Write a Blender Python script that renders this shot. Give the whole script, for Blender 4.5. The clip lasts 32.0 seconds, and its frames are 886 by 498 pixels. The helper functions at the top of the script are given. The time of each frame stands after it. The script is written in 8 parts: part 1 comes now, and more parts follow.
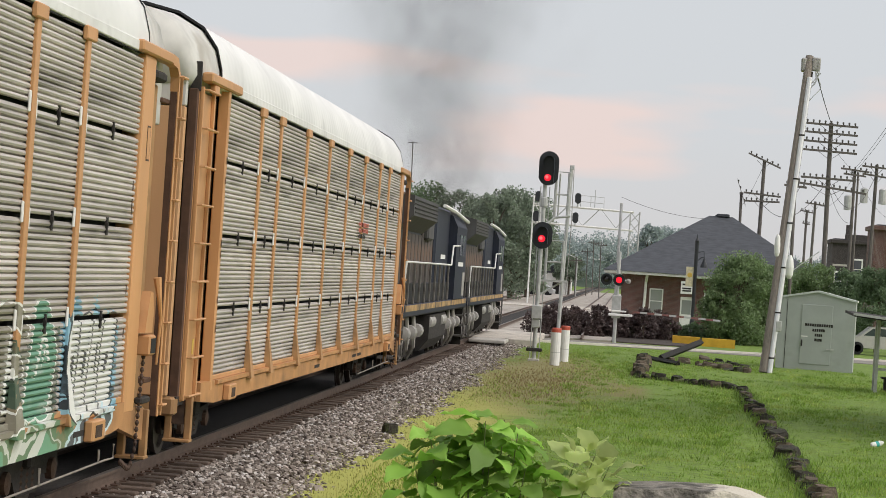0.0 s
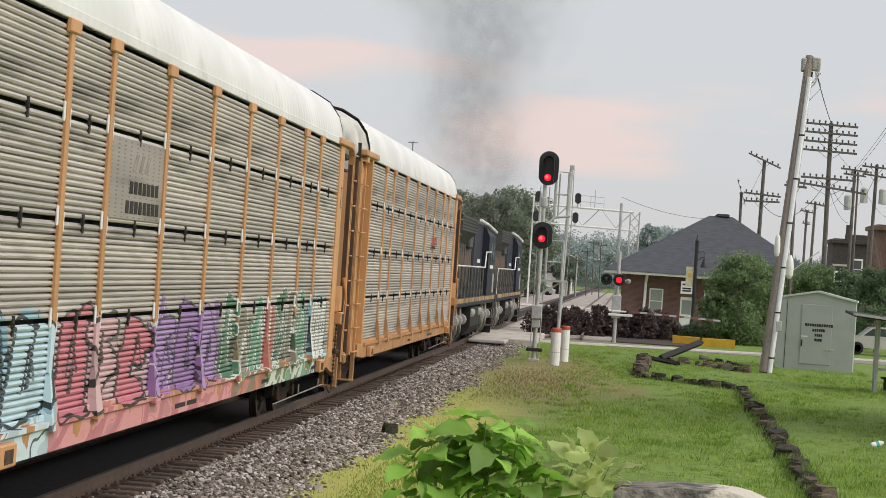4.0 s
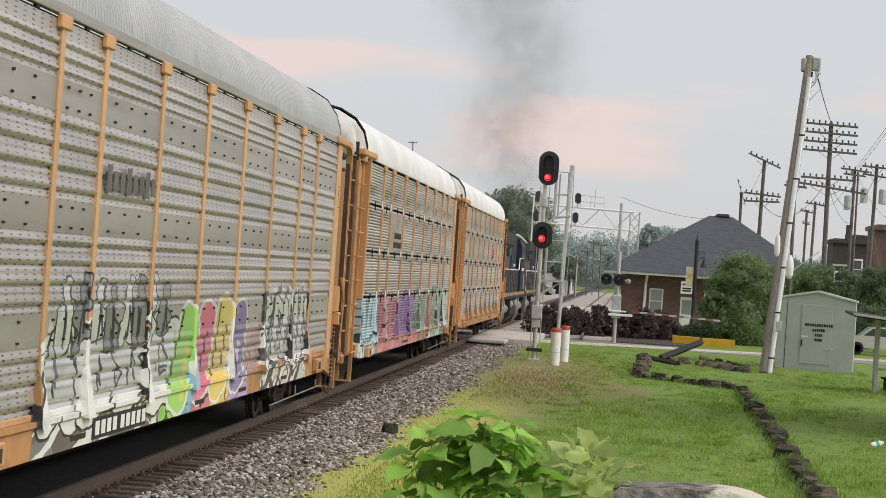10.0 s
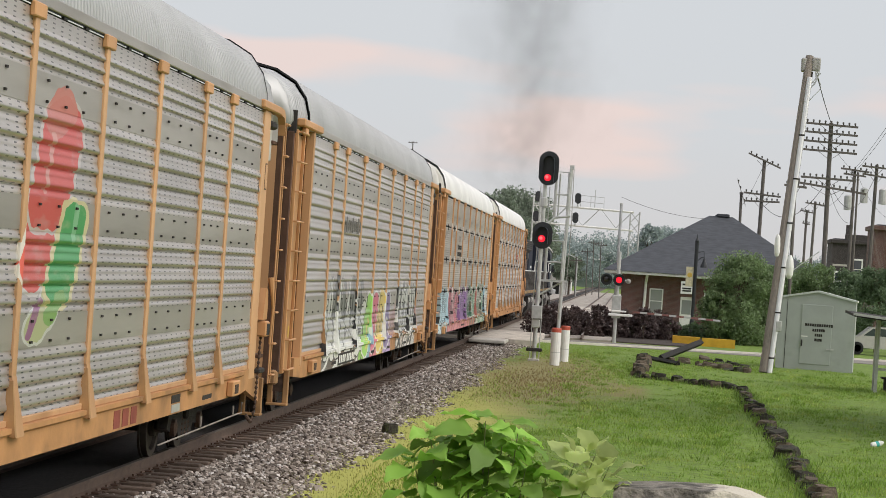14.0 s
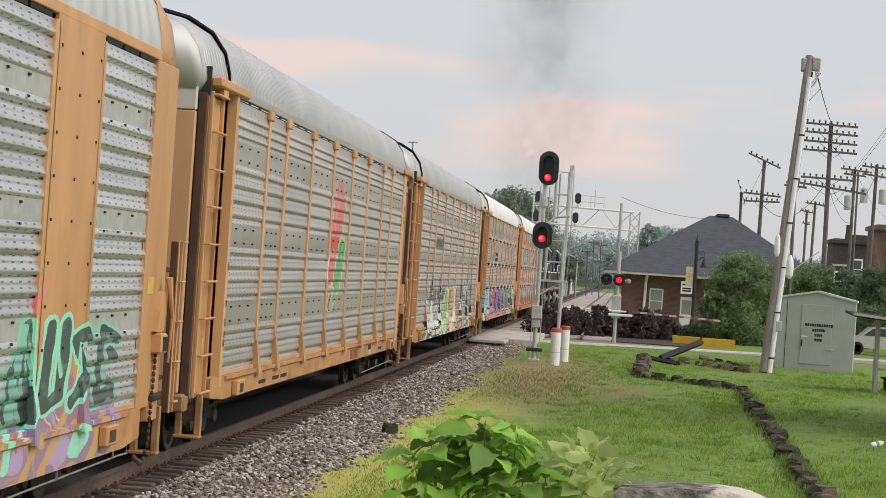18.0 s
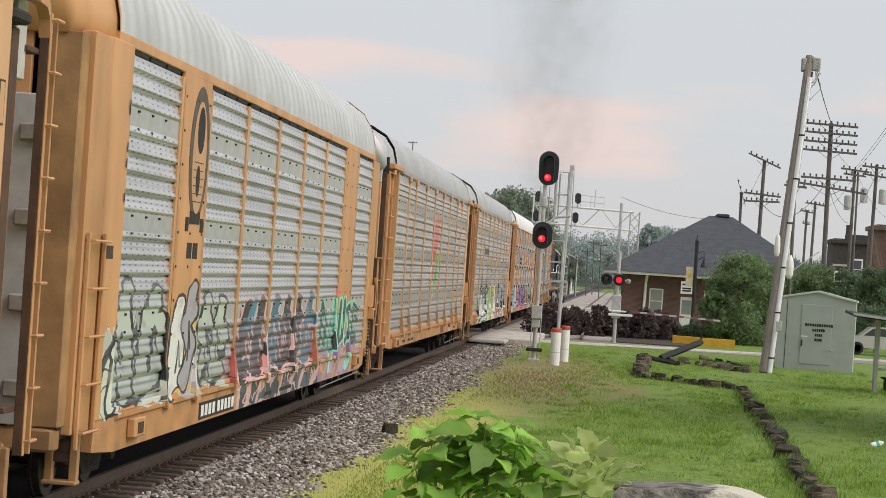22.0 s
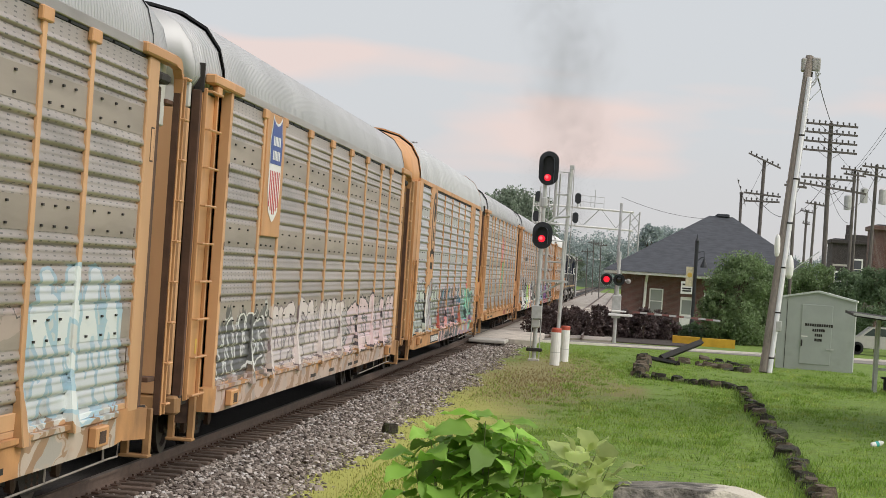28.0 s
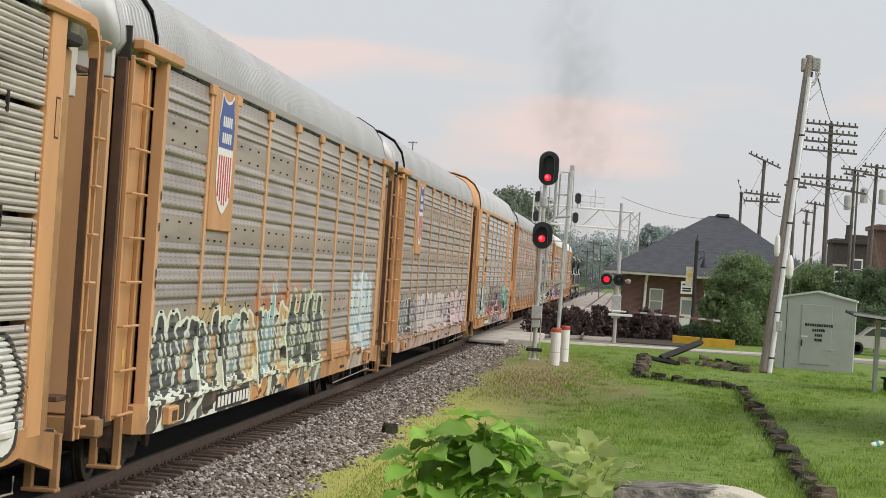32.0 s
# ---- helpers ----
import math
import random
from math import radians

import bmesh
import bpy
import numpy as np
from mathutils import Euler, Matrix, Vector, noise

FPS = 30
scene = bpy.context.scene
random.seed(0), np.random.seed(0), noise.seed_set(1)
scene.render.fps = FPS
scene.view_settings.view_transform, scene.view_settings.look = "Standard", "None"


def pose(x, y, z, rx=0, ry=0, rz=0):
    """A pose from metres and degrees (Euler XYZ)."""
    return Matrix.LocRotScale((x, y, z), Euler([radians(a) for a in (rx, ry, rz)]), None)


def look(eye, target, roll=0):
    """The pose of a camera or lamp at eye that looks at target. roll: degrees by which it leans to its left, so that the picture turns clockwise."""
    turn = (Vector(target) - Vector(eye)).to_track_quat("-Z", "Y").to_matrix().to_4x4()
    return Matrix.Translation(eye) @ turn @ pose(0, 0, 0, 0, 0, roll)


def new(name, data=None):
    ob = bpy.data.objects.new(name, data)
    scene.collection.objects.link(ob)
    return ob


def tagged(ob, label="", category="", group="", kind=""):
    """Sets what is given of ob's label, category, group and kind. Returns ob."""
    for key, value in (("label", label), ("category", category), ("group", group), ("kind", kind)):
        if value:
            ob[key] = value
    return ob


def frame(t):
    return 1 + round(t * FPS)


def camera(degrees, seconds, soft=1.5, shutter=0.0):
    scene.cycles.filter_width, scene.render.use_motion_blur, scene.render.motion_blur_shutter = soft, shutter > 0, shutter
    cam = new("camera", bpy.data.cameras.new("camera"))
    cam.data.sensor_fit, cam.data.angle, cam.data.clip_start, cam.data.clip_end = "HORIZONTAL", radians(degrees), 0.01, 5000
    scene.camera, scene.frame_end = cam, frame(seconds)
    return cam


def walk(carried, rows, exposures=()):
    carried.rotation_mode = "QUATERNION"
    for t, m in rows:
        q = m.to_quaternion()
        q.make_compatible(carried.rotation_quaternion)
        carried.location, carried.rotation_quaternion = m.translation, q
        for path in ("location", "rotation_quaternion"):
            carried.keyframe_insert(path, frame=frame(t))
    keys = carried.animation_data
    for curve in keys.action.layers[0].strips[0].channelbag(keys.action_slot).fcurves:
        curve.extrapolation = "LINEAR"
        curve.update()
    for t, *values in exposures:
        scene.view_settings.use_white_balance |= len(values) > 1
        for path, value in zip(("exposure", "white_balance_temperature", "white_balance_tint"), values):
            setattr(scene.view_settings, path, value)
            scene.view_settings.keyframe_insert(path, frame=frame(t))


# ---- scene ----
# The world: y runs along the track, x to its side, z up; rail top is z = 0.
EYE = (0.0, 0.0, 2.881)
AIM = (-0.083361 * 100, 0.996490 * 100, 2.881 + 0.764)
cam = camera(22.73, 32.0, soft=0.5)
walk(cam, [(0.0, look(EYE, AIM, 3.83)), (32.0, look(EYE, AIM, 3.83))])

# ---------------------------------------------------------------- world and sun
world = bpy.data.worlds.new("sky")
scene.world = world
world.use_nodes = True
wn, wl = world.node_tree.nodes, world.node_tree.links
wn.clear()
w_out = wn.new("ShaderNodeOutputWorld")
w_bg = wn.new("ShaderNodeBackground")
w_sky = wn.new("ShaderNodeTexSky")
w_sky.sky_type = "NISHITA"
w_sky.sun_disc = False
w_sky.sun_elevation, w_sky.sun_rotation = radians(43), radians(110)
w_sky.air_density, w_sky.dust_density = 1.4, 3.0
w_co = wn.new("ShaderNodeTexCoord")
w_sep = wn.new("ShaderNodeSeparateXYZ")
wl.new(w_co.outputs["Generated"], w_sep.inputs[0])
w_map = wn.new("ShaderNodeMapping")
w_map.inputs["Scale"].default_value = (1.0, 1.0, 4.6)
wl.new(w_co.outputs["Generated"], w_map.inputs[0])
w_noise = wn.new("ShaderNodeTexNoise")
w_noise.inputs["Scale"].default_value = 7.5
w_noise.inputs["Detail"].default_value = 3.0
w_noise.inputs["Roughness"].default_value = 0.45
wl.new(w_map.outputs[0], w_noise.inputs["Vector"])
w_hi = wn.new("ShaderNodeValToRGB")          # overcast tone by height over the horizon
w_hi.color_ramp.elements[0].position, w_hi.color_ramp.elements[0].color = 0.0, (0.63, 0.615, 0.615, 1)
w_hi.color_ramp.elements[1].position, w_hi.color_ramp.elements[1].color = 0.6, (0.62, 0.67, 0.73, 1)
e = w_hi.color_ramp.elements.new(0.07)
e.color = (0.62, 0.64, 0.67, 1)
wl.new(w_sep.outputs["Z"], w_hi.inputs[0])
w_pink = wn.new("ShaderNodeValToRGB")        # evening pink in the cloud folds
w_pink.color_ramp.elements[0].position, w_pink.color_ramp.elements[0].color = 0.50, (0, 0, 0, 1)
w_pink.color_ramp.elements[1].position, w_pink.color_ramp.elements[1].color = 0.66, (0.9, 0.9, 0.9, 1)
wl.new(w_noise.outputs["Fac"], w_pink.inputs[0])
w_mix = wn.new("ShaderNodeMixRGB")
w_mix.inputs[2].default_value = (0.80, 0.655, 0.62, 1)
wl.new(w_pink.outputs[0], w_mix.inputs[0])
wl.new(w_hi.outputs[0], w_mix.inputs[1])
w_scale = wn.new("ShaderNodeMixRGB")         # clear sky under the cloud sheet
w_scale.blend_type = "MULTIPLY"
w_scale.inputs[0].default_value = 1.0
w_scale.inputs[2].default_value = (0.08, 0.08, 0.08, 1)
wl.new(w_sky.outputs[0], w_scale.inputs[1])
w_all = wn.new("ShaderNodeMixRGB")
w_all.inputs[0].default_value = 0.9
wl.new(w_scale.outputs[0], w_all.inputs[1])
wl.new(w_mix.outputs[0], w_all.inputs[2])
wl.new(w_all.outputs[0], w_bg.inputs[0])
w_bg.inputs[1].default_value = 1.12
wl.new(w_bg.outputs[0], w_out.inputs[0])

sun = new("sun", bpy.data.lights.new("sun", "SUN"))
sun.data.energy, sun.data.angle, sun.data.color = 2.5, radians(40), (1.0, 0.95, 0.895)
sun.matrix_world = look((66, -24, 66), (0, 0, 0))


# ---------------------------------------------------------------- materials
def mat(name, colour, rough=0.6, metal=0.0, vary=0.25, scale=6.0, bump=0.0, bump_scale=40.0, dirt=None, dirt_at=0.55, random_tone=0.0, coat=0.0, stretch=(1, 1, 1), dirt_scale=1.3):
    """A plain surface: colour varied at two scales, dirt in patches, fine relief."""
    m = bpy.data.materials.new(name)
    m.use_nodes = True
    n, l = m.node_tree.nodes, m.node_tree.links
    b = n["Principled BSDF"]
    b.inputs["Roughness"].default_value, b.inputs["Metallic"].default_value = rough, metal
    b.inputs["Coat Weight"].default_value = coat
    co = n.new("ShaderNodeTexCoord")
    mp = n.new("ShaderNodeMapping")
    mp.inputs["Scale"].default_value = stretch
    l.new(co.outputs["Object"], mp.inputs[0])
    a = n.new("ShaderNodeTexNoise")
    a.inputs["Scale"].default_value, a.inputs["Detail"].default_value = scale, 5
    l.new(mp.outputs[0], a.inputs["Vector"])
    r = n.new("ShaderNodeMapRange")
    r.inputs["From Min"].default_value, r.inputs["From Max"].default_value = 0.3, 0.7
    r.inputs["To Min"].default_value, r.inputs["To Max"].default_value = 1 - vary, 1 + vary
    l.new(a.outputs["Fac"], r.inputs[0])
    c = n.new("ShaderNodeVectorMath")
    c.operation = "SCALE"
    c.inputs[0].default_value = colour[:3]
    l.new(r.outputs[0], c.inputs["Scale"])
    out = c.outputs[0]
    if random_tone:
        oi = n.new("ShaderNodeObjectInfo")
        rr = n.new("ShaderNodeMapRange")
        rr.inputs["To Min"].default_value, rr.inputs["To Max"].default_value = 1 - random_tone, 1 + random_tone
        l.new(oi.outputs["Random"], rr.inputs[0])
        s = n.new("ShaderNodeVectorMath")
        s.operation = "SCALE"
        l.new(out, s.inputs[0])
        l.new(rr.outputs[0], s.inputs["Scale"])
        out = s.outputs[0]
    if dirt:
        d = n.new("ShaderNodeTexNoise")
        d.inputs["Scale"].default_value, d.inputs["Detail"].default_value = dirt_scale, 6
        l.new(mp.outputs[0], d.inputs["Vector"])
        dr = n.new("ShaderNodeMapRange")
        dr.inputs["From Min"].default_value, dr.inputs["From Max"].default_value = dirt_at, dirt_at + 0.2
        l.new(d.outputs["Fac"], dr.inputs[0])
        mx = n.new("ShaderNodeMixRGB")
        mx.inputs[2].default_value = (*dirt[:3], 1)
        l.new(dr.outputs[0], mx.inputs[0])
        l.new(out, mx.inputs[1])
        out = mx.outputs[0]
    l.new(out, b.inputs["Base Color"])
    if bump:
        f = n.new("ShaderNodeTexNoise")
        f.inputs["Scale"].default_value, f.inputs["Detail"].default_value = bump_scale, 4
        l.new(co.outputs["Object"], f.inputs["Vector"])
        bp = n.new("ShaderNodeBump")
        bp.inputs["Strength"].default_value, bp.inputs["Distance"].default_value = bump, 0.02
        l.new(f.outputs["Fac"], bp.inputs["Height"])
        l.new(bp.outputs[0], b.inputs["Normal"])
    return m


def glow(name, colour, strength):
    m = bpy.data.materials.new(name)
    m.use_nodes = True
    b = m.node_tree.nodes["Principled BSDF"]
    b.inputs["Base Color"].default_value = (*colour, 1)
    b.inputs["Emission Color"].default_value = (*colour, 1)
    b.inputs["Emission Strength"].default_value = strength
    return m


def leafy(name, colour, vary=0.35, through_light=0.35, rough=0.5, single=False):
    """Foliage: tone by leaf, with some light passing through."""
    m = bpy.data.materials.new(name)
    m.use_nodes = True
    n, l = m.node_tree.nodes, m.node_tree.links
    b = n["Principled BSDF"]
    b.inputs["Roughness"].default_value = rough
    g = n.new("ShaderNodeNewGeometry")
    r = n.new("ShaderNodeMapRange")
    r.inputs["To Min"].default_value, r.inputs["To Max"].default_value = 1 - vary, 1 + vary
    oi = n.new("ShaderNodeObjectInfo")
    l.new(oi.outputs["Random"] if single else g.outputs["Random Per Island"], r.inputs[0])
    c = n.new("ShaderNodeVectorMath")
    c.operation = "SCALE"
    c.inputs[0].default_value = colour[:3]
    l.new(r.outputs[0], c.inputs["Scale"])
    l.new(c.outputs[0], b.inputs["Base Color"])
    t = n.new("ShaderNodeBsdfTranslucent")
    l.new(c.outputs[0], t.inputs[0])
    mx = n.new("ShaderNodeMixShader")
    mx.inputs[0].default_value = through_light
    l.new(b.outputs[0], mx.inputs[1])
    l.new(t.outputs[0], mx.inputs[2])
    l.new(mx.outputs[0], n["Material Output"].inputs[0])
    return m


def glass(name, colour=(0.05, 0.06, 0.07)):
    m = bpy.data.materials.new(name)
    m.use_nodes = True
    b = m.node_tree.nodes["Principled BSDF"]
    b.inputs["Base Color"].default_value = (*colour, 1)
    b.inputs["Roughness"].default_value = 0.08
    b.inputs["Coat Weight"].default_value = 0.6
    return m


# ---------------------------------------------------------------- mesh building
class Shape:
    """Collects vertices and faces for one mesh."""

    def __init__(self):
        self.v, self.f = [], []

    def poly(self, pts):
        k = len(self.v)
        self.v += [tuple(q) for q in pts]
        self.f.append(tuple(range(k, k + len(pts))))
        return self

    def hexa(self, c):
        """Eight corners: bottom ring, then top ring, counter-clockwise from above."""
        k = len(self.v)
        self.v += [tuple(q) for q in c]
        for q in ((3, 2, 1, 0), (4, 5, 6, 7), (0, 1, 5, 4), (1, 2, 6, 5), (2, 3, 7, 6), (3, 0, 4, 7)):
            self.f.append(tuple(k + i for i in q))
        return self

    def box(self, x0, x1, y0, y1, z0, z1, b=0.0):
        if b <= 0:
            return self.hexa([(x0, y0, z0), (x1, y0, z0), (x1, y1, z0), (x0, y1, z0), (x0, y0, z1), (x1, y0, z1), (x1, y1, z1), (x0, y1, z1)])
        ring = [(x0 + b, y0), (x1 - b, y0), (x1, y0 + b), (x1, y1 - b), (x1 - b, y1), (x0 + b, y1), (x0, y1 - b), (x0, y0 + b)]
        cx, cy = (x0 + x1) / 2, (y0 + y1) / 2
        sx, sy = 1 - 2 * b / max(x1 - x0, 1e-6), 1 - 2 * b / max(y1 - y0, 1e-6)
        inner = [(cx + (q[0] - cx) * sx, cy + (q[1] - cy) * sy) for q in ring]
        return self.rings([[(*q, z0) for q in inner], [(*q, z0 + b) for q in ring], [(*q, z1 - b) for q in ring], [(*q, z1) for q in inner]])

    def rings(self, rows, caps=True, closed=True):
        k, m = len(self.v), len(rows[0])
        for r in rows:
            self.v += [tuple(q) for q in r]
        for i in range(len(rows) - 1):
            for j in range(m if closed else m - 1):
                a, b = k + i * m + j, k + i * m + (j + 1) % m
                self.f.append((a, b, b + m, a + m))
        if caps and closed:
            self.f.append(tuple(range(k + m - 1, k - 1, -1)))
            self.f.append(tuple(k + (len(rows) - 1) * m + j for j in range(m)))
        return self

    def tube(self, pts, radius, n=8, caps=True):
        """A round bar along points; radius a number or one a point."""
        pts = [Vector(q) for q in pts]
        rs = radius if isinstance(radius, (list, tuple)) else [radius] * len(pts)
        rows = []
        for i, q in enumerate(pts):
            d = (pts[min(i + 1, len(pts) - 1)] - pts[max(i - 1, 0)]).normalized()
            up = Vector((0, 0, 1)) if abs(d.z) < 0.9 else Vector((0, 1, 0))
            s = d.cross(up).normalized()
            u = s.cross(d)
            rows.append([q + (s * math.cos(a) + u * math.sin(a)) * rs[i] for a in (2 * math.pi * j / n for j in range(n))])
        return self.rings(rows, caps)

    def turn(self, axis_at, profile, n=24, axis="z"):
        """A turned body: profile of (radius, height) about an axis."""
        rows = []
        for r, hh in profile:
            ring = []
            for j in range(n):
                a = 2 * math.pi * j / n
                c, s = r * math.cos(a), r * math.sin(a)
                q = (c, s, hh) if axis == "z" else (hh, c, s) if axis == "x" else (s, hh, c)
                ring.append(tuple(q[i] + axis_at[i] for i in range(3)))
            rows.append(ring)
        return self.rings(rows)

    def strip(self, profile, y0, y1, flip=False):
        """A sheet: points (x, z) drawn along y."""
        k, m = len(self.v), len(profile)
        self.v += [(q[0], y0, q[1]) for q in profile] + [(q[0], y1, q[1]) for q in profile]
        for i in range(m - 1):
            q = (k + i, k + m + i, k + m + i + 1, k + i + 1)
            self.f.append(q[::-1] if flip else q)
        return self

    def solid(self, profile, y0, y1):
        """A closed profile (x, z) drawn along y."""
        return self.rings([[(q[0], y, q[1]) for q in profile] for y in (y0, y1)])

    def mesh(self, name, material, smooth=False):
        me = bpy.data.meshes.new(name)
        me.from_pydata(self.v, [], self.f)
        me.validate()
        if smooth:
            me.polygons.foreach_set("use_smooth", [True] * len(me.polygons))
        if material:
            me.materials.append(material)
        me.update()
        return me


def part(name, shape, material, parent=None, label="", at=None, smooth=False, kind=""):
    """Links a shape (or a ready mesh) as one object under a thing or part."""
    me = shape if isinstance(shape, bpy.types.Mesh) else shape.mesh(name, material, smooth)
    ob = new(name, me)
    if parent:
        ob.parent = parent
    if at is not None:
        ob.matrix_basis = at
    return tagged(ob, label, "", "", kind)


def thing(name, label, category, group="", at=None, kind=""):
    ob = new(name)
    if at is not None:
        ob.matrix_basis = at
    return tagged(ob, label, category, group, kind)


def facets(name, verts, faces, material):
    """A mesh from arrays, for large loose masses."""
    me = bpy.data.meshes.new(name)
    me.from_pydata(verts.tolist() if hasattr(verts, "tolist") else verts, [], faces.tolist() if hasattr(faces, "tolist") else faces)
    me.materials.append(material)
    me.update()
    return me


# colours and surfaces
M_ORANGE = mat("orange_paint", (0.55, 0.287, 0.128), 0.5, 0, 0.10, 1.6, 0.08, 30, dirt=(0.40, 0.205, 0.085), dirt_at=0.52, random_tone=0.10, dirt_scale=1.1, stretch=(1, 1, 0.35))
# the shade of the narrow end gaps is put into this dark brown
M_BROWN = mat("shaded_brown_steel", (0.095, 0.048, 0.03), 0.7, 0, 0.3, 4.0, 0.2, 30)
M_DARK = mat("dark_undercarriage", (0.024, 0.02, 0.018), 0.8, 0, 0.4, 5.0, 0.3, 30)
M_RUST = mat("rusty_steel", (0.075, 0.045, 0.032), 0.75, 0.2, 0.4, 8.0, 0.3, 60, dirt=(0.12, 0.06, 0.035))
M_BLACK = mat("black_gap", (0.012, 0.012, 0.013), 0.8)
M_WHEEL = mat("wheel_steel", (0.07, 0.058, 0.05), 0.5, 0.5, 0.3, 6.0)
M_RAIL = mat("rail_steel", (0.125, 0.088, 0.068), 0.6, 0.2, 0.25, 5.0, 0.1, 60)
M_RAILTOP = mat("worn_rail_head", (0.20, 0.175, 0.155), 0.45, 0.6, 0.15, 5.0)
M_TIE = mat("weathered_tie", (0.095, 0.066, 0.05), 0.9, 0, 0.4, 9.0, 0.5, 40, random_tone=0.3, stretch=(1, 6, 6))
M_GREY = mat("galvanised_steel", (0.48, 0.48, 0.47), 0.5, 0.35, 0.12, 6.0, 0.05, 50)
M_CONC = mat("concrete", (0.46, 0.43, 0.39), 0.9, 0, 0.15, 5.0, 0.3, 40, dirt=(0.28, 0.26, 0.23))
M_WHITE = mat("white_paint", (0.78, 0.77, 0.74), 0.5, 0, 0.07, 5.0)
M_RED = mat("red_paint", (0.46, 0.085, 0.05), 0.5, 0, 0.15, 8.0)
M_WOODPOLE = mat("creosoted_pole", (0.13, 0.115, 0.105), 0.9, 0, 0.35, 4.0, 0.3, 30, stretch=(6, 6, 0.6))


# ---------------------------------------------------------------- spray paint on the rack cars
def node(tree, kind, op=None, **values):
    n = tree.nodes.new(kind)
    if op:
        n.operation = op
    for key, value in values.items():
        n.inputs[int(key[1:])].default_value = value
    return n


INK = (0.02, 0.02, 0.022)
PAPER = (0.62, 0.62, 0.60)
BRUSH = 0.40        # the sprayed strokes are broader along the car than they are high


def spray(name, car, washes, strokes):
    """A node group with the colour and cover of the spray paint, in the car's own space (y along, z up)."""
    g = bpy.data.node_groups.new(name, "ShaderNodeTree")
    g.interface.new_socket("Base", in_out="INPUT", socket_type="NodeSocketColor")
    g.interface.new_socket("Color", in_out="OUTPUT", socket_type="NodeSocketColor")
    gi, go = g.nodes.new("NodeGroupInput"), g.nodes.new("NodeGroupOutput")
    l = g.links
    co = g.nodes.new("ShaderNodeTexCoord")
    co.object = car
    nz = node(g, "ShaderNodeTexNoise")
    nz.inputs["Scale"].default_value, nz.inputs["Detail"].default_value = 1.1, 2
    l.new(co.outputs["Object"], nz.inputs["Vector"])
    sh = node(g, "ShaderNodeVectorMath", "SUBTRACT", _1=(0.5, 0.5, 0.5))
    l.new(nz.outputs["Color"], sh.inputs[0])
    sc = node(g, "ShaderNodeVectorMath", "SCALE")
    sc.inputs["Scale"].default_value = 0.34
    l.new(sh.outputs[0], sc.inputs[0])
    ad = node(g, "ShaderNodeVectorMath", "ADD")
    l.new(co.outputs["Object"], ad.inputs[0])
    l.new(sc.outputs[0], ad.inputs[1])
    nz2 = node(g, "ShaderNodeTexNoise")
    nz2.inputs["Scale"].default_value, nz2.inputs["Detail"].default_value = 4.2, 2
    l.new(co.outputs["Object"], nz2.inputs["Vector"])
    sh2 = node(g, "ShaderNodeVectorMath", "SUBTRACT", _1=(0.5, 0.5, 0.5))
    l.new(nz2.outputs["Color"], sh2.inputs[0])
    sc2 = node(g, "ShaderNodeVectorMath", "MULTIPLY", _1=(0.0, 0.13, 0.05))
    l.new(sh2.outputs[0], sc2.inputs[0])
    ad2 = node(g, "ShaderNodeVectorMath", "ADD")
    l.new(ad.outputs[0], ad2.inputs[0])
    l.new(sc2.outputs[0], ad2.inputs[1])
    ad = ad2
    fl = node(g, "ShaderNodeVectorMath", "MULTIPLY", _1=(0, 1, 1))
    l.new(ad.outputs[0], fl.inputs[0])
    br = node(g, "ShaderNodeVectorMath", "MULTIPLY", _1=(0, BRUSH, 1))
    l.new(ad.outputs[0], br.inputs[0])
    # looping outline strokes, and patches of a second coat
    loop = node(g, "ShaderNodeVectorMath", "MULTIPLY", _1=(0, 0.75, 1.35))
    l.new(fl.outputs[0], loop.inputs[0])
    curl = node(g, "ShaderNodeTexNoise")
    curl.inputs["Scale"].default_value, curl.inputs["Detail"].default_value = 1.5, 1.2
    curl.inputs["Distortion"].default_value = 0.6
    l.new(loop.outputs[0], curl.inputs["Vector"])
    mid_c = node(g, "ShaderNodeMath", "SUBTRACT", _1=0.5)
    l.new(curl.outputs["Fac"], mid_c.inputs[0])
    abs_c = node(g, "ShaderNodeMath", "ABSOLUTE")
    l.new(mid_c.outputs[0], abs_c.inputs[0])
    outline = node(g, "ShaderNodeMath", "LESS_THAN", _1=0.016)
    l.new(abs_c.outputs[0], outline.inputs[0])
    second = node(g, "ShaderNodeMath", "GREATER_THAN", _1=0.575)
    l.new(curl.outputs["Fac"], second.inputs[0])
    # worn through on the flat strips, thinner in streaks
    worn = node(g, "ShaderNodeTexNoise")
    worn.inputs["Scale"].default_value, worn.inputs["Detail"].default_value = 3.2, 5
    streak = node(g, "ShaderNodeVectorMath", "MULTIPLY", _1=(1, 0.5, 1.8))
    l.new(co.outputs["Object"], streak.inputs[0])
    l.new(streak.outputs[0], worn.inputs["Vector"])
    thin = node(g, "ShaderNodeMapRange")
    thin.inputs["From Min"].default_value, thin.inputs["From Max"].default_value = 0.72, 0.55
    thin.inputs["To Min"].default_value, thin.inputs["To Max"].default_value = 0.6, 1.0
    l.new(worn.outputs["Fac"], thin.inputs[0])
    xyz = node(g, "ShaderNodeSeparateXYZ")
    l.new(fl.outputs[0], xyz.inputs[0])
    fine = node(g, "ShaderNodeTexNoise")
    fine.inputs["Scale"].default_value, fine.inputs["Detail"].default_value = 2.6, 3
    squash = node(g, "ShaderNodeVectorMath", "MULTIPLY", _1=(1, 1, 0.3))
    l.new(fl.outputs[0], squash.inputs[0])
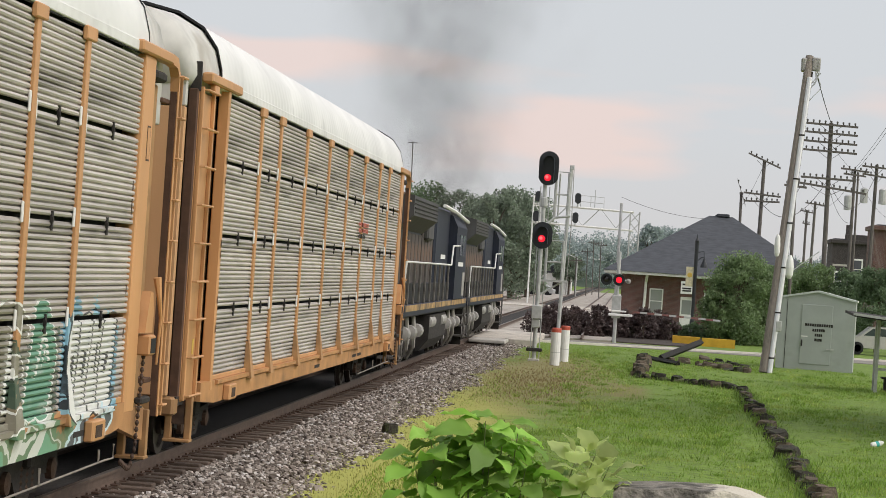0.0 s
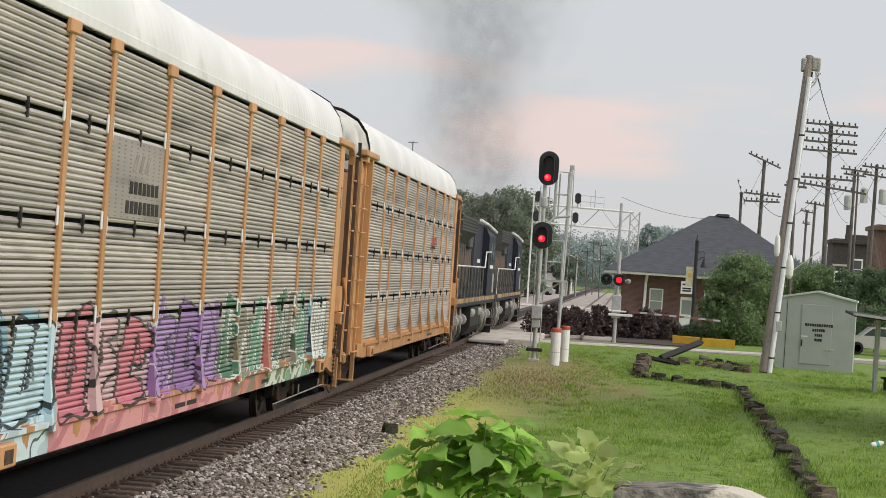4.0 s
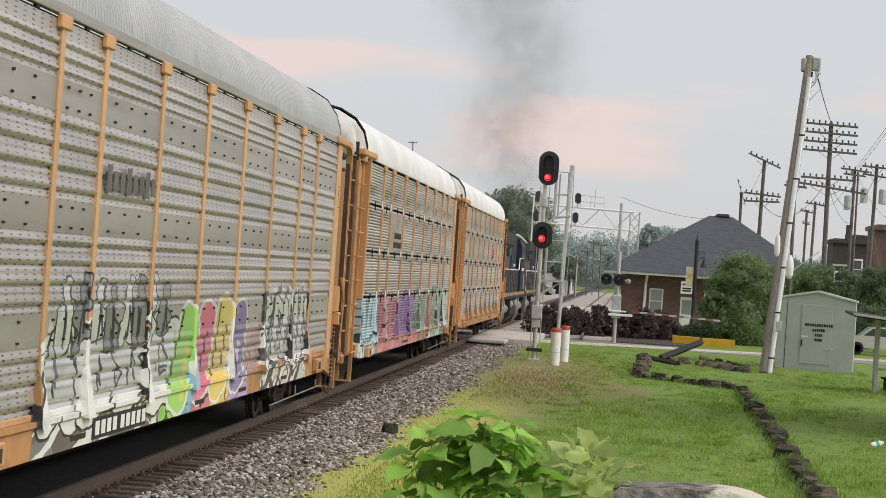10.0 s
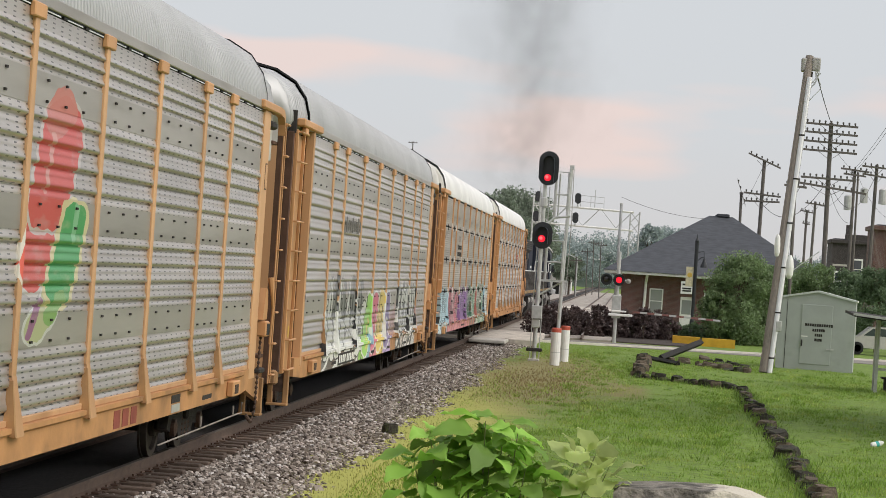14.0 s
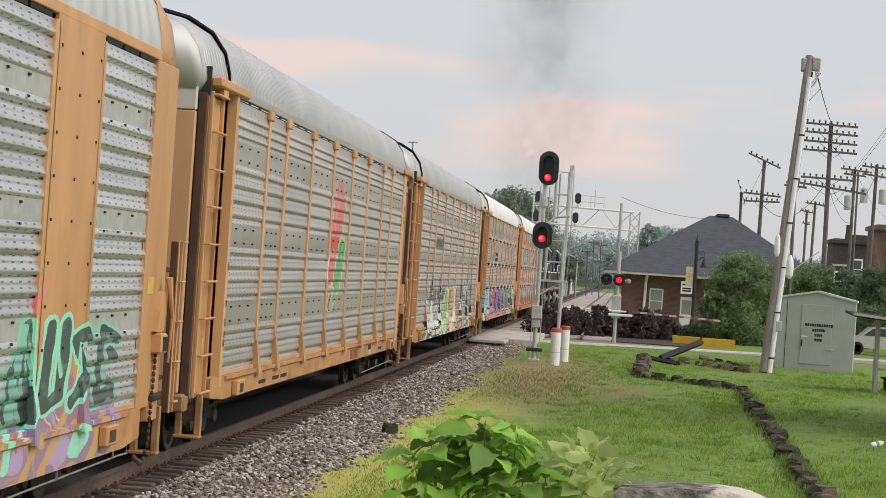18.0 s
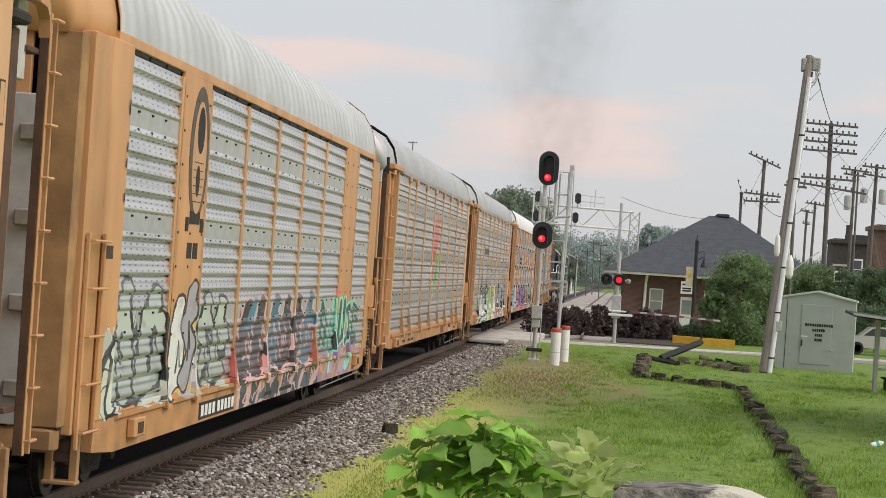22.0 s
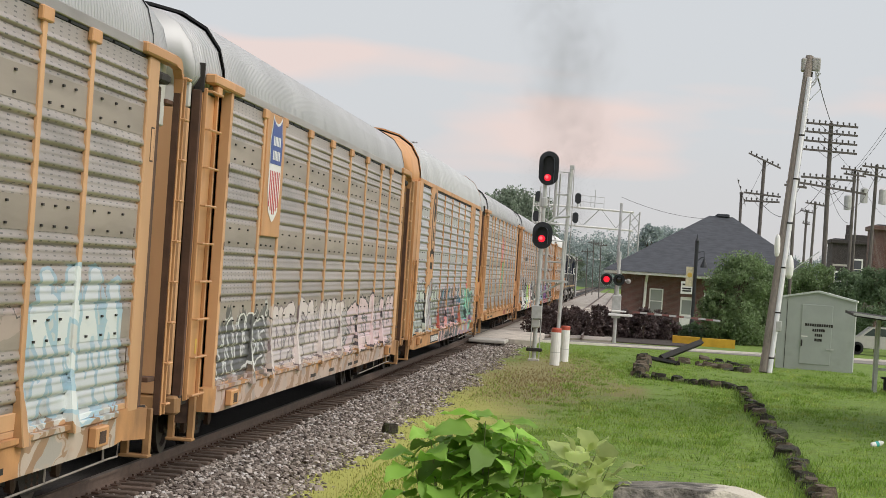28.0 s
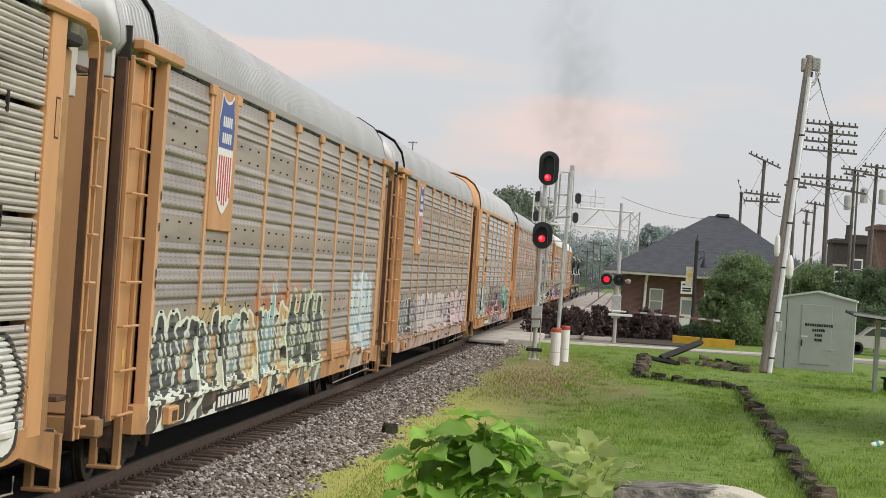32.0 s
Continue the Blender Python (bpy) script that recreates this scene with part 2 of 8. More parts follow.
    l.new(squash.outputs[0], fine.inputs["Vector"])
    wave = node(g, "ShaderNodeTexWave")
    wave.bands_direction = "Y"
    wave.inputs["Scale"].default_value, wave.inputs["Distortion"].default_value = 0.36, 13.0
    wave.inputs["Detail"].default_value, wave.inputs["Detail Scale"].default_value = 2.0, 0.9
    slant = node(g, "ShaderNodeMapping")
    slant.inputs["Rotation"].default_value = (0.6, 0.0, 0.0)
    slant.inputs["Scale"].default_value = (1.0, 0.8, 1.6)
    l.new(fl.outputs[0], slant.inputs["Vector"])
    l.new(slant.outputs[0], wave.inputs["Vector"])
    inked = node(g, "ShaderNodeMath", "GREATER_THAN", _1=0.74)
    l.new(wave.outputs["Fac"], inked.inputs[0])
    out = gi.outputs[0]

    def cover(mask, colour, out, amount=1.0):
        wear = node(g, "ShaderNodeMath", "MULTIPLY")
        l.new(mask, wear.inputs[0])
        l.new(thin.outputs[0], wear.inputs[1])
        mask = wear.outputs[0]
        if amount < 1:
            k = node(g, "ShaderNodeMath", "MULTIPLY", _1=amount)
            l.new(mask, k.inputs[0])
            mask = k.outputs[0]
        mx = g.nodes.new("ShaderNodeMixRGB")
        mx.inputs[2].default_value = (*colour, 1)
        l.new(mask, mx.inputs[0])
        l.new(out, mx.inputs[1])
        return mx.outputs[0]

    for y0, y1, z0, z1, colour, amount, *ink in washes:
        mid = node(g, "ShaderNodeMath", "SUBTRACT", _1=(y0 + y1) / 2)
        l.new(xyz.outputs[1], mid.inputs[0])
        ab = node(g, "ShaderNodeMath", "ABSOLUTE")
        l.new(mid.outputs[0], ab.inputs[0])
        a = node(g, "ShaderNodeMath", "LESS_THAN", _1=(y1 - y0) / 2)
        l.new(ab.outputs[0], a.inputs[0])
        zz = node(g, "ShaderNodeMath", "MULTIPLY_ADD", _1=1.3)
        l.new(fine.outputs["Fac"], zz.inputs[0])
        l.new(xyz.outputs[2], zz.inputs[2])
        b = node(g, "ShaderNodeMath", "LESS_THAN", _1=z1 + 0.65)
        l.new(zz.outputs[0], b.inputs[0])
        c = node(g, "ShaderNodeMath", "GREATER_THAN", _1=z0)
        l.new(xyz.outputs[2], c.inputs[0])
        d = node(g, "ShaderNodeMath", "MULTIPLY")
        l.new(a.outputs[0], d.inputs[0])
        l.new(b.outputs[0], d.inputs[1])
        e2 = node(g, "ShaderNodeMath", "MULTIPLY")
        l.new(d.outputs[0], e2.inputs[0])
        l.new(c.outputs[0], e2.inputs[1])
        out = cover(e2.outputs[0], colour, out, amount)
        coat2 = node(g, "ShaderNodeMath", "MULTIPLY")
        l.new(e2.outputs[0], coat2.inputs[0])
        l.new(second.outputs[0], coat2.inputs[1])
        bright = max(colour) > 0.45
        out = cover(coat2.outputs[0], tuple(c * 0.66 if bright else min(1, c * 1.5 + 0.06) for c in colour), out, 0.75)
        line = node(g, "ShaderNodeMath", "MULTIPLY")
        l.new(e2.outputs[0], line.inputs[0])
        l.new(outline.outputs[0], line.inputs[1])
        out = cover(line.outputs[0], ink[0] if ink else INK if bright else PAPER, out, 0.9)
        if ink:
            w = node(g, "ShaderNodeMath", "MULTIPLY")
            l.new(e2.outputs[0], w.inputs[0])
            l.new(inked.outputs[0], w.inputs[1])
            out = cover(w.outputs[0], ink[0], out, 0.9)
    for bars, r, colour, edge, edge_colour in strokes:
        near = None
        for ya, za, yb, zb in bars:
            ab = Vector((0, (yb - ya) * BRUSH, zb - za))
            q = max(ab.length_squared, 1e-4)
            d = node(g, "ShaderNodeVectorMath", "SUBTRACT", _1=(0, ya * BRUSH, za))
            l.new(br.outputs[0], d.inputs[0])
            t = node(g, "ShaderNodeVectorMath", "DOT_PRODUCT", _1=ab / q)
            l.new(d.outputs[0], t.inputs[0])
            lo = node(g, "ShaderNodeMath", "MAXIMUM", _1=0.0)
            l.new(t.outputs["Value"], lo.inputs[0])
            k = node(g, "ShaderNodeMath", "MINIMUM", _1=1.0)
            l.new(lo.outputs[0], k.inputs[0])
            s = node(g, "ShaderNodeVectorMath", "SCALE", _0=ab)
            l.new(k.outputs[0], s.inputs["Scale"])
            o = node(g, "ShaderNodeVectorMath", "DISTANCE")
            l.new(d.outputs[0], o.inputs[0])
            l.new(s.outputs[0], o.inputs[1])
            if near is None:
                near = o.outputs["Value"]
            else:
                m = node(g, "ShaderNodeMath", "MINIMUM")
                l.new(near, m.inputs[0])
                l.new(o.outputs["Value"], m.inputs[1])
                near = m.outputs[0]
        for size, tone in (((r + edge, edge_colour),) if edge else ()) + ((r, colour),):
            w = node(g, "ShaderNodeMath", "LESS_THAN", _1=size)
            l.new(near, w.inputs[0])
            out = cover(w.outputs[0], tone, out, 0.95)
    l.new(out, go.inputs[0])
    return g


def sprayed(base, group):
    """A copy of a surface with the spray paint over its colour."""
    m = base.copy()
    n, l = m.node_tree.nodes, m.node_tree.links
    b = n["Principled BSDF"]
    src = b.inputs["Base Color"].links[0].from_socket
    k = n.new("ShaderNodeGroup")
    k.node_tree = group
    l.new(src, k.inputs[0])
    l.new(k.outputs[0], b.inputs["Base Color"])
    return m


def dab(ya, za, yb, zb, r, colour, edge=0.0, edge_colour=(0.02, 0.02, 0.022)):
    return ([(ya, za, yb, zb)], r, colour, edge, edge_colour)


def letters(seed, y0, y1, z0, z1, count, fills, r=0.08, edge=0.035, edge_colour=(0.02, 0.02, 0.022), spikes=False):
    """Bulging scrawled letters: fat strokes with one outline round each letter, and thin inner lines."""
    rng = random.Random(seed)
    out, w = [], (y1 - y0) / count
    for i in range(count):
        c = y0 + (i + 0.5) * w
        f = fills[i % len(fills)]
        lean = w * rng.uniform(0.05, 0.25)
        lo, hi = z0 + rng.random() * 0.12, z1 - r - rng.random() * 0.18
        a, b = c - w * 0.28, c + w * 0.28
        mid = lo + (hi - lo) * rng.uniform(0.4, 0.6)
        kind = (i + seed) % 5
        if kind == 0:
            bars = [(a, lo, a + lean, hi), (a + lean, hi, b, mid), (b, mid, b - lean, lo)]
        elif kind == 1:
            bars = [(a, lo, c + lean, hi), (c + lean, hi, b, lo), (a + w * 0.1, mid, b - w * 0.1, mid)]
        elif kind == 2:
            bars = [(a + lean, hi, a, lo), (a, lo, b, lo + 0.1), (b, lo + 0.1, b + lean * 0.5, hi)]
        elif kind == 3:
            bars = [(b, hi, a, hi - 0.1), (a, hi - 0.1, b, mid - 0.1), (b, mid - 0.1, a, lo)]
        else:
            bars = [(a, lo, a + lean, hi), (a + lean, hi, b + lean, hi - 0.12), (a, lo, b, lo + 0.05), (a, mid, b, mid)]
        if spikes:
            bars.append((c, hi, c + lean, hi + 0.28))
        out.append((bars, r, f, edge, edge_colour))
        k = rng.uniform(-0.15, 0.15) * w
        out.append(([(c + k, mid - 0.2, c + k + lean * 0.6, mid + 0.22), (c + k + lean * 0.6, mid + 0.22, c + k + lean * 1.3, mid - 0.1)], 0.018, edge_colour, 0.0, edge_colour))
    return out


M_SHEET_A = mat("slotted_steel_sheet", (0.52, 0.475, 0.44), 0.5, 0.25, 0.20, 1.4, 0.12, 60, dirt=(0.15, 0.13, 0.112), dirt_at=0.54, random_tone=0.10, stretch=(1, 0.25, 2.2))
M_SHEET_B = mat("galvanised_sheet", (0.565, 0.525, 0.49), 0.33, 0.72, 0.15, 1.2, 0.12, 60, dirt=(0.30, 0.285, 0.25), dirt_at=0.58, random_tone=0.08, stretch=(1, 0.25, 2.2))
M_SHEET_D = mat("dulled_galvanised_sheet", (0.45, 0.395, 0.35), 0.38, 0.55, 0.16, 1.2, 0.12, 60, dirt=(0.24, 0.215, 0.18), dirt_at=0.52, random_tone=0.08, stretch=(1, 0.25, 2.2))


def perforate(m, py, pz, depth=0.55):
    """Rows of small punched holes, darker than the sheet."""
    n, l = m.node_tree.nodes, m.node_tree.links
    b = n["Principled BSDF"]
    src = b.inputs["Base Color"].links[0].from_socket
    co = n.new("ShaderNodeTexCoord")
    sp = n.new("ShaderNodeSeparateXYZ")
    l.new(co.outputs["Object"], sp.inputs[0])
    both = None
    for i, period, lim in ((1, py, 0.58), (2, pz, 0.55)):
        k = n.new("ShaderNodeMath")
        k.operation = "MULTIPLY"
        k.inputs[1].default_value = 2 * math.pi / period
        l.new(sp.outputs[i], k.inputs[0])
        s = n.new("ShaderNodeMath")
        s.operation = "SINE"
        l.new(k.outputs[0], s.inputs[0])
        g = n.new("ShaderNodeMath")
        g.operation = "GREATER_THAN"
        g.inputs[1].default_value = lim
        l.new(s.outputs[0], g.inputs[0])
        if both is None:
            both = g.outputs[0]
        else:
            p = n.new("ShaderNodeMath")
            p.operation = "MULTIPLY"
            l.new(both, p.inputs[0])
            l.new(g.outputs[0], p.inputs[1])
            both = p.outputs[0]
    nz = n.new("ShaderNodeTexNoise")
    nz.inputs["Scale"].default_value = 3.0
    l.new(co.outputs["Object"], nz.inputs["Vector"])
    a = n.new("ShaderNodeMath")
    a.operation = "MULTIPLY"
    l.new(both, a.inputs[0])
    l.new(nz.outputs["Fac"], a.inputs[1])
    a2 = n.new("ShaderNodeMath")
    a2.operation = "MULTIPLY"
    a2.inputs[1].default_value = depth * 1.6
    l.new(a.outputs[0], a2.inputs[0])
    mx = n.new("ShaderNodeMixRGB")
    mx.inputs[2].default_value = (0.07, 0.065, 0.06, 1)
    l.new(a2.outputs[0], mx.inputs[0])
    l.new(src, mx.inputs[1])
    l.new(mx.outputs[0], b.inputs["Base Color"])
    return m


M_SHEET_W = mat("bright_galvanised_sheet", (0.66, 0.665, 0.66), 0.28, 0.80, 0.14, 1.2, 0.08, 60, dirt=(0.44, 0.44, 0.42), dirt_at=0.55, random_tone=0.08, stretch=(1, 0.25, 2.2))
perforate(M_SHEET_W, 0.30, 0.060, 0.9)
perforate(M_SHEET_B, 0.30, 0.046, 1.0)
perforate(M_SHEET_D, 0.30, 0.046, 0.8)


def ribbed_roof(name, colour, pitch, depth, metal=0.3):
    m = mat(name, colour, 0.5, metal, 0.10, 0.8, 0, 30, dirt=tuple(c * 0.75 for c in colour), dirt_at=0.6)
    n, l = m.node_tree.nodes, m.node_tree.links
    co = n.new("ShaderNodeTexCoord")
    w = n.new("ShaderNodeTexWave")
    w.bands_direction = "Y"
    w.inputs["Scale"].default_value = 0.314 / pitch
    l.new(co.outputs["Object"], w.inputs["Vector"])
    b = n.new("ShaderNodeBump")
    b.inputs["Strength"].default_value, b.inputs["Distance"].default_value = 0.9, depth
    l.new(w.outputs["Fac"], b.inputs["Height"])
    l.new(b.outputs[0], n["Principled BSDF"].inputs["Normal"])
    return m


M_ROOF_WHITE = ribbed_roof("white_roof_sheet", (0.74, 0.73, 0.71), 0.3, 0.006, 0.0)
M_ROOF_GREY = ribbed_roof("grey_roof_sheet", (0.46, 0.46, 0.46), 0.13, 0.03)
M_ROOF_SILVER = ribbed_roof("silver_fluted_roof", (0.56, 0.565, 0.56), 0.55, 0.075)
M_TAN = mat("faded_tan_paint", (0.58, 0.335, 0.175), 0.55, 0, 0.10, 1.6, 0.08, 30, dirt=(0.40, 0.22, 0.105), dirt_at=0.52, random_tone=0.10, dirt_scale=1.1, stretch=(1, 1, 0.35))
M_LOCOPIPE = mat("dusty_brake_rod", (0.26, 0.23, 0.20), 0.7, 0.1, 0.3, 4.0)
M_BANDPLATE = mat("flat_band_steel", (0.44, 0.41, 0.385), 0.42, 0.55, 0.14, 1.2, 0.05, 60, dirt=(0.31, 0.28, 0.25), dirt_at=0.55, random_tone=0.08, stretch=(1, 0.25, 2.2))
M_BANDDULL = mat("dull_band_steel", (0.335, 0.285, 0.245), 0.55, 0.2, 0.16, 1.2, 0.05, 60, dirt=(0.24, 0.205, 0.17), dirt_at=0.53, random_tone=0.08, stretch=(1, 0.25, 2.2))
M_SAFETY = mat("yellow_stripe", (0.62, 0.42, 0.08), 0.5, 0, 0.15, 4.0)
M_STANCHION = mat("dusty_grey_post", (0.12, 0.11, 0.10), 0.7, 0, 0.3, 3.0)
M_MAROON = mat("faded_maroon", (0.24, 0.055, 0.04), 0.7, 0, 0.2)
M_SHIELDWHITE = mat("emblem_white", (0.75, 0.74, 0.72), 0.5, 0, 0.05)
M_SHIELDBLUE = mat("emblem_blue", (0.05, 0.09, 0.30), 0.5, 0, 0.1)
M_SHIELDRED = mat("emblem_red", (0.50, 0.05, 0.05), 0.5, 0, 0.1)
M_SILL = mat("grimy_orange_sill", (0.45, 0.228, 0.095), 0.6, 0, 0.22, 2.0, 0.12, 30, dirt=(0.24, 0.125, 0.06), dirt_at=0.52, dirt_scale=1.4)
# worn orange-brown, also darkened to paint shade on recessed ends and gussets
M_SHADE = mat("shaded_worn_orange", (0.36, 0.20, 0.085), 0.7, 0, 0.25, 3.0, 0.15, 30, dirt=(0.22, 0.12, 0.055), dirt_at=0.5, dirt_scale=1.4)
# pale colour painted as the sky showing through the vent slots
M_SLOTSKY = mat("painted_slot_skylight", (0.62, 0.64, 0.66), 0.6, 0, 0.2, 3.0)
M_ENDWHITE = mat("dirty_white_end", (0.54, 0.525, 0.49), 0.6, 0, 0.15, 3.0, dirt=(0.35, 0.31, 0.25))

POSTS = (-8.52, -6.70, -3.80, -0.95, 1.85, 4.55, 7.35, 9.25)
CORNER = 11.4
FRONT = 11.85
HALF = 13.45
SIDE = 1.56
# lower edge of the side sill and height of the deck, car by car
SILLS = {1: (0.80, 1.12), 2: (0.80, 1.12), 3: (0.77, 1.15), 4: (0.81, 1.15), 5: (0.59, 1.02), 6: (0.65, 1.03), 7: (0.65, 1.04), 8: (0.80, 1.12)}
cache = {}


def once(key, make):
    if key not in cache:
        cache[key] = make()
    return cache[key]


def slats(z0, z1, w):
    """A sheet pressed into narrow slats with deep grooves between them."""
    n, pts = round((z1 - z0) / 0.063), []
    p = (z1 - z0) / n
    for i in range(n):
        z = z0 + i * p
        deep = 0.032 if i % 4 else 0.045
        pts += [(SIDE - deep, z), (SIDE - 0.004, z + p * 0.10), (SIDE + 0.004, z + p * 0.40), (SIDE - 0.006, z + p * 0.74), (SIDE - deep, z + p * 0.84)]
    return Shape().strip(pts + [(SIDE - 0.035, z1)], 0, w, True)


def rib_profile(z0, z1, style, low=False):
    """(x, z) of a sheet's section: flat strips with rounded ribs standing out between them."""
    flat = 0.17 if style == "band" else 0.05
    z = z0 + (0.03 if low else flat)
    pts = [(0.0, z0), (0.0, z)]
    span = z1 - flat * (0.9 if style == "band" else 1.0) - z
    n = max(3, round(span / 0.205))
    s = span / n
    out = 0.022 if style == "band" else 0.026
    for i in range(n):
        pts += [(out * b, z + s * a) for a, b in ((0.31, 0.0), (0.32, -1.0), (0.41, -1.0), (0.43, 0.15), (0.49, 0.72), (0.54, 0.97), (0.60, 1.0), (0.70, 0.80), (0.85, 0.30), (0.95, 0.04), (1.0, 0.0))]
        z += s
    pts.append((0.0, z1))
    return pts


def truck_meshes():
    side = Shape()
    prof = [(-1.25, 0.42), (-1.15, 0.62), (-0.6, 0.58), (-0.45, 0.72), (0.45, 0.72), (0.6, 0.58), (1.15, 0.62), (1.25, 0.42), (0.95, 0.36), (0.55, 0.40), (0.4, 0.22), (-0.4, 0.22), (-0.55, 0.40), (-0.95, 0.36)]
    side.rings([[(x, q[0], q[1]) for q in prof] for x in (-0.07, 0.07)])
    spring = Shape()
    for k in (-0.22, 0.0, 0.22):
        spring.turn((0, k, 0.26), [(0.07 + 0.02 * (i % 2), 0.035 * i) for i in range(9)], 10)
    wheels = Shape()
    wheels.tube([(-0.95, 0, 0), (0.95, 0, 0)], 0.08, 10)
    for s in (-1, 1):
        wheels.turn((0, 0, 0), [(0.10, s * 0.66), (0.30, s * 0.70), (0.45, s * 0.685), (0.45, s * 0.715), (0.42, s * 0.72), (0.42, s * 0.80), (0.33, s * 0.80), (0.30, s * 0.755), (0.14, s * 0.77), (0.14, s * 0.84)], 28, "x")
    cap = Shape().turn((0, 0, 0), [(0.03, -0.02), (0.12, -0.02), (0.12, 0.05), (0.05, 0.07)], 12, "x")
    return side.mesh("sideframe", M_DARK), spring.mesh("spring", M_RUST), wheels.mesh("wheelset", M_WHEEL), cap.mesh("bearing_cap", M_RUST)


SPINNING = []


def add_truck(car, y):
    side, spring, wheels, cap = once("truck", truck_meshes)
    bol = Shape().box(-1.15, 1.15, -0.2, 0.2, 0.5, 0.78, 0.03)
    truck = part("truck", once("bolster", lambda: bol.mesh("truck", M_DARK)), None, car, "dark cast steel truck", pose(0, y, 0))
    for s in (-1, 1):
        part("sideframe", side, None, truck, at=pose(s * 1.0, 0, 0))
        part("spring", spring, None, truck, at=pose(s * 1.0, 0, 0))
        for k in (-0.89, 0.89):
            part("bearing_cap", cap, None, truck, at=pose(s * 1.07, k, 0.42))
    for k in (-0.89, 0.89):
        SPINNING.append((part("wheelset", wheels, None, truck, at=pose(0, k, 0.42)), k))


def autorack(number, style, sheet, roof_mat, label, washes=(), strokes=(), shield=False, red_marks=False, lettered=False):
    """A covered rack car, origin on the rail top under its middle; +x is the side that is seen."""
    car = thing("rack_car", label, "rail car", "covered rack cars of the train")
    low, deck = SILLS[number]
    washes = [(a, b, deck - 0.01 if c == 0.98 else c, deck + 0.02 if 1.0 < d < 1.06 else d, *more) for a, b, c, d, *more in washes]
    paint = spray("spray_" + str(number), car, washes, strokes) if (washes or strokes) else None
    m_sheet = sprayed(sheet, paint) if paint else sheet
    coat = M_TAN if style == "band" else M_ORANGE
    m_post = sprayed(coat, paint) if paint else coat
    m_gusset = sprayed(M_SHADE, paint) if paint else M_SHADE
    flat = M_BANDDULL if shield else M_GREY if style == "wide" else M_BANDPLATE
    m_plate = sprayed(flat, paint) if paint else flat
    m_sill = sprayed(M_SILL, paint) if paint else M_SILL
    # solid black interior standing in for the shade inside, decks and underframe
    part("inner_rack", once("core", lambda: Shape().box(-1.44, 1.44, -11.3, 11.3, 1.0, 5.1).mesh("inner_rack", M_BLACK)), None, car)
    part("centre_sill", once("csill", lambda: Shape().box(-0.25, 0.25, -HALF, HALF, 0.62, 0.98, 0.03).mesh("centre_sill", M_DARK)), None, car)
    part("deck", once("deck", lambda: Shape().box(-1.5, 1.5, -HALF + 0.2, HALF - 0.2, 0.86, 0.98).mesh("deck", M_DARK)), None, car)
    for y in (-9.9, 9.9):
        add_truck(car, y)
    for y in (-5.2, -1.0, 3.6):
        part("underfloor_box", once("ubox", lambda: Shape().box(-1.0, 0.85, -1.6, 1.6, 0.52, 0.93, 0.05).mesh("underfloor_box", M_DARK)), None, car, at=pose(0, y, 0))
    # roof: an arched sheet with ends
    arch = [(1.58, 5.13), (1.57, 5.28), (1.49, 5.57), (1.29, 5.84), (0.95, 6.03), (0.5, 6.13), (0, 6.17)]
    if style != "fine":
        lift = 0.24 if style == "wide" else 0.02
        arch = [(x, z + lift * (z - 5.13)) for x, z in arch]
    arch = arch + [(-x, z) for x, z in arch[-2::-1]]
    part("roof", once(("roof", roof_mat.name, style), lambda: Shape().strip(arch, -12.0, 12.0, True).mesh("roof", roof_mat, True)), None, car)
    def taper(k, zk, y):
        return [(x * k, y, 5.0 + (z - 5.0) * zk) for x, z in arch] + [(-1.5 * k, y, 4.98), (1.5 * k, y, 4.98)]
    hood = {"wide": M_ORANGE, "band": roof_mat, "fine": M_ENDWHITE}[style]
    for s in (-1, 1):
        part("end_hood", once(("hood", hood.name, style), lambda: Shape().rings([taper(0.985, 0.965, 11.5), taper(0.975, 0.955, 12.3), taper(0.94, 0.93, 12.8), taper(0.92, 0.90, 13.42)]).mesh("end_hood", hood, True)), None, car, at=pose(0, 0, 0, 0, 0, 0 if s > 0 else 180))
        part("roof_edge", once(("rim", style), lambda: Shape().rings([[(x, y, z + 0.015 + dz) for x, z in arch] for y, dz in ((11.97, 0.0), (11.97, 0.008), (12.02, 0.008), (12.02, -0.03))], closed=False).mesh("roof_edge", M_ORANGE if style == "wide" else M_BLACK)), None, car, at=pose(0, 0, 0, 0, 0, 0 if s > 0 else 180))
    rows = {"fine": (deck, 2.09, 3.09, 4.11, 5.02), "band": (deck, 2.00, 3.11, 4.28, 5.0), "wide": (deck, 2.00, 3.11, 4.28, 4.98)}[style]
    gap = 0.022 if style == "fine" else 0.001
    cuts = (-CORNER, *POSTS, FRONT)
    for side in (1, -1):
        turn = pose(0, 0, 0, 0, 0, 0 if side > 0 else 180)
        for i in range(len(cuts) - 1):
            if style == "wide" and (i in (1, 7)):
                part("plate", once(("plate", number, i), lambda: Shape().box(SIDE - 0.02, SIDE + 0.034, cuts[i] + 0.02, cuts[i + 1] - 0.02, deck - 0.02, 5.05, 0.01).mesh("plate", m_post)), None, car, "plain orange side plate", turn)
                continue
            w = cuts[i + 1] - cuts[i]
            for r in range(4):
                def build(r=r, w=w):
                    if style == "fine":
                        return slats(rows[r] + (gap if r else 0.0), rows[r + 1] - gap, w).mesh("side_sheet", m_sheet)
                    return Shape().strip([(SIDE + x, z) for x, z in rib_profile(rows[r] + gap, rows[r + 1] - gap, "band" if style == "band" else "open", r == 0)], 0, w, True).mesh("side_sheet", m_sheet, True)
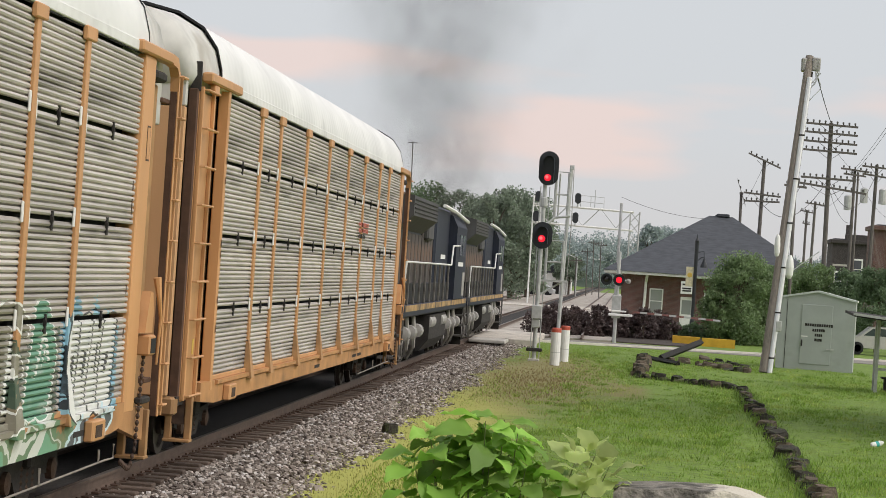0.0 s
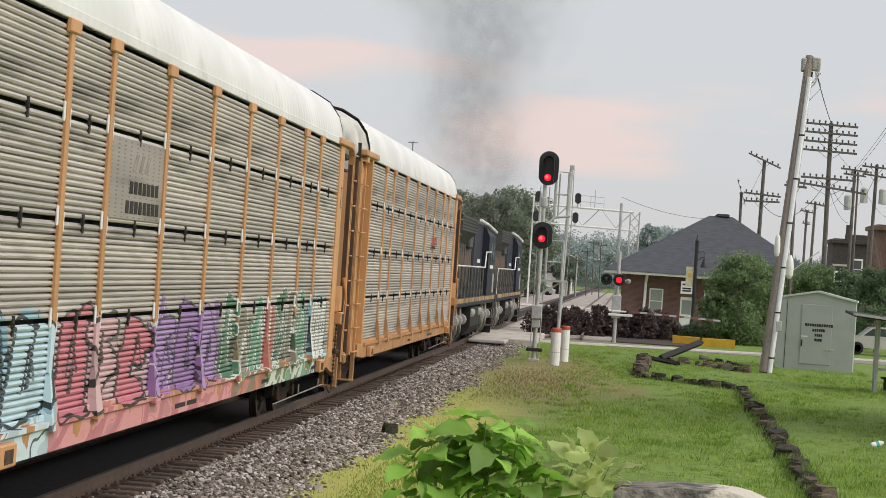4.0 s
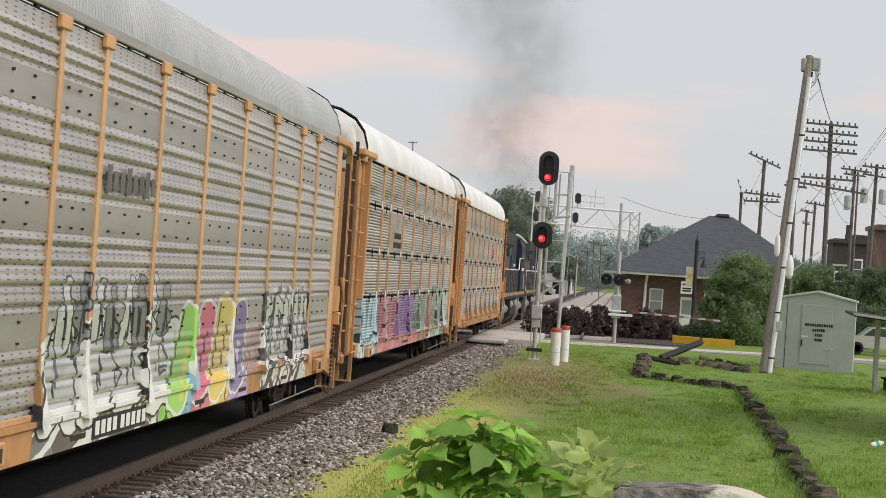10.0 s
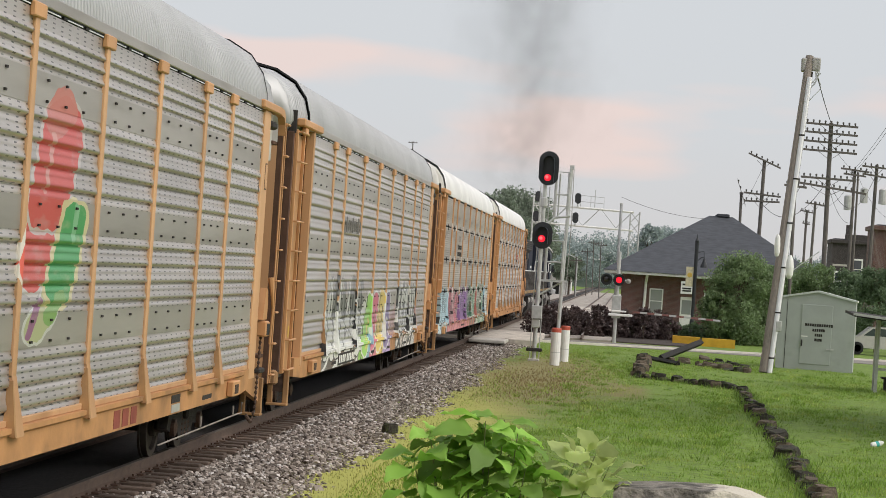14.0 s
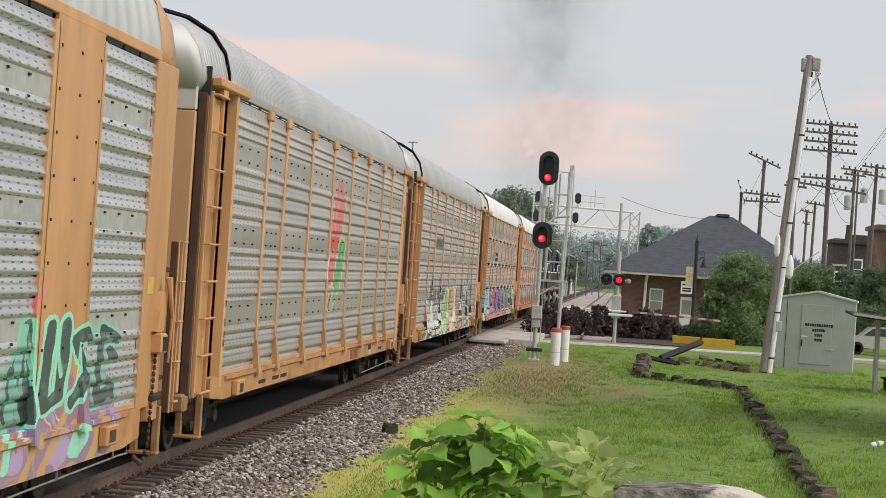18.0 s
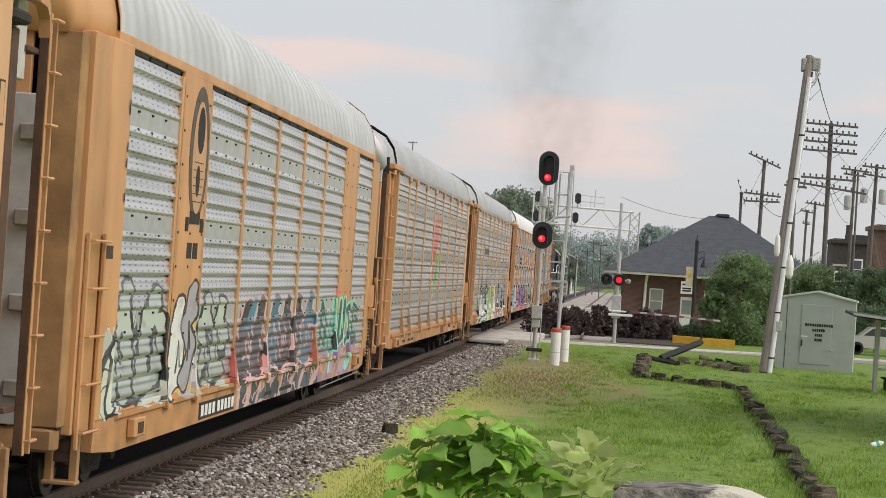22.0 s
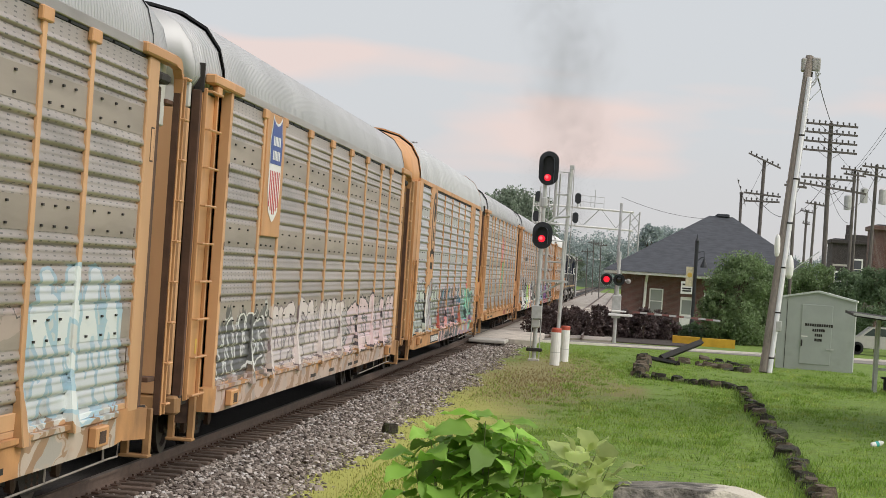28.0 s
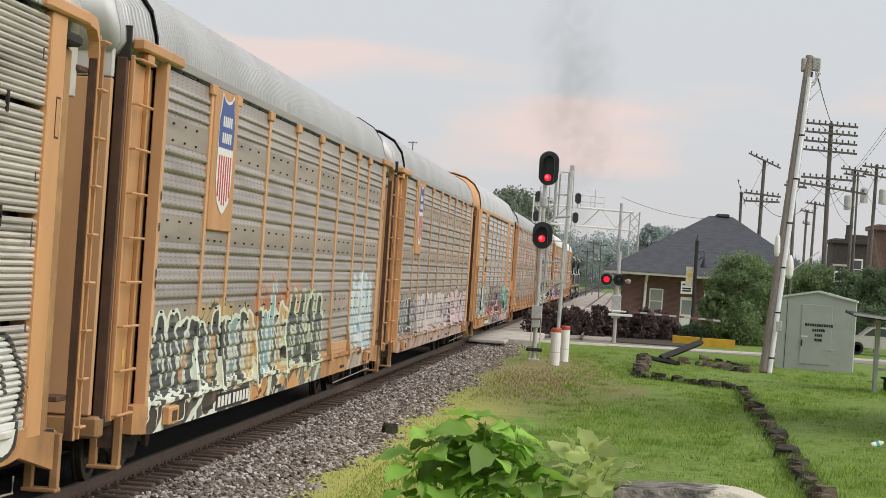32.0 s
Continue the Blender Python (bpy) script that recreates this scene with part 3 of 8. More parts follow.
                part("side_sheet", once(("sheet", number, r, round(w, 2)), build), None, car, at=turn @ pose(0, cuts[i], 0))
            if style != "fine" and side > 0:
                for r in (1, 2, 3):
                    part("band_plate", once(("bplate", number, r, round(w, 2)), lambda: Shape().box(SIDE - 0.004, SIDE + 0.006, 0.06, w - 0.06, rows[r] - 0.155, rows[r] + 0.165).mesh("band_plate", m_plate)), None, car, at=pose(0, cuts[i], 0))
        if shield and side > 0:
            part("kick_plate", Shape().box(SIDE - 0.004, SIDE + 0.031, 4.66, 7.24, deck + 0.06, deck + 0.22, 0.006), m_post, car)
        # bolt heads along the flat bands, hooks on the slotted cars
        bolts = Shape()
        for i in range(len(cuts) - 1):
            if style == "wide" and i in (1, 7):
                for k in range(9):
                    for y in (cuts[i] + 0.16, (cuts[i] + cuts[i + 1]) / 2, cuts[i + 1] - 0.16):
                        bolts.box(SIDE + 0.03, SIDE + 0.042, y - 0.022, y + 0.022, 1.38 + 0.42 * k, 1.41 + 0.42 * k)
                continue
            for r in (1, 2, 3):
                for dz in ((-0.1, 0.1) if style != "fine" else (-0.02,)):
                    for k in ((0.2, 0.45, 0.7) if style != "fine" else (0.52,)):
                        y, z = cuts[i] + (cuts[i + 1] - cuts[i]) * k, rows[r] + dz
                        if style == "fine":
                            bolts.box(SIDE - 0.01, SIDE + 0.014, y - 0.03, y + 0.03, z - 0.10, z + 0.09).box(SIDE, SIDE + 0.03, y - 0.05, y - 0.02, z - 0.02, z + 0.03)
                        else:
                            bolts.box(SIDE, SIDE + 0.026, y - 0.030, y + 0.024, z - 0.012, z + 0.012)
        part("bolting", bolts, M_DARK, car, at=turn, kind="stuff")
        for i, y in enumerate(POSTS):
            ww = 0.07
            post = Shape()
            kink = deck + 0.44
            post.box(SIDE - 0.01, SIDE + 0.034, -ww, ww, kink, 4.98, 0.008)
            post.hexa([(SIDE - 0.02, -ww, deck - 0.10), (SIDE + 0.12, -ww - 0.05, deck - 0.10), (SIDE + 0.12, ww + 0.10, deck - 0.10), (SIDE - 0.02, ww, deck - 0.10), (SIDE - 0.01, -ww, kink + 0.02), (SIDE + 0.034, -ww, kink + 0.02), (SIDE + 0.034, ww, kink + 0.02), (SIDE - 0.01, ww, kink + 0.02)])
            p = part("post", once(("post", number), lambda: post.mesh("post", m_post)), None, car, at=turn @ pose(0, y, 0))
            if style == "fine" and side > 0:
                for r in (1, 2, 3):
                    for q in (-0.13, 0.09):
                        part("tie_clip", once("clip", lambda: Shape().box(SIDE, SIDE + 0.025, 0, 0.045, -0.10, 0.10, 0.008).mesh("tie_clip", M_SHIELDWHITE)), None, p, at=pose(0, q, rows[r] + (0.03 if q < 0 else -0.02)))
            if style != "wide":
                part("post_cap", once("cap", lambda: Shape().box(SIDE, SIDE + 0.060, -0.20, 0.20, 4.91, 5.05, 0.012).mesh("post_cap", M_ORANGE)), None, p)
            # the gusset's darker brown paints the shaded side of the flare
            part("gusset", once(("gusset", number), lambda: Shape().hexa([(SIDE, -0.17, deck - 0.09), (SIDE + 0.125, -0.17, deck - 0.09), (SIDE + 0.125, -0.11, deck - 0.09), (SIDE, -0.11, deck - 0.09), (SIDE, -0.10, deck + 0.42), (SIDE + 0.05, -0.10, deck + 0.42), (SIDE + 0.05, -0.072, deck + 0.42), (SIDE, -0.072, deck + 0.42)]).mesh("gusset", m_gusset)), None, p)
        # top rail, black strips painted as its unlit slots, and the deep side sill
        top_mat = M_ORANGE if style == "wide" else roof_mat if style == "fine" else M_BANDPLATE
        part("top_rail", once(("top", style, roof_mat.name), lambda: Shape().box(SIDE - 0.04, SIDE + 0.03, -12.0, 12.0, 5.04, 5.16, 0.01).mesh("top_rail", top_mat)), None, car, at=turn)
        rest = Shape()
        for i in range(len(cuts) - 1):
            n = 3 if cuts[i + 1] - cuts[i] > 2.5 else 2
            for k in range(n):
                a = cuts[i] + 0.12 + (cuts[i + 1] - cuts[i] - 0.2) * k / n
                w = (cuts[i + 1] - cuts[i] - 0.2) / n - 0.1
                if side > 0:
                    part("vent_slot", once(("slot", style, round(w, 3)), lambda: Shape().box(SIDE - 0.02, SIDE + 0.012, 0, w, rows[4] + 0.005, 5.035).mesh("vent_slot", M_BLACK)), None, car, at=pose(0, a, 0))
                else:
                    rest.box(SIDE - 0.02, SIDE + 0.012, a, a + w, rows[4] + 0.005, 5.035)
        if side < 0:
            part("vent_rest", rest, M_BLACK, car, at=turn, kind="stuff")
        if style == "band" and not shield:
            light = Shape()
            for i in range(len(cuts) - 1):
                n = 3 if cuts[i + 1] - cuts[i] > 2.5 else 2
                for k in range(n):
                    a = cuts[i] + 0.12 + (cuts[i + 1] - cuts[i] - 0.2) * k / n
                    light.box(SIDE + 0.012, SIDE + 0.015, a + 0.12, a + (cuts[i + 1] - cuts[i] - 0.2) / n - 0.14, rows[4] + 0.008, 5.02)
            part("vent_screen", light, M_SLOTSKY, car, "pale strips painted as sky light through the vent slots", turn, kind="stuff")
        sill = Shape()
        sill.solid([(SIDE - 0.08, low), (SIDE + 0.05, low), (SIDE + 0.05, deck - 0.09), (SIDE + 0.09, deck - 0.06), (SIDE + 0.09, deck - 0.01), (SIDE - 0.08, deck - 0.01)], -11.2, 11.2)
        for s in (-1, 1):
            a = [(SIDE - 0.08, s * 11.2, low), (SIDE + 0.05, s * 11.2, low), (SIDE + 0.05, s * 11.2, deck - 0.01), (SIDE - 0.08, s * 11.2, deck - 0.01)]
            b = [(SIDE - 0.08, s * 12.1, low + 0.06), (SIDE + 0.03, s * 12.1, low + 0.06), (SIDE + 0.03, s * 12.1, deck - 0.01), (SIDE - 0.08, s * 12.1, deck - 0.01)]
            sill.rings([a, b] if s > 0 else [b, a])
        part("side_sill", once(("sill", number), lambda: sill.mesh("side_sill", m_sill)), None, car, at=turn)
        lip = Shape()
        for i in range(len(cuts) - 1):
            lip.box(SIDE - 0.01, SIDE + 0.03, cuts[i] + 0.09, cuts[i + 1] - 0.11, deck - 0.008, deck + 0.055, 0.006)
        part("sheet_lip", once(("lip", number), lambda: lip.mesh("sheet_lip", m_post)), None, car, at=turn, kind="stuff")
        part("brake_pipe", once("pipe", lambda: Shape().tube([(1.52, 6.0, 0.44), (1.55, 11.3, 0.50), (1.57, 11.6, 0.50), (1.57, 11.6, 0.66)], 0.012, 6).tube([(1.54, 8.6, 0.47), (1.54, 8.6, 0.64)], 0.014, 5).tube([(1.55, 11.0, 0.5), (1.55, 11.0, 0.64)], 0.014, 5).mesh("brake_pipe", M_LOCOPIPE)), None, car, at=turn)
        # ends: leading end with plate, column and ladder stile; trailing end with a recessed side ladder
        for s in (-1, 1):
            lead = s * side > 0

            def slab(name, key, x0, x1, u0, u1, z0, z1, material, b=0.012, label="", owner=None):
                ya, yb = sorted((s * u0, s * u1))
                return part(name, once((name, key, s, lead, material.name), lambda: Shape().box(x0, x1, ya, yb, z0, z1, b).mesh(name, material)), None, owner or car, label, None if owner else turn)

            # black fill: the shade between the end parts, put in as a solid
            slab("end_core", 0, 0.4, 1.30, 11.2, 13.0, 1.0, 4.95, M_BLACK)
            tall = 5.0 if style != "wide" else 2.98
            steps = 9 if style != "wide" else 5
            if lead:
                if style == "wide":
                    slab("corner_post", number, SIDE - 0.2, SIDE + 0.035, FRONT, FRONT + 0.62, 0.98, 5.04, m_post)
                    slab("corner_post", -number, SIDE - 0.2, SIDE + 0.028, FRONT + 0.635, 13.02, 0.80, 5.04, m_post)
                    slab("notice_plate", 5, SIDE + 0.036, SIDE + 0.042, 12.0, 12.3, 2.32, 2.52, M_SAFETY, 0.003, "small yellow notice plate")
                else:
                    slab("corner_post", number, SIDE - 0.2, SIDE + 0.035, FRONT, FRONT + 0.52, 0.98, 5.04, m_post)
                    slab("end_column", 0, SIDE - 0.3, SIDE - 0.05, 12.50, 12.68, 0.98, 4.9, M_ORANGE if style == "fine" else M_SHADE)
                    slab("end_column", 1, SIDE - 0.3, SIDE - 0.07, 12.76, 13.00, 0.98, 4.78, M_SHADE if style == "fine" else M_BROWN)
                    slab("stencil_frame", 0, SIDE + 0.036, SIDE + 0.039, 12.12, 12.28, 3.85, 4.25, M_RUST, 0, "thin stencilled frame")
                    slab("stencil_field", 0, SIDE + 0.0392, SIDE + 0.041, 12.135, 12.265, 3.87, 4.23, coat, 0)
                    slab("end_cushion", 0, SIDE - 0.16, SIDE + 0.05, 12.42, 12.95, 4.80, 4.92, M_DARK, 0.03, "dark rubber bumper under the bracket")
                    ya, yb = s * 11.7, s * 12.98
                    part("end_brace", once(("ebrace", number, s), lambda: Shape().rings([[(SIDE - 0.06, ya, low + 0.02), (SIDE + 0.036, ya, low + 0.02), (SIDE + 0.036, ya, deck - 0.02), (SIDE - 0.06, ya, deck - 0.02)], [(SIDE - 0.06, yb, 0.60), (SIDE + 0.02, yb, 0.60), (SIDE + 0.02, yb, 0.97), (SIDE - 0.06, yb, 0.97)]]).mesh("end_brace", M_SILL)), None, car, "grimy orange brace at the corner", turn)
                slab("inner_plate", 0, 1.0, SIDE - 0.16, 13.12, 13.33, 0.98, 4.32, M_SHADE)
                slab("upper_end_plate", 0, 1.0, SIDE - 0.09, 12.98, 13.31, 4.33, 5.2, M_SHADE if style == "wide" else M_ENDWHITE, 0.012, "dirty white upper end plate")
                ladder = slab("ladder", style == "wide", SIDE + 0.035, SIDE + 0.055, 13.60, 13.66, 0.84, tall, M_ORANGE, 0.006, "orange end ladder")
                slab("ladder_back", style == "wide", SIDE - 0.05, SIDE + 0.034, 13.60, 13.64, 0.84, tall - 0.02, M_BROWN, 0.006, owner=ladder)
                slab("ladder_stile", style == "wide", SIDE - 0.05, SIDE + 0.05, 13.84, 13.88, 0.84, tall - 0.02, M_ORANGE, 0.006, owner=ladder)
                for z in (1.25, tall - 0.4):
                    slab("ladder_mount", z, SIDE - 0.24, SIDE - 0.05, 13.25, 13.62, z, z + 0.06, M_BROWN, 0.01, owner=ladder)
                for k in range(steps):
                    y = s * 13.62
                    part("rung", once(("rung", s, lead), lambda: Shape().tube([(SIDE + 0.04, y, 0), (SIDE + 0.10, y, 0), (SIDE + 0.10, s * 13.86, 0), (SIDE + 0.03, s * 13.86, 0)], 0.017, 6).mesh("rung", M_ORANGE)), None, ladder, at=pose(0, 0, 0.98 + 0.495 * k))
            elif style == "wide":
                # broad plain plates with a seam, a short ladder, and the end door's galvanised edge with hinges
                slab("corner_post", number, SIDE - 0.10, SIDE + 0.05, CORNER - 0.02, CORNER + 0.92, 0.98, 5.06, m_post)
                slab("corner_post", -number, SIDE - 0.12, SIDE + 0.043, CORNER + 0.935, 13.08, 0.90, 5.04, m_post)
                slab("end_plate", 0, 1.16, SIDE - 0.02, 13.09, 13.38, 0.99, 5.0, M_SHADE)
                slab("notice_plate", 5, SIDE + 0.051, SIDE + 0.056, 11.8, 12.3, 2.72, 2.86, M_RUST, 0.003, "faded stencilled notice")
                edge_strip = slab("door_edge", 0, 0.86, 1.14, 13.36, 13.44, 1.0, 4.34, M_GREY, 0.01, "galvanised door edge with hinges")
                for k in range(4):
                    slab("hinge", k, 0.98, 1.24, 13.44, 13.52, 1.28 + 0.86 * k, 1.46 + 0.86 * k, M_LOCOPIPE, 0.02, owner=edge_strip)
                ladder = slab("ladder", True, SIDE + 0.06, SIDE + 0.10, 12.98, 13.03, 0.75, tall, M_ORANGE, 0.006, "short orange corner ladder")
                slab("ladder_stile", True, SIDE + 0.06, SIDE + 0.10, 12.30, 12.35, 0.75, tall, M_ORANGE, 0.006, owner=ladder)
                for k in range(steps):
                    part("rung", once(("rung", s, "short"), lambda: Shape().tube([(SIDE + 0.05, s * 13.0, 0), (SIDE + 0.14, s * 13.0, 0), (SIDE + 0.14, s * 12.33, 0), (SIDE + 0.05, s * 12.33, 0)], 0.017, 6).mesh("rung", M_ORANGE)), None, ladder, at=pose(0, 0, 0.92 + 0.495 * k))
            else:
                slab("corner_post", number, SIDE - 0.10, SIDE + 0.05, CORNER - 0.02, CORNER + 0.12, 0.98, 5.06, m_post)
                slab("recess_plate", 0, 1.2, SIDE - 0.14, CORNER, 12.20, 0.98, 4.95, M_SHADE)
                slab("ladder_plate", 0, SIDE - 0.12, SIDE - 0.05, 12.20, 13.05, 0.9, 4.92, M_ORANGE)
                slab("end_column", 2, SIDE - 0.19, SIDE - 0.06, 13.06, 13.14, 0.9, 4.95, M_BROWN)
                slab("end_flap", 0, SIDE - 0.17, SIDE - 0.03, 13.10, 13.13, 4.92, 5.30, M_DARK, 0.008, "dark plate at the roof corner")
                slab("notice_plate", 6, SIDE - 0.049, SIDE - 0.044, 12.4, 12.5, 1.50, 1.70, M_SAFETY, 0.003, "small yellow notice plate")
                ladder = slab("ladder", 0, SIDE - 0.05, SIDE + 0.0, 12.99, 13.05, 0.92, 4.98, M_ORANGE, 0.006, "orange side ladder")
                slab("ladder_stile", 0, SIDE - 0.05, SIDE + 0.0, 12.22, 12.28, 0.92, 4.98, M_ORANGE, 0.006, owner=ladder)
                for k in range(steps):
                    ya, yb = s * 13.03, s * 12.24
                    part("rung", once(("rung", s, lead), lambda: Shape().tube([(SIDE - 0.01, ya, 0), (SIDE + 0.055, ya, 0), (SIDE + 0.055, yb, 0), (SIDE - 0.01, yb, 0)], 0.017, 6).mesh("rung", M_ORANGE)), None, ladder, at=pose(0, 0, 0.98 + 0.495 * k))
                slab("end_plate", 0, 0.9, SIDE - 0.16, 13.30, 13.40, 0.99, 4.69, M_TAN)
                slab("end_plate", 1, 0.9, SIDE - 0.16, 13.30, 13.405, 4.70, 5.26, M_ENDWHITE, 0.012, "dirty white upper end plate")
            if style != "wide":
                if lead:
                    ya, yb = sorted((s * (FRONT - 0.4), s * 13.1))
                    br = Shape().box(SIDE - 0.06, SIDE + 0.09, ya, yb, 5.04, 5.17, 0.02)
                    br.rings([[(SIDE - 0.02 + q, y, z) for q, z in ((0, zz), (0.11, zz), (0.11, zz + 0.12), (0, zz + 0.12))] for y, zz in ((s * 13.05, 5.04), (s * 13.3, 5.02), (s * 13.42, 4.92), (s * 13.45, 4.75))])
                else:
                    ya, yb = sorted((s * 10.75, s * 12.95))
                    yc, yd = sorted((s * 12.3, s * 12.6))
                    br = Shape().box(SIDE - 0.06, SIDE + 0.09, ya, yb, 5.05, 5.18, 0.02).box(SIDE - 0.02, SIDE + 0.06, yc, yd, 4.93, 5.05, 0.015)
                part("end_bracket", once(("brk", s, lead), lambda: br.mesh("end_bracket", M_ORANGE)), None, car, at=turn)
            # a stirrup under the corner: two broad straps, a tread and a back plate
            st = Shape()
            y = s * (13.08 if lead else 12.75)
            for x in (SIDE - 0.24, SIDE + 0.02):
                st.box(x - 0.045, x + 0.045, y - 0.05, y + 0.05, 0.40, 0.96, 0.01)
            st.box(SIDE - 0.29, SIDE + 0.065, y - 0.11, y + 0.11, 0.37, 0.41, 0.008)
            step = part("step_hanger", once(("step", s, lead, deck), lambda: st.mesh("step_hanger", M_SHADE)), None, car, "worn orange stirrup step", turn)
            part("back_plate", once(("bplate", s, lead), lambda: Shape().box(SIDE - 0.22, SIDE, *sorted((y + s * 0.02, y + s * 0.035)), 0.60, 0.92).mesh("back_plate", M_RUST)), None, step)
            slab("jack_pad", deck, SIDE + 0.05, SIDE + 0.15, 10.0, 10.55, deck - 0.32, deck - 0.10, M_ORANGE, 0.015, "orange jacking bracket")
            # dark flat patch painted as the bracket's unlit open end
            slab("pad_hole", deck, SIDE + 0.15, SIDE + 0.155, 10.12, 10.40, deck - 0.28, deck - 0.15, M_RUST, 0)
            if lead and not shield and number != 8:
                gear = slab("hand_brake", 0, SIDE + 0.0, SIDE + 0.17, 12.42, 12.72, 1.62, 1.86, M_ORANGE, 0.02, "orange brake gear housing with chain")
                part("brake_cover", once(("bcover", s), lambda: Shape().rings([[(x, s * q[0], q[1]) for q in ((12.38, 1.88), (12.76, 1.88), (12.78, 2.12), (12.70, 2.34), (12.58, 2.36), (12.46, 2.14))] for x in (SIDE, SIDE + 0.11)]).mesh("brake_cover", M_ORANGE)), None, gear)
                # black flat patch painted as the housing's unlit mouth
                slab("gear_mouth", 0, SIDE + 0.17, SIDE + 0.176, 12.45, 12.69, 1.65, 1.82, M_BLACK, 0, owner=gear)
                slab("chain_guide", 0, SIDE + 0.0, SIDE + 0.10, 12.50, 12.95, 1.05, 1.13, M_DARK, 0.02, owner=gear)
                part("brake_lever", once(("lever", s), lambda: Shape().tube([(SIDE + 0.13, s * 12.75, 2.52), (SIDE + 0.16, s * 12.78, 2.3), (SIDE + 0.17, s * 12.9, 2.05), (SIDE + 0.14, s * 12.95, 1.5)], [0.05, 0.03, 0.022, 0.016], 7).mesh("brake_lever", M_ORANGE)), None, gear)
                chain = Shape()
                for k in range(24):
                    u = k / 23
                    chain.turn((SIDE + 0.06, s * (12.6 - 0.25 * u - 1.5 * max(0, u - 0.6)), 1.6 - 1.25 * min(1, u * 1.4) + 0.5 * max(0, u - 0.8)), [(0.012, -0.035), (0.026, 0), (0.012, 0.035)], 6)
                part("chain", once(("chain", s), lambda: chain.mesh("chain", M_RUST)), None, gear, kind="stuff")
    for s in (-1, 1):
        turn = pose(0, 0, 0, 0, 0, 0 if s > 0 else 180)
        door = Shape()
        for k in range(6):
            x = -1.02 + k * 0.34
            door.box(x, x + 0.33, 13.28 + 0.03 * (k % 2), 13.36 + 0.03 * (k % 2), 1.02, 5.3, 0.01)
        part("end_door", once(("door", style), lambda: door.mesh("end_door", M_ORANGE)), None, car, at=turn)
        part("coupler", once("cpl", lambda: Shape().box(-0.12, 0.12, 13.2, 14.1, 0.68, 0.92, 0.03).box(-0.2, 0.2, 14.0, 14.25, 0.6, 1.0, 0.05).mesh("coupler", M_RUST)), None, car, at=turn)
        part("end_sill", once("esill", lambda: Shape().box(-1.5, 1.5, 13.1, 13.4, 0.74, 0.98, 0.03).mesh("end_sill", M_SHADE)), None, car, at=turn)
        part("hose", once("hose", lambda: Shape().tube([(0.35, 13.5, 0.75), (0.4, 13.9, 0.45), (0.4, 14.2, 0.42)], 0.03, 6).mesh("hose", M_BLACK)), None, car, at=turn)
    if shield:
        board = part("sign_plate", Shape().box(SIDE + 0.02, SIDE + 0.058, -8.47, -6.75, 3.15, 5.03, 0.01), M_ORANGE, car, "tan plate carrying a shield emblem")
        x = SIDE + 0.061
        def outline(k):
            return [(-7.6 + a * 0.55 * k, 4.19 + b * 0.77 * k) for a, b in ((-0.72, 1.0), (-0.42, 0.90), (0, 0.86), (0.42, 0.90), (0.72, 1.0), (0.80, 0.80), (1.0, 0.55), (0.95, 0.1), (0.96, -0.45), (0.72, -0.8), (0.25, -0.95), (0, -1.0), (-0.25, -0.95), (-0.72, -0.8), (-0.96, -0.45), (-0.95, 0.1), (-1.0, 0.55), (-0.80, 0.80))]
        edge = Shape()
        edge.rings([[(x + d, y, z) for y, z in outline(1.06)] for d in (0, 0.004)])
        part("shield", edge, M_SHIELDWHITE, board, "white shield with red bars")
        top = Shape().poly([(x + 0.009, y, z) for y, z in [q for q in outline(1.0) if q[1] > 4.15]])
        part("shield_chief", top, M_SHIELDBLUE, board, "blue upper field")
        for k in range(6):
            y = -8.01 + 0.164 * k
            tip = 3.47 + abs(y + 7.6) * 0.34
            part("shield_bar", Shape().box(x + 0.005, x + 0.009, y - 0.035, y + 0.035, tip, 4.16), M_SHIELDRED, board)
        for zz in (4.62, 4.40):
            for k in range(5):
                part("emblem_bar", Shape().box(x + 0.010, x + 0.013, -7.93 + 0.14 * k, -7.84 + 0.14 * k, zz - 0.07, zz + 0.07), M_SHIELDWHITE, board)
    if red_marks:
        for k, zz in enumerate((3.62, 3.50, 3.38)):
            for j in range(7 if k < 2 else 5):
                part("mark_bar", Shape().box(SIDE + 0.03, SIDE + 0.034, 4.0 + j * 0.24, 4.16 + j * 0.24, zz - 0.045, zz + 0.045), M_RED if k < 2 else M_DARK, car)
    if lettered:
        for k in range(3):
            part("mark_bar", Shape().box(SIDE + 0.052, SIDE + 0.056, 3.1 + k * 0.42, 3.4 + k * 0.42, low + 0.03, low + 0.23), M_MAROON, car)
        for k in range(2):
            part("notice_plate", Shape().box(SIDE + 0.052, SIDE + 0.06, 6.2 - k * 0.02, 6.7, low + 0.02 + k * 0.12, low + 0.12 + k * 0.12), M_DARK if k else M_GREY, car)
    # small stencils on the corner plate, and tie-down data on the sill
    rng = random.Random(number)
    for s in (-1, 1):
        for k in range(6):
            z = rng.uniform(1.4, 4.6)
            part("stencil_bar", once(("stencil", s), lambda: Shape().box(SIDE + 0.061, SIDE + 0.064, s * 11.47 - 0.02, s * 11.47 + 0.02, -0.05, 0.05).mesh("stencil_bar", M_RUST)), None, car, at=pose(0, 0, z))
    for k in range(4):
        y = rng.uniform(-10, 10)
        part("stencil_bar", once(("stencil_low", low), lambda: Shape().box(SIDE + 0.051, SIDE + 0.054, -0.32, 0.32, low + 0.07, low + 0.13).mesh("stencil_bar", M_DARK)), None, car, at=pose(0, y, 0))
    return car


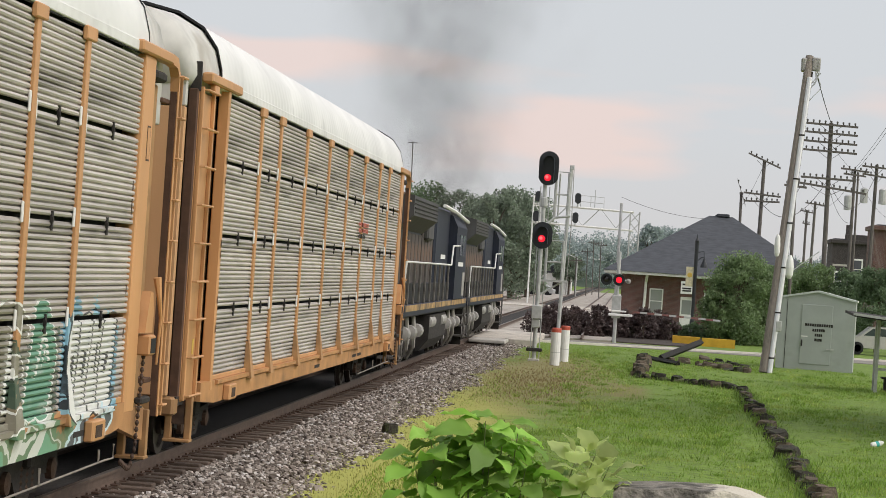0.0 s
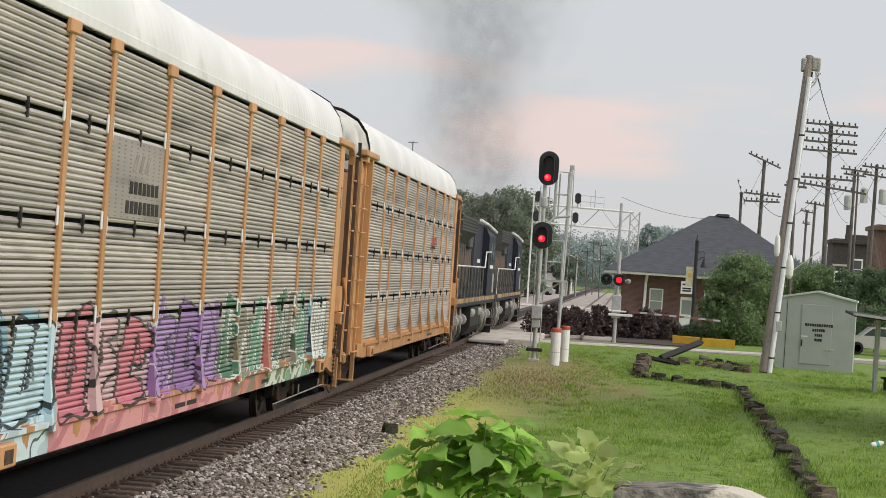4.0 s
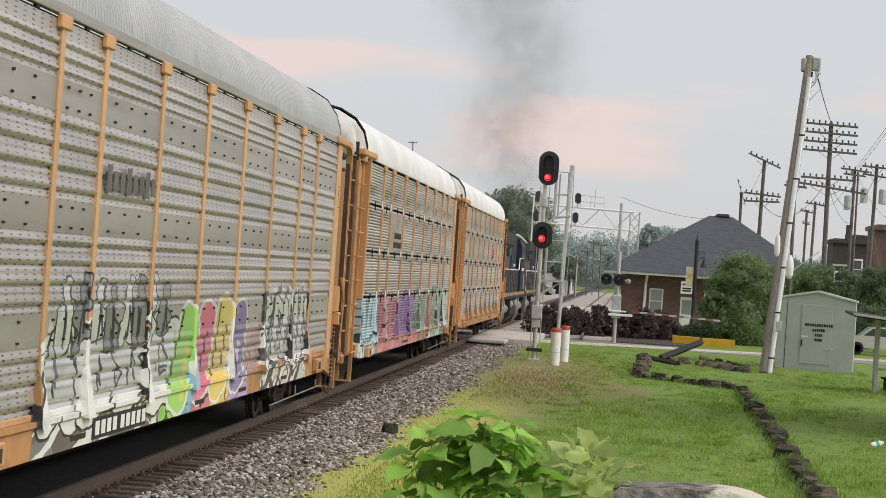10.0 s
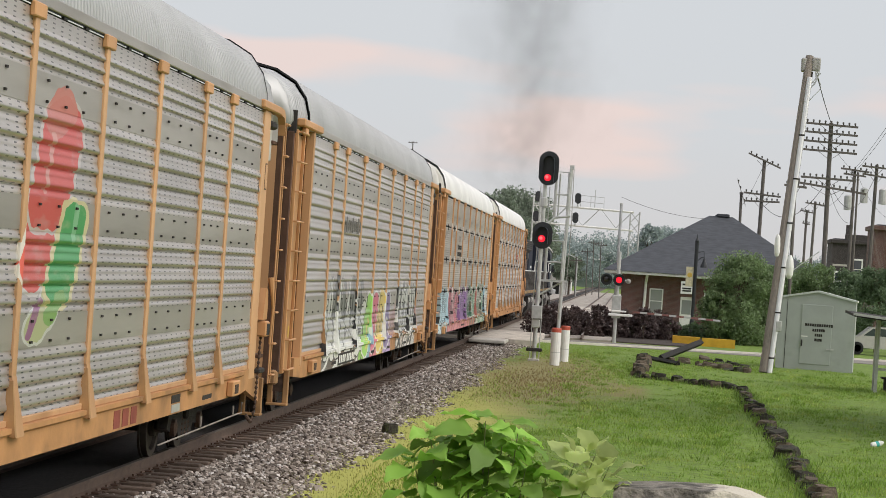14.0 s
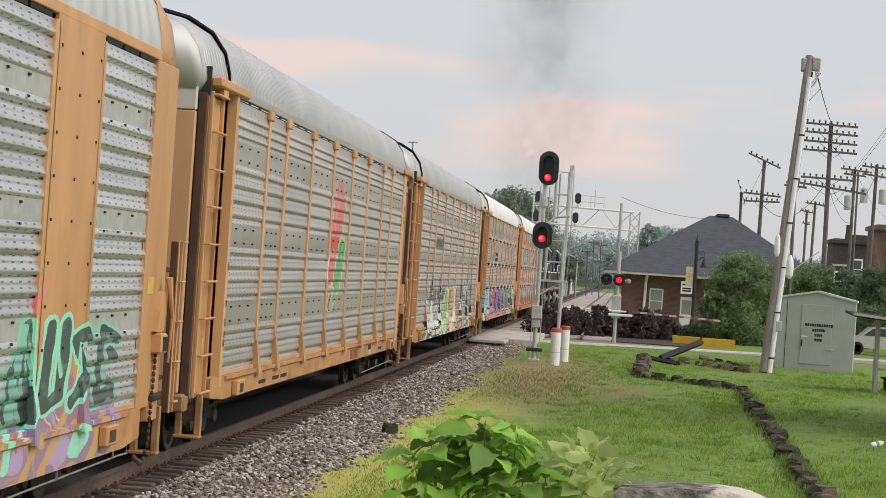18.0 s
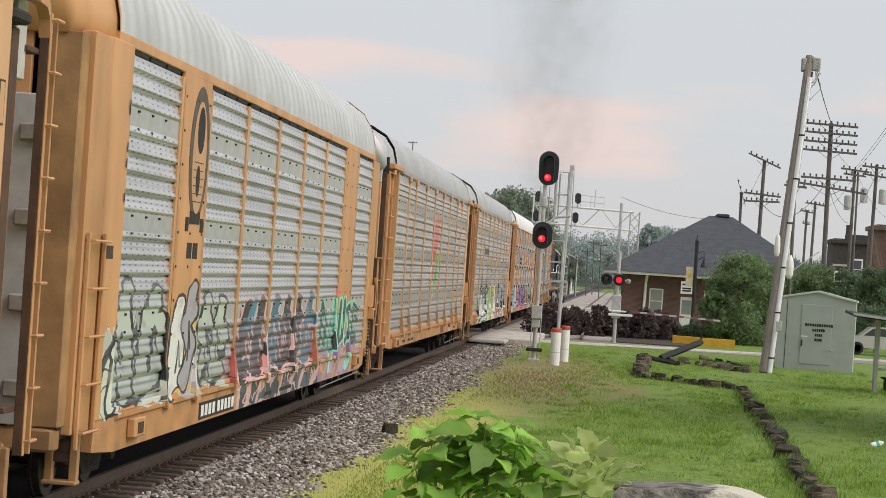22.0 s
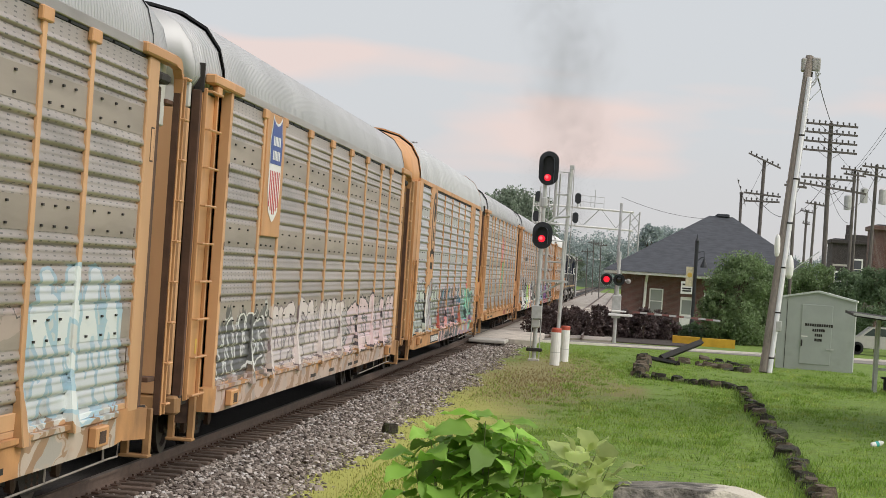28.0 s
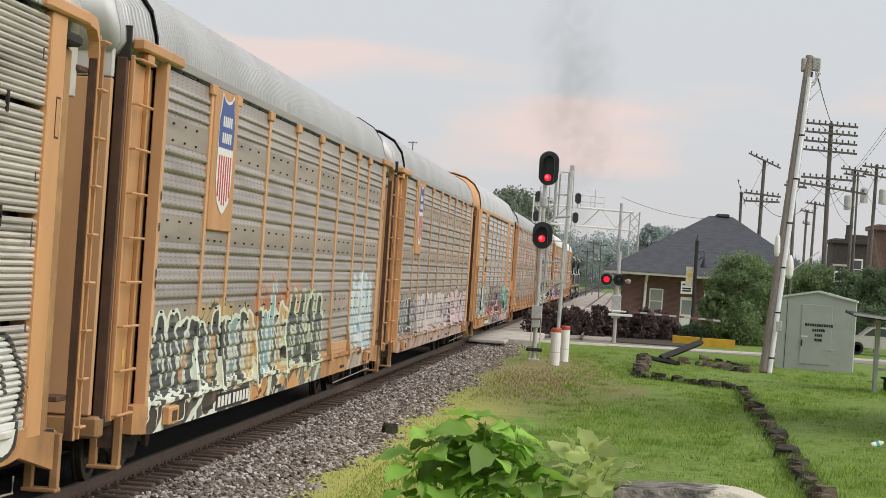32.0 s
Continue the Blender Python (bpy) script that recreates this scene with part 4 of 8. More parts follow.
BLUE, PINK, PURPLE, GREEN = (0.26, 0.48, 0.60), (0.62, 0.22, 0.27), (0.26, 0.13, 0.36), (0.06, 0.17, 0.10)
ROSE, MINT, YELLOW, LIME, WINE = (0.64, 0.42, 0.44), (0.30, 0.72, 0.55), (0.78, 0.60, 0.16), (0.36, 0.66, 0.14), (0.40, 0.06, 0.07)
PALE, CREAM, ICE = (0.76, 0.76, 0.73), (0.66, 0.67, 0.48), (0.55, 0.70, 0.76)
SLATE = (0.07, 0.075, 0.08)
MILK = (0.76, 0.80, 0.70)

car_1 = autorack(1, "fine", M_SHEET_A, M_ROOF_WHITE, "tall slotted rack car with a white roof and orange posts", red_marks=True)
car_2 = autorack(
    2, "fine", M_SHEET_A, M_ROOF_WHITE, "slotted rack car, white roof, pastel spray paint along its lower side",
    [(-11.7, -8.5, 0.98, 2.1, BLUE, 0.85), (-8.5, -4.0, 0.98, 2.0, (0.58, 0.40, 0.42), 0.8), (-4.0, 0.5, 0.98, 2.1, PURPLE, 0.85),
     (0.5, 9.0, 0.98, 1.9, (0.17, 0.18, 0.14), 0.7, (0.05, 0.09, 0.06)), (9.1, 11.5, 0.98, 2.15, BLUE, 0.95),
     (-11.7, -8.5, 0.5, 1.05, ICE, 0.9), (-8.5, 1.5, 0.5, 1.05, (0.66, 0.30, 0.32), 0.9, (0.45, 0.16, 0.18)), (1.5, 4.5, 0.5, 1.05, (0.34, 0.12, 0.09), 0.8, (0.16, 0.20, 0.16)), (4.5, 9.6, 0.5, 1.05, (0.08, 0.22, 0.13), 0.85, (0.62, 0.63, 0.58))],
    letters(21, -11.5, -8.6, 1.15, 2.2, 2, [ICE], 0.12, 0.04) + letters(22, -8.4, -4.2, 1.15, 2.15, 3, [PINK, ROSE], 0.11, 0.04) + letters(23, -3.9, 0.4, 1.15, 2.2, 3, [(0.42, 0.27, 0.52), (0.34, 0.20, 0.42)], 0.12, 0.025, INK)
    + letters(24, 0.7, 8.9, 1.1, 2.3, 7, [GREEN, (0.22, 0.20, 0.15), (0.12, 0.30, 0.20), (0.40, 0.13, 0.10)], 0.09, 0.022, PALE)
    + [dab(9.45 + 0.5 * k, 1.2, 9.6 + 0.5 * k, 2.0 + 0.04 * (k % 2), 0.115, PALE, 0.022) for k in range(4)] + [dab(9.5 + 0.5 * k, 1.5, 9.55 + 0.5 * k, 1.75, 0.02, INK) for k in range(4)] + letters(26, 9.3, 11.2, 0.8, 1.1, 2, [SLATE], 0.06, 0.035, ICE))
car_3 = autorack(
    3, "band", M_SHEET_B, M_ROOF_GREY, "ribbed galvanised rack car with white and rainbow spray paint",
    [(-8.6, -2.4, 0.98, 1.95, PALE, 0.92), (2.9, 9.6, 0.98, 1.75, (0.62, 0.40, 0.37), 0.75), (4.3, 9.2, 0.98, 2.3, PALE, 0.92, INK), (4.4, 9.2, 0.5, 1.05, PALE, 0.8, INK), (-8.8, -3.0, 0.5, 1.05, (0.10, 0.10, 0.10), 0.9, PALE),
     (-3.0, -2.0, 0.5, 1.05, LIME, 0.95), (-2.0, -1.1, 0.5, 1.05, BLUE, 0.95), (-1.1, 0.3, 0.5, 1.05, PINK, 0.95), (0.3, 1.6, 0.5, 1.05, YELLOW, 0.95), (1.6, 3.2, 0.5, 1.05, (0.30, 0.22, 0.40), 0.95)],
    letters(31, -8.6, -2.3, 1.1, 2.1, 4, [PALE], 0.17, 0.035) + letters(32, -8.0, -2.6, 1.75, 2.3, 8, [PALE, (0.30, 0.30, 0.30)], 0.05, 0.025, INK, True)
    + [dab(2.2, 1.1, 2.45, 1.95, 0.22, (0.26, 0.20, 0.40), 0.045, PALE), dab(0.7, 1.1, 1.25, 2.0, 0.24, YELLOW, 0.045, PALE), dab(-0.55, 1.1, -0.1, 2.0, 0.22, (0.74, 0.18, 0.28), 0.045, PALE),
       dab(-1.15, 1.0, -0.9, 1.5, 0.10, BLUE), dab(-2.0, 1.1, -1.3, 1.9, 0.24, LIME, 0.05, PALE), dab(-1.75, 1.05, -1.3, 1.6, 0.05, YELLOW), dab(2.2, 1.2, 2.4, 1.5, 0.08, PALE), dab(-0.4, 1.3, -0.1, 1.8, 0.025, INK), dab(1.0, 1.3, 1.4, 1.8, 0.025, INK),
       dab(-2.45, 1.2, -1.7, 2.05, 0.02, INK), dab(0.35, 1.2, 0.9, 2.15, 0.02, INK), dab(1.9, 1.2, 2.1, 2.1, 0.02, INK)]
    + letters(33, 4.5, 9.1, 1.1, 2.25, 5, [PALE], 0.07, 0.03))
car_4 = autorack(
    4, "band", M_SHEET_B, M_ROOF_GREY, "ribbed galvanised rack car with a sprayed red and green pepper",
    [], [dab(-0.3, 2.05, 0.4, 2.35, 0.15, (0.58, 0.60, 0.34), 0.03, PALE), dab(-0.45, 2.6, -0.1, 3.3, 0.20, (0.74, 0.10, 0.07), 0.04, (0.70, 0.66, 0.60)), dab(-0.1, 3.2, 0.35, 3.95, 0.29, (0.74, 0.09, 0.07), 0.04, (0.66, 0.60, 0.55)), dab(0.1, 4.05, 0.3, 4.15, 0.18, (0.70, 0.24, 0.19)),
         dab(0.55, 2.4, 1.0, 3.1, 0.19, (0.05, 0.42, 0.12), 0.05, (0.80, 0.72, 0.40)), dab(0.2, 2.15, 0.6, 2.3, 0.08, (0.30, 0.52, 0.18)), dab(0.9, 2.9, 1.05, 3.25, 0.04, (0.30, 0.62, 0.34)), dab(-0.2, 3.3, 0.0, 3.9, 0.035, (0.78, 0.40, 0.34)), dab(-0.5, 2.0, -0.2, 2.3, 0.05, (0.40, 0.16, 0.34))],
    lettered=True)
car_5 = autorack(
    5, "wide", M_SHEET_W, M_ROOF_SILVER, "tall rack car with orange plates, silver roof and scrawled spray paint",
    [(-11.9, -8.6, 0.98, 1.95, (0.60, 0.66, 0.60), 0.88, INK), (-8.5, -6.7, 0.98, 2.0, (0.42, 0.40, 0.41), 0.9, (0.70, 0.46, 0.12)), (-6.7, -4.4, 0.98, 1.95, (0.52, 0.58, 0.50), 0.9, INK), (-4.0, -2.4, 0.98, 1.75, (0.46, 0.10, 0.09), 0.8), (2.8, 4.5, 0.98, 1.75, (0.46, 0.12, 0.10), 0.75), (4.8, 10.9, 0.98, 1.4, (0.24, 0.15, 0.32), 0.7),
     (-3.4, 5.0, 0.5, 1.05, (0.03, 0.05, 0.065), 0.95, (0.60, 0.40, 0.38)), (5.0, 10.8, 0.5, 1.05, (0.28, 0.20, 0.34), 0.85, (0.55, 0.33, 0.12))],
    letters(51, -11.7, -8.7, 1.1, 2.2, 2, [(0.66, 0.72, 0.64)], 0.11, 0.05, INK, True) + letters(52, -8.5, -6.8, 1.1, 2.15, 2, [PALE, (0.40, 0.38, 0.42)], 0.10, 0.04, INK, True) + letters(53, -6.6, -4.5, 1.1, 2.1, 2, [(0.64, 0.70, 0.60)], 0.10, 0.05, INK, True)
    + letters(54, -3.6, 4.2, 1.1, 2.02, 6, [(0.03, 0.033, 0.04), (0.03, 0.033, 0.04), (0.06, 0.19, 0.26)], 0.13, 0.045, (0.78, 0.52, 0.52), True) + [dab(-2.6, 1.8, -2.2, 2.1, 0.09, (0.10, 0.27, 0.38)), dab(0.6, 1.3, 0.8, 1.6, 0.05, (0.74, 0.36, 0.34)), dab(-1.0, 1.2, -0.8, 1.5, 0.05, (0.74, 0.36, 0.34))] + letters(55, 5.0, 10.9, 1.15, 2.14, 5, [(0.05, 0.06, 0.06)], 0.07, 0.045, MINT) + [dab(6.4, 0.75, 6.9, 2.0, 0.05, MINT), dab(7.2, 2.1, 7.5, 2.4, 0.05, (0.72, 0.25, 0.20)), dab(9.0, 0.75, 9.3, 0.9, 0.12, MINT)])
car_6 = autorack(
    6, "band", M_SHEET_D, M_ROOF_GREY, "dull ribbed rack car with shield plate and pale spray paint",
    [(-11.3, -7.0, 0.98, 1.95, (0.085, 0.085, 0.085), 0.85), (-7.0, 11.7, 0.98, 1.95, (0.60, 0.54, 0.52), 0.7), (-11.3, 11.7, 0.5, 1.05, (0.50, 0.42, 0.40), 0.75, (0.30, 0.18, 0.12))],
    letters(61, -11.2, -7.2, 1.15, 2.05, 3, [(0.08, 0.08, 0.08)], 0.09, 0.03, PALE) + letters(62, -6.8, 2.4, 1.15, 2.2, 7, [(0.72, 0.64, 0.62)], 0.11, 0.03, (0.22, 0.17, 0.18)) + letters(63, 2.8, 11.5, 1.1, 2.15, 5, [(0.74, 0.58, 0.59)], 0.15, 0.04, (0.06, 0.05, 0.06)),
    shield=True)
car_7 = autorack(
    7, "band", M_SHEET_D, M_ROOF_GREY, "dull ribbed rack car with shield plate, pale outlined spray paint",
    [(-4.2, 0.6, 1.9, 2.32, (0.60, 0.23, 0.10), 0.6), (-9.0, -4.4, 1.85, 2.12, (0.62, 0.43, 0.17), 0.55), (-11.4, -6.9, 0.5, 1.80, (0.03, 0.03, 0.03), 0.95, MILK), (-6.9, -0.9, 0.5, 1.86, (0.045, 0.05, 0.05), 0.95, (0.66, 0.68, 0.56)), (-0.9, 3.5, 0.5, 1.72, (0.10, 0.105, 0.10), 0.92, (0.58, 0.64, 0.46)), (4.6, 7.2, 1.95, 2.15, (0.60, 0.46, 0.42), 0.4),
     (7.4, 11.4, 0.98, 2.3, (0.62, 0.68, 0.68), 0.8, (0.36, 0.52, 0.62)), (-4.2, -2.6, 0.5, 1.02, (0.62, 0.30, 0.11), 0.9), (-0.6, 0.8, 0.5, 1.02, (0.62, 0.32, 0.12), 0.9), (7.4, 11.3, 0.5, 1.05, (0.50, 0.48, 0.44), 0.7, (0.30, 0.18, 0.10))],
    letters(71, -11.2, -6.9, 1.05, 2.05, 6, [INK], 0.075, 0.055, MILK) + [dab(-9.4, 1.2, -9.0, 1.6, 0.05, (0.62, 0.33, 0.14)), dab(-7.4, 1.2, -7.2, 1.7, 0.07, (0.62, 0.36, 0.14))]
    + letters(72, -6.8, -1.0, 1.0, 2.08, 8, [INK, (0.20, 0.34, 0.38), INK, (0.56, 0.36, 0.16)], 0.055, 0.055, (0.72, 0.74, 0.60)) + [dab(-2.7, 1.1, -2.2, 2.4, 0.06, (0.25, 0.42, 0.48), 0.04, MILK)]
    + letters(74, -0.9, 3.4, 1.05, 2.02, 4, [(0.05, 0.055, 0.05)], 0.09, 0.075, (0.62, 0.68, 0.50), True) + [dab(-2.6, 2.3, -2.5, 2.55, 0.05, (0.62, 0.26, 0.10)), dab(-0.7, 2.25, -0.6, 2.5, 0.06, (0.62, 0.26, 0.10)), dab(0.3, 2.2, 0.4, 2.4, 0.05, (0.62, 0.26, 0.10)), dab(-1.3, 0.84, -1.05, 0.84, 0.07, (0.66, 0.33, 0.10)), dab(1.6, 0.84, 1.85, 0.84, 0.07, (0.66, 0.33, 0.10)), dab(-5.3, 0.84, -5.05, 0.84, 0.07, (0.66, 0.33, 0.10))]
    + letters(73, 7.6, 11.3, 1.15, 2.4, 4, [(0.72, 0.75, 0.74)], 0.09, 0.04, (0.38, 0.54, 0.62), True),
    shield=True)
car_8 = autorack(8, "fine", M_SHEET_A, M_ROOF_GREY, "slotted rack car with white sprayed letters", [(5.0, 11.8, 0.98, 1.95, (0.62, 0.61, 0.58), 0.75, INK)], letters(81, 5.2, 11.6, 1.05, 2.1, 5, [PALE], 0.15, 0.05))
name_plate = part("name_panel", Shape().box(SIDE - 0.004, SIDE + 0.012, -6.62, -3.88, 3.16, 4.05, 0.004), M_SHEET_D, car_2, "flat grey panel with worn dark lettering")
for zz, n, y0 in ((3.52, 7, -5.6), (3.30, 8, -5.75)):
    for k in range(n):
        part("lettering_bar", Shape().box(SIDE + 0.013, SIDE + 0.017, y0 + 0.22 * k, y0 + 0.16 + 0.22 * k, zz - 0.07, zz + 0.07), M_DARK, name_plate)
for k in range(3):
    part("logo_bar", Shape().hexa([(SIDE + 0.013, -5.5 + 0.3 * k, 3.70), (SIDE + 0.016, -5.5 + 0.3 * k, 3.70), (SIDE + 0.016, -5.36 + 0.3 * k, 3.70), (SIDE + 0.013, -5.36 + 0.3 * k, 3.70), (SIDE + 0.013, -5.35 + 0.3 * k, 3.90), (SIDE + 0.016, -5.35 + 0.3 * k, 3.90), (SIDE + 0.016, -5.2 + 0.3 * k, 3.90), (SIDE + 0.013, -5.2 + 0.3 * k, 3.90)]), M_LOCOPIPE, name_plate)
# dark block lettering worn to bars, and the oval emblem on the plate
for k in range(8):
    part("lettering_bar", Shape().box(SIDE + 0.045, SIDE + 0.05, -6.45 + 0.31 * k, -6.24 + 0.31 * k, 3.45 if k % 3 else 3.42, 3.66 if k % 3 else 3.72), M_STANCHION, car_3)
ex = SIDE + 0.035
def ring_oval(cy, cz, w, hh):
    return [(cy + w * math.cos(a), cz + hh * math.sin(a)) for a in (2 * math.pi * j / 28 for j in range(28))]
emblem = part("emblem", Shape().rings([[(ex + d, y, z) for y, z in ring_oval(-7.35, 4.1, 0.62, 0.86)] for d in (0, 0.004)]), mat("emblem_brown", (0.10, 0.075, 0.06), 0.7, 0, 0.2), car_5, "dark oval emblem on the orange plate")
part("emblem_field", Shape().rings([[(ex + 0.005 + d, y, z) for y, z in ring_oval(-7.35, 4.05, 0.44, 0.72)] for d in (0, 0.003)]), M_TAN, emblem)
part("emblem_shape", Shape().rings([[(ex + 0.009 + d, y, z) for y, z in ring_oval(-7.33, 4.4, 0.22, 0.30)] for d in (0, 0.003)]), M_DARK, emblem)
part("emblem_shape", Shape().rings([[(ex + 0.009 + d, y, z) for y, z in ring_oval(-7.38, 3.75, 0.12, 0.20)] for d in (0, 0.003)]), M_DARK, emblem)
for k in range(6):
    part("emblem_bar", Shape().box(ex + 0.009, ex + 0.011, -7.66, -7.05, 3.98 - 0.1 * k, 3.99 - 0.1 * k), M_DARK, emblem)
part("emblem_foot", Shape().box(ex, ex + 0.006, -7.7, -7.05, 3.20, 3.36).box(ex, ex + 0.005, -7.95, -7.75, 3.10, 3.28).box(ex, ex + 0.005, -7.0, -6.8, 3.10, 3.28), M_DARK, emblem)
for k in range(2):
    part("lettering_bar", Shape().box(ex, ex + 0.004, -7.75 + 0.38 * k, -7.45 + 0.38 * k, 2.76, 2.96), M_DARK, car_5)
for car, y0, zc in ((car_3, -6.4, 0.91), (car_7, -7.0, 0.79), (car_5, -6.3, 0.74)):
    plate = part("number_panel", Shape().box(SIDE + 0.052, SIDE + 0.056, y0, y0 + 2.6, zc - 0.115, zc + 0.115), M_DARK, car, "dark panel with white stencilled bars")
    for k in range(9):
        part("number_bar", Shape().box(SIDE + 0.058, SIDE + 0.061, y0 + 0.12 + 0.27 * k + (0.1 if k > 3 else 0), y0 + 0.3 + 0.27 * k + (0.1 if k > 3 else 0), zc - 0.075, zc + 0.075), M_WHITE, plate)
RACK_CARS = [car_1, car_2, car_3, car_4, car_5, car_6, car_7, car_8]


# ---------------------------------------------------------------- locomotives
M_NAVY = mat("navy_hood_paint", (0.009, 0.013, 0.028), 0.6, 0, 0.2, 2.0, 0.05, 40, dirt=(0.03, 0.03, 0.035), dirt_at=0.6)
M_GRIMEHOOD = mat("grimy_hood_doors", (0.075, 0.062, 0.056), 0.8, 0, 0.4, 1.2, 0.1, 40, dirt=(0.24, 0.115, 0.06), dirt_at=0.56, dirt_scale=0.8)
M_LOCOGREY = mat("grey_truck_paint", (0.34, 0.325, 0.305), 0.6, 0, 0.25, 3.0, 0.1, 40, dirt=(0.15, 0.13, 0.115), dirt_at=0.55)
M_CABGLASS = glass("cab_glass")
M_RADIATOR = mat("dusty_radiator_grey", (0.062, 0.06, 0.06), 0.7, 0, 0.2, 2.0)
M_SILLTAN = mat("weathered_tan_edge", (0.44, 0.28, 0.12), 0.7, 0, 0.35, 2.5, dirt=(0.06, 0.05, 0.045), dirt_at=0.46, dirt_scale=1.2)


def locomotive(label):
    """A six-axle road locomotive, cab forward (+y), origin on the rail top under its middle."""
    loco = thing("locomotive", label, "locomotive", "pair of locomotives heading the train")
    part("underframe", Shape().box(-1.5, 1.5, -11.0, 11.2, 1.46, 1.80, 0.04), M_NAVY, loco)
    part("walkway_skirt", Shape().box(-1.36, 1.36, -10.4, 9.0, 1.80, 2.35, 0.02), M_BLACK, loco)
    part("long_hood", Shape().box(-1.12, 1.12, -3.4, 1.2, 1.81, 4.62, 0.10), M_NAVY, loco)
    part("radiator_hood", Shape().box(-1.12, 1.12, -10.6, -3.4, 1.81, 4.1, 0.08), M_NAVY, loco)
    for s in (-1, 1):
        part("sill_stripe", Shape().box(*sorted((s * 1.502, s * 1.512)), -10.6, 10.9, 1.62, 1.78), M_SILLTAN, loco, "weathered tan sill edge")
        turn = 0 if s > 0 else 180
        for k in range(5):
            part("hood_door", once("hooddoor", lambda: Shape().box(1.12, 1.15, -0.42, 0.42, 1.95, 4.2, 0.01).mesh("hood_door", M_GRIMEHOOD)), None, loco, at=pose(0, s * (-2.9 + k * 0.9), 0, 0, 0, turn))
        for k in range(7):
            part("rear_door", once("reardoor", lambda: Shape().box(1.12, 1.15, -0.46, 0.46, 1.95, 3.72, 0.01).mesh("rear_door", M_GRIMEHOOD)), None, loco, at=pose(0, s * (-10.0 + k * 1.0), 0, 0, 0, turn))
    wing = Shape().rings([[(x, y, z) for x, z in ((-1.1, 3.75), (1.1, 3.75), (1.55, 4.14), (1.55, 4.66), (0.9, 4.80), (-0.9, 4.80), (-1.55, 4.66), (-1.55, 4.14))] for y in (-10.4, -3.2)])
    part("radiator_wing", wing, M_RADIATOR, loco, "flared grey radiator section")
    for k in range(4):
        part("radiator_slat", once("rslat", lambda: Shape().box(1.55, 1.57, -3.4, 3.4, 0, 0.025).mesh("radiator_slat", M_DARK)), None, loco, at=pose(0, -6.8, 4.22 + 0.11 * k))
    for k in range(4):
        part("roof_fan", once("rfan", lambda: Shape().turn((0, 0, 4.78), [(0.62, 0), (0.62, 0.12), (0.5, 0.16), (0.1, 0.17)], 16).mesh("roof_fan", M_DARK)), None, loco, at=pose(0, -9.2 + k * 1.6, 0))
    part("exhaust_stack", Shape().box(-0.35, 0.35, -1.6, -0.5, 4.6, 4.92, 0.04), M_BLACK, loco)
    part("blower_box", Shape().box(-1.3, 1.3, -2.9, -1.2, 3.6, 4.7, 0.06), M_RADIATOR, loco)
    part("equipment_hood", Shape().box(-1.25, 1.25, 0.2, 5.4, 1.81, 4.72, 0.08), M_NAVY, loco, "plain navy equipment hood behind the cab")
    cab = part("cab", Shape().rings([[(x, y, z) for x, z in ((-1.52, 1.80), (1.52, 1.80), (1.52, 4.2), (1.35, 4.55), (0.6, 4.78), (-0.6, 4.78), (-1.35, 4.55), (-1.52, 4.2))] for y in (5.0, 9.4)]), M_NAVY, loco, "navy crew cab with white roof edge")
    for s in (-1, 1):
        for k in (6.3, 7.6):
            part("cab_window", Shape().box(*sorted((s * 1.52, s * 1.535)), k, k + 0.95, 3.25, 3.95), M_CABGLASS, cab)
        part("roof_edge", Shape().tube([(s * 1.40, 0.8, 4.74), (s * 1.45, 5.0, 4.66), (s * 1.50, 9.9, 4.46)], 0.06, 6), M_WHITE, cab, "white edge of the cab roof")
        part("number_bar", Shape().box(*sorted((s * 1.522, s * 1.532)), 6.1, 8.3, 2.90, 3.04), M_WHITE, cab)
        part("hood_bar", Shape().box(*sorted((s * 1.252, s * 1.262)), 2.2, 3.9, 3.10, 3.24), M_WHITE, loco, "white lettering bar")
        part("cab_panel", Shape().box(*sorted((s * 1.522, s * 1.530)), 8.3, 9.3, 1.9, 2.7), M_LOCOGREY, cab, "pale worn panel")
        rail = Shape().tube([(s * 1.47, -10.9, 1.8), (s * 1.47, -10.6, 2.93), (s * 1.47, 4.0, 2.93), (s * 1.47, 4.4, 3.55), (s * 1.56, 6.2, 3.58)], 0.028, 6)
        hr = part("handrail", rail, M_WHITE, loco, "white handrail along the walkway")
        for k in range(9):
            part("stanchion", once(("stan", s), lambda: Shape().box(*sorted((s * 1.44, s * 1.50)), -0.06, 0.06, 1.80, 2.90, 0.01).mesh("stanchion", M_STANCHION)), None, hr, at=pose(0, -9.9 + 1.6 * k, 0))
        for y0 in (-11.4, 10.7):
            ends = Shape()
            for z in (0.42, 0.78, 1.14):
                ends.box(*sorted((s * 0.95, s * 1.5)), y0, y0 + 0.7, z, z + 0.06)
            ends.box(*sorted((s * 1.46, s * 1.5)), y0, y0 + 0.08, 0.38, 2.9).box(*sorted((s * 1.46, s * 1.5)), y0 + 0.62, y0 + 0.7, 0.38, 1.8)
            part("end_steps", ends, M_STANCHION, loco)
    part("nose", Shape().box(-1.0, 1.0, 9.3, 11.0, 1.80, 3.5, 0.12), M_NAVY, loco)
    part("fuel_tank", Shape().rings([[(x, y, z) for x, z in ((-1.2, 0.35), (1.2, 0.35), (1.48, 0.7), (1.48, 1.4), (-1.48, 1.4), (-1.48, 0.7))] for y in (-2.9, 2.9)]), M_DARK, loco, "dark fuel tank")
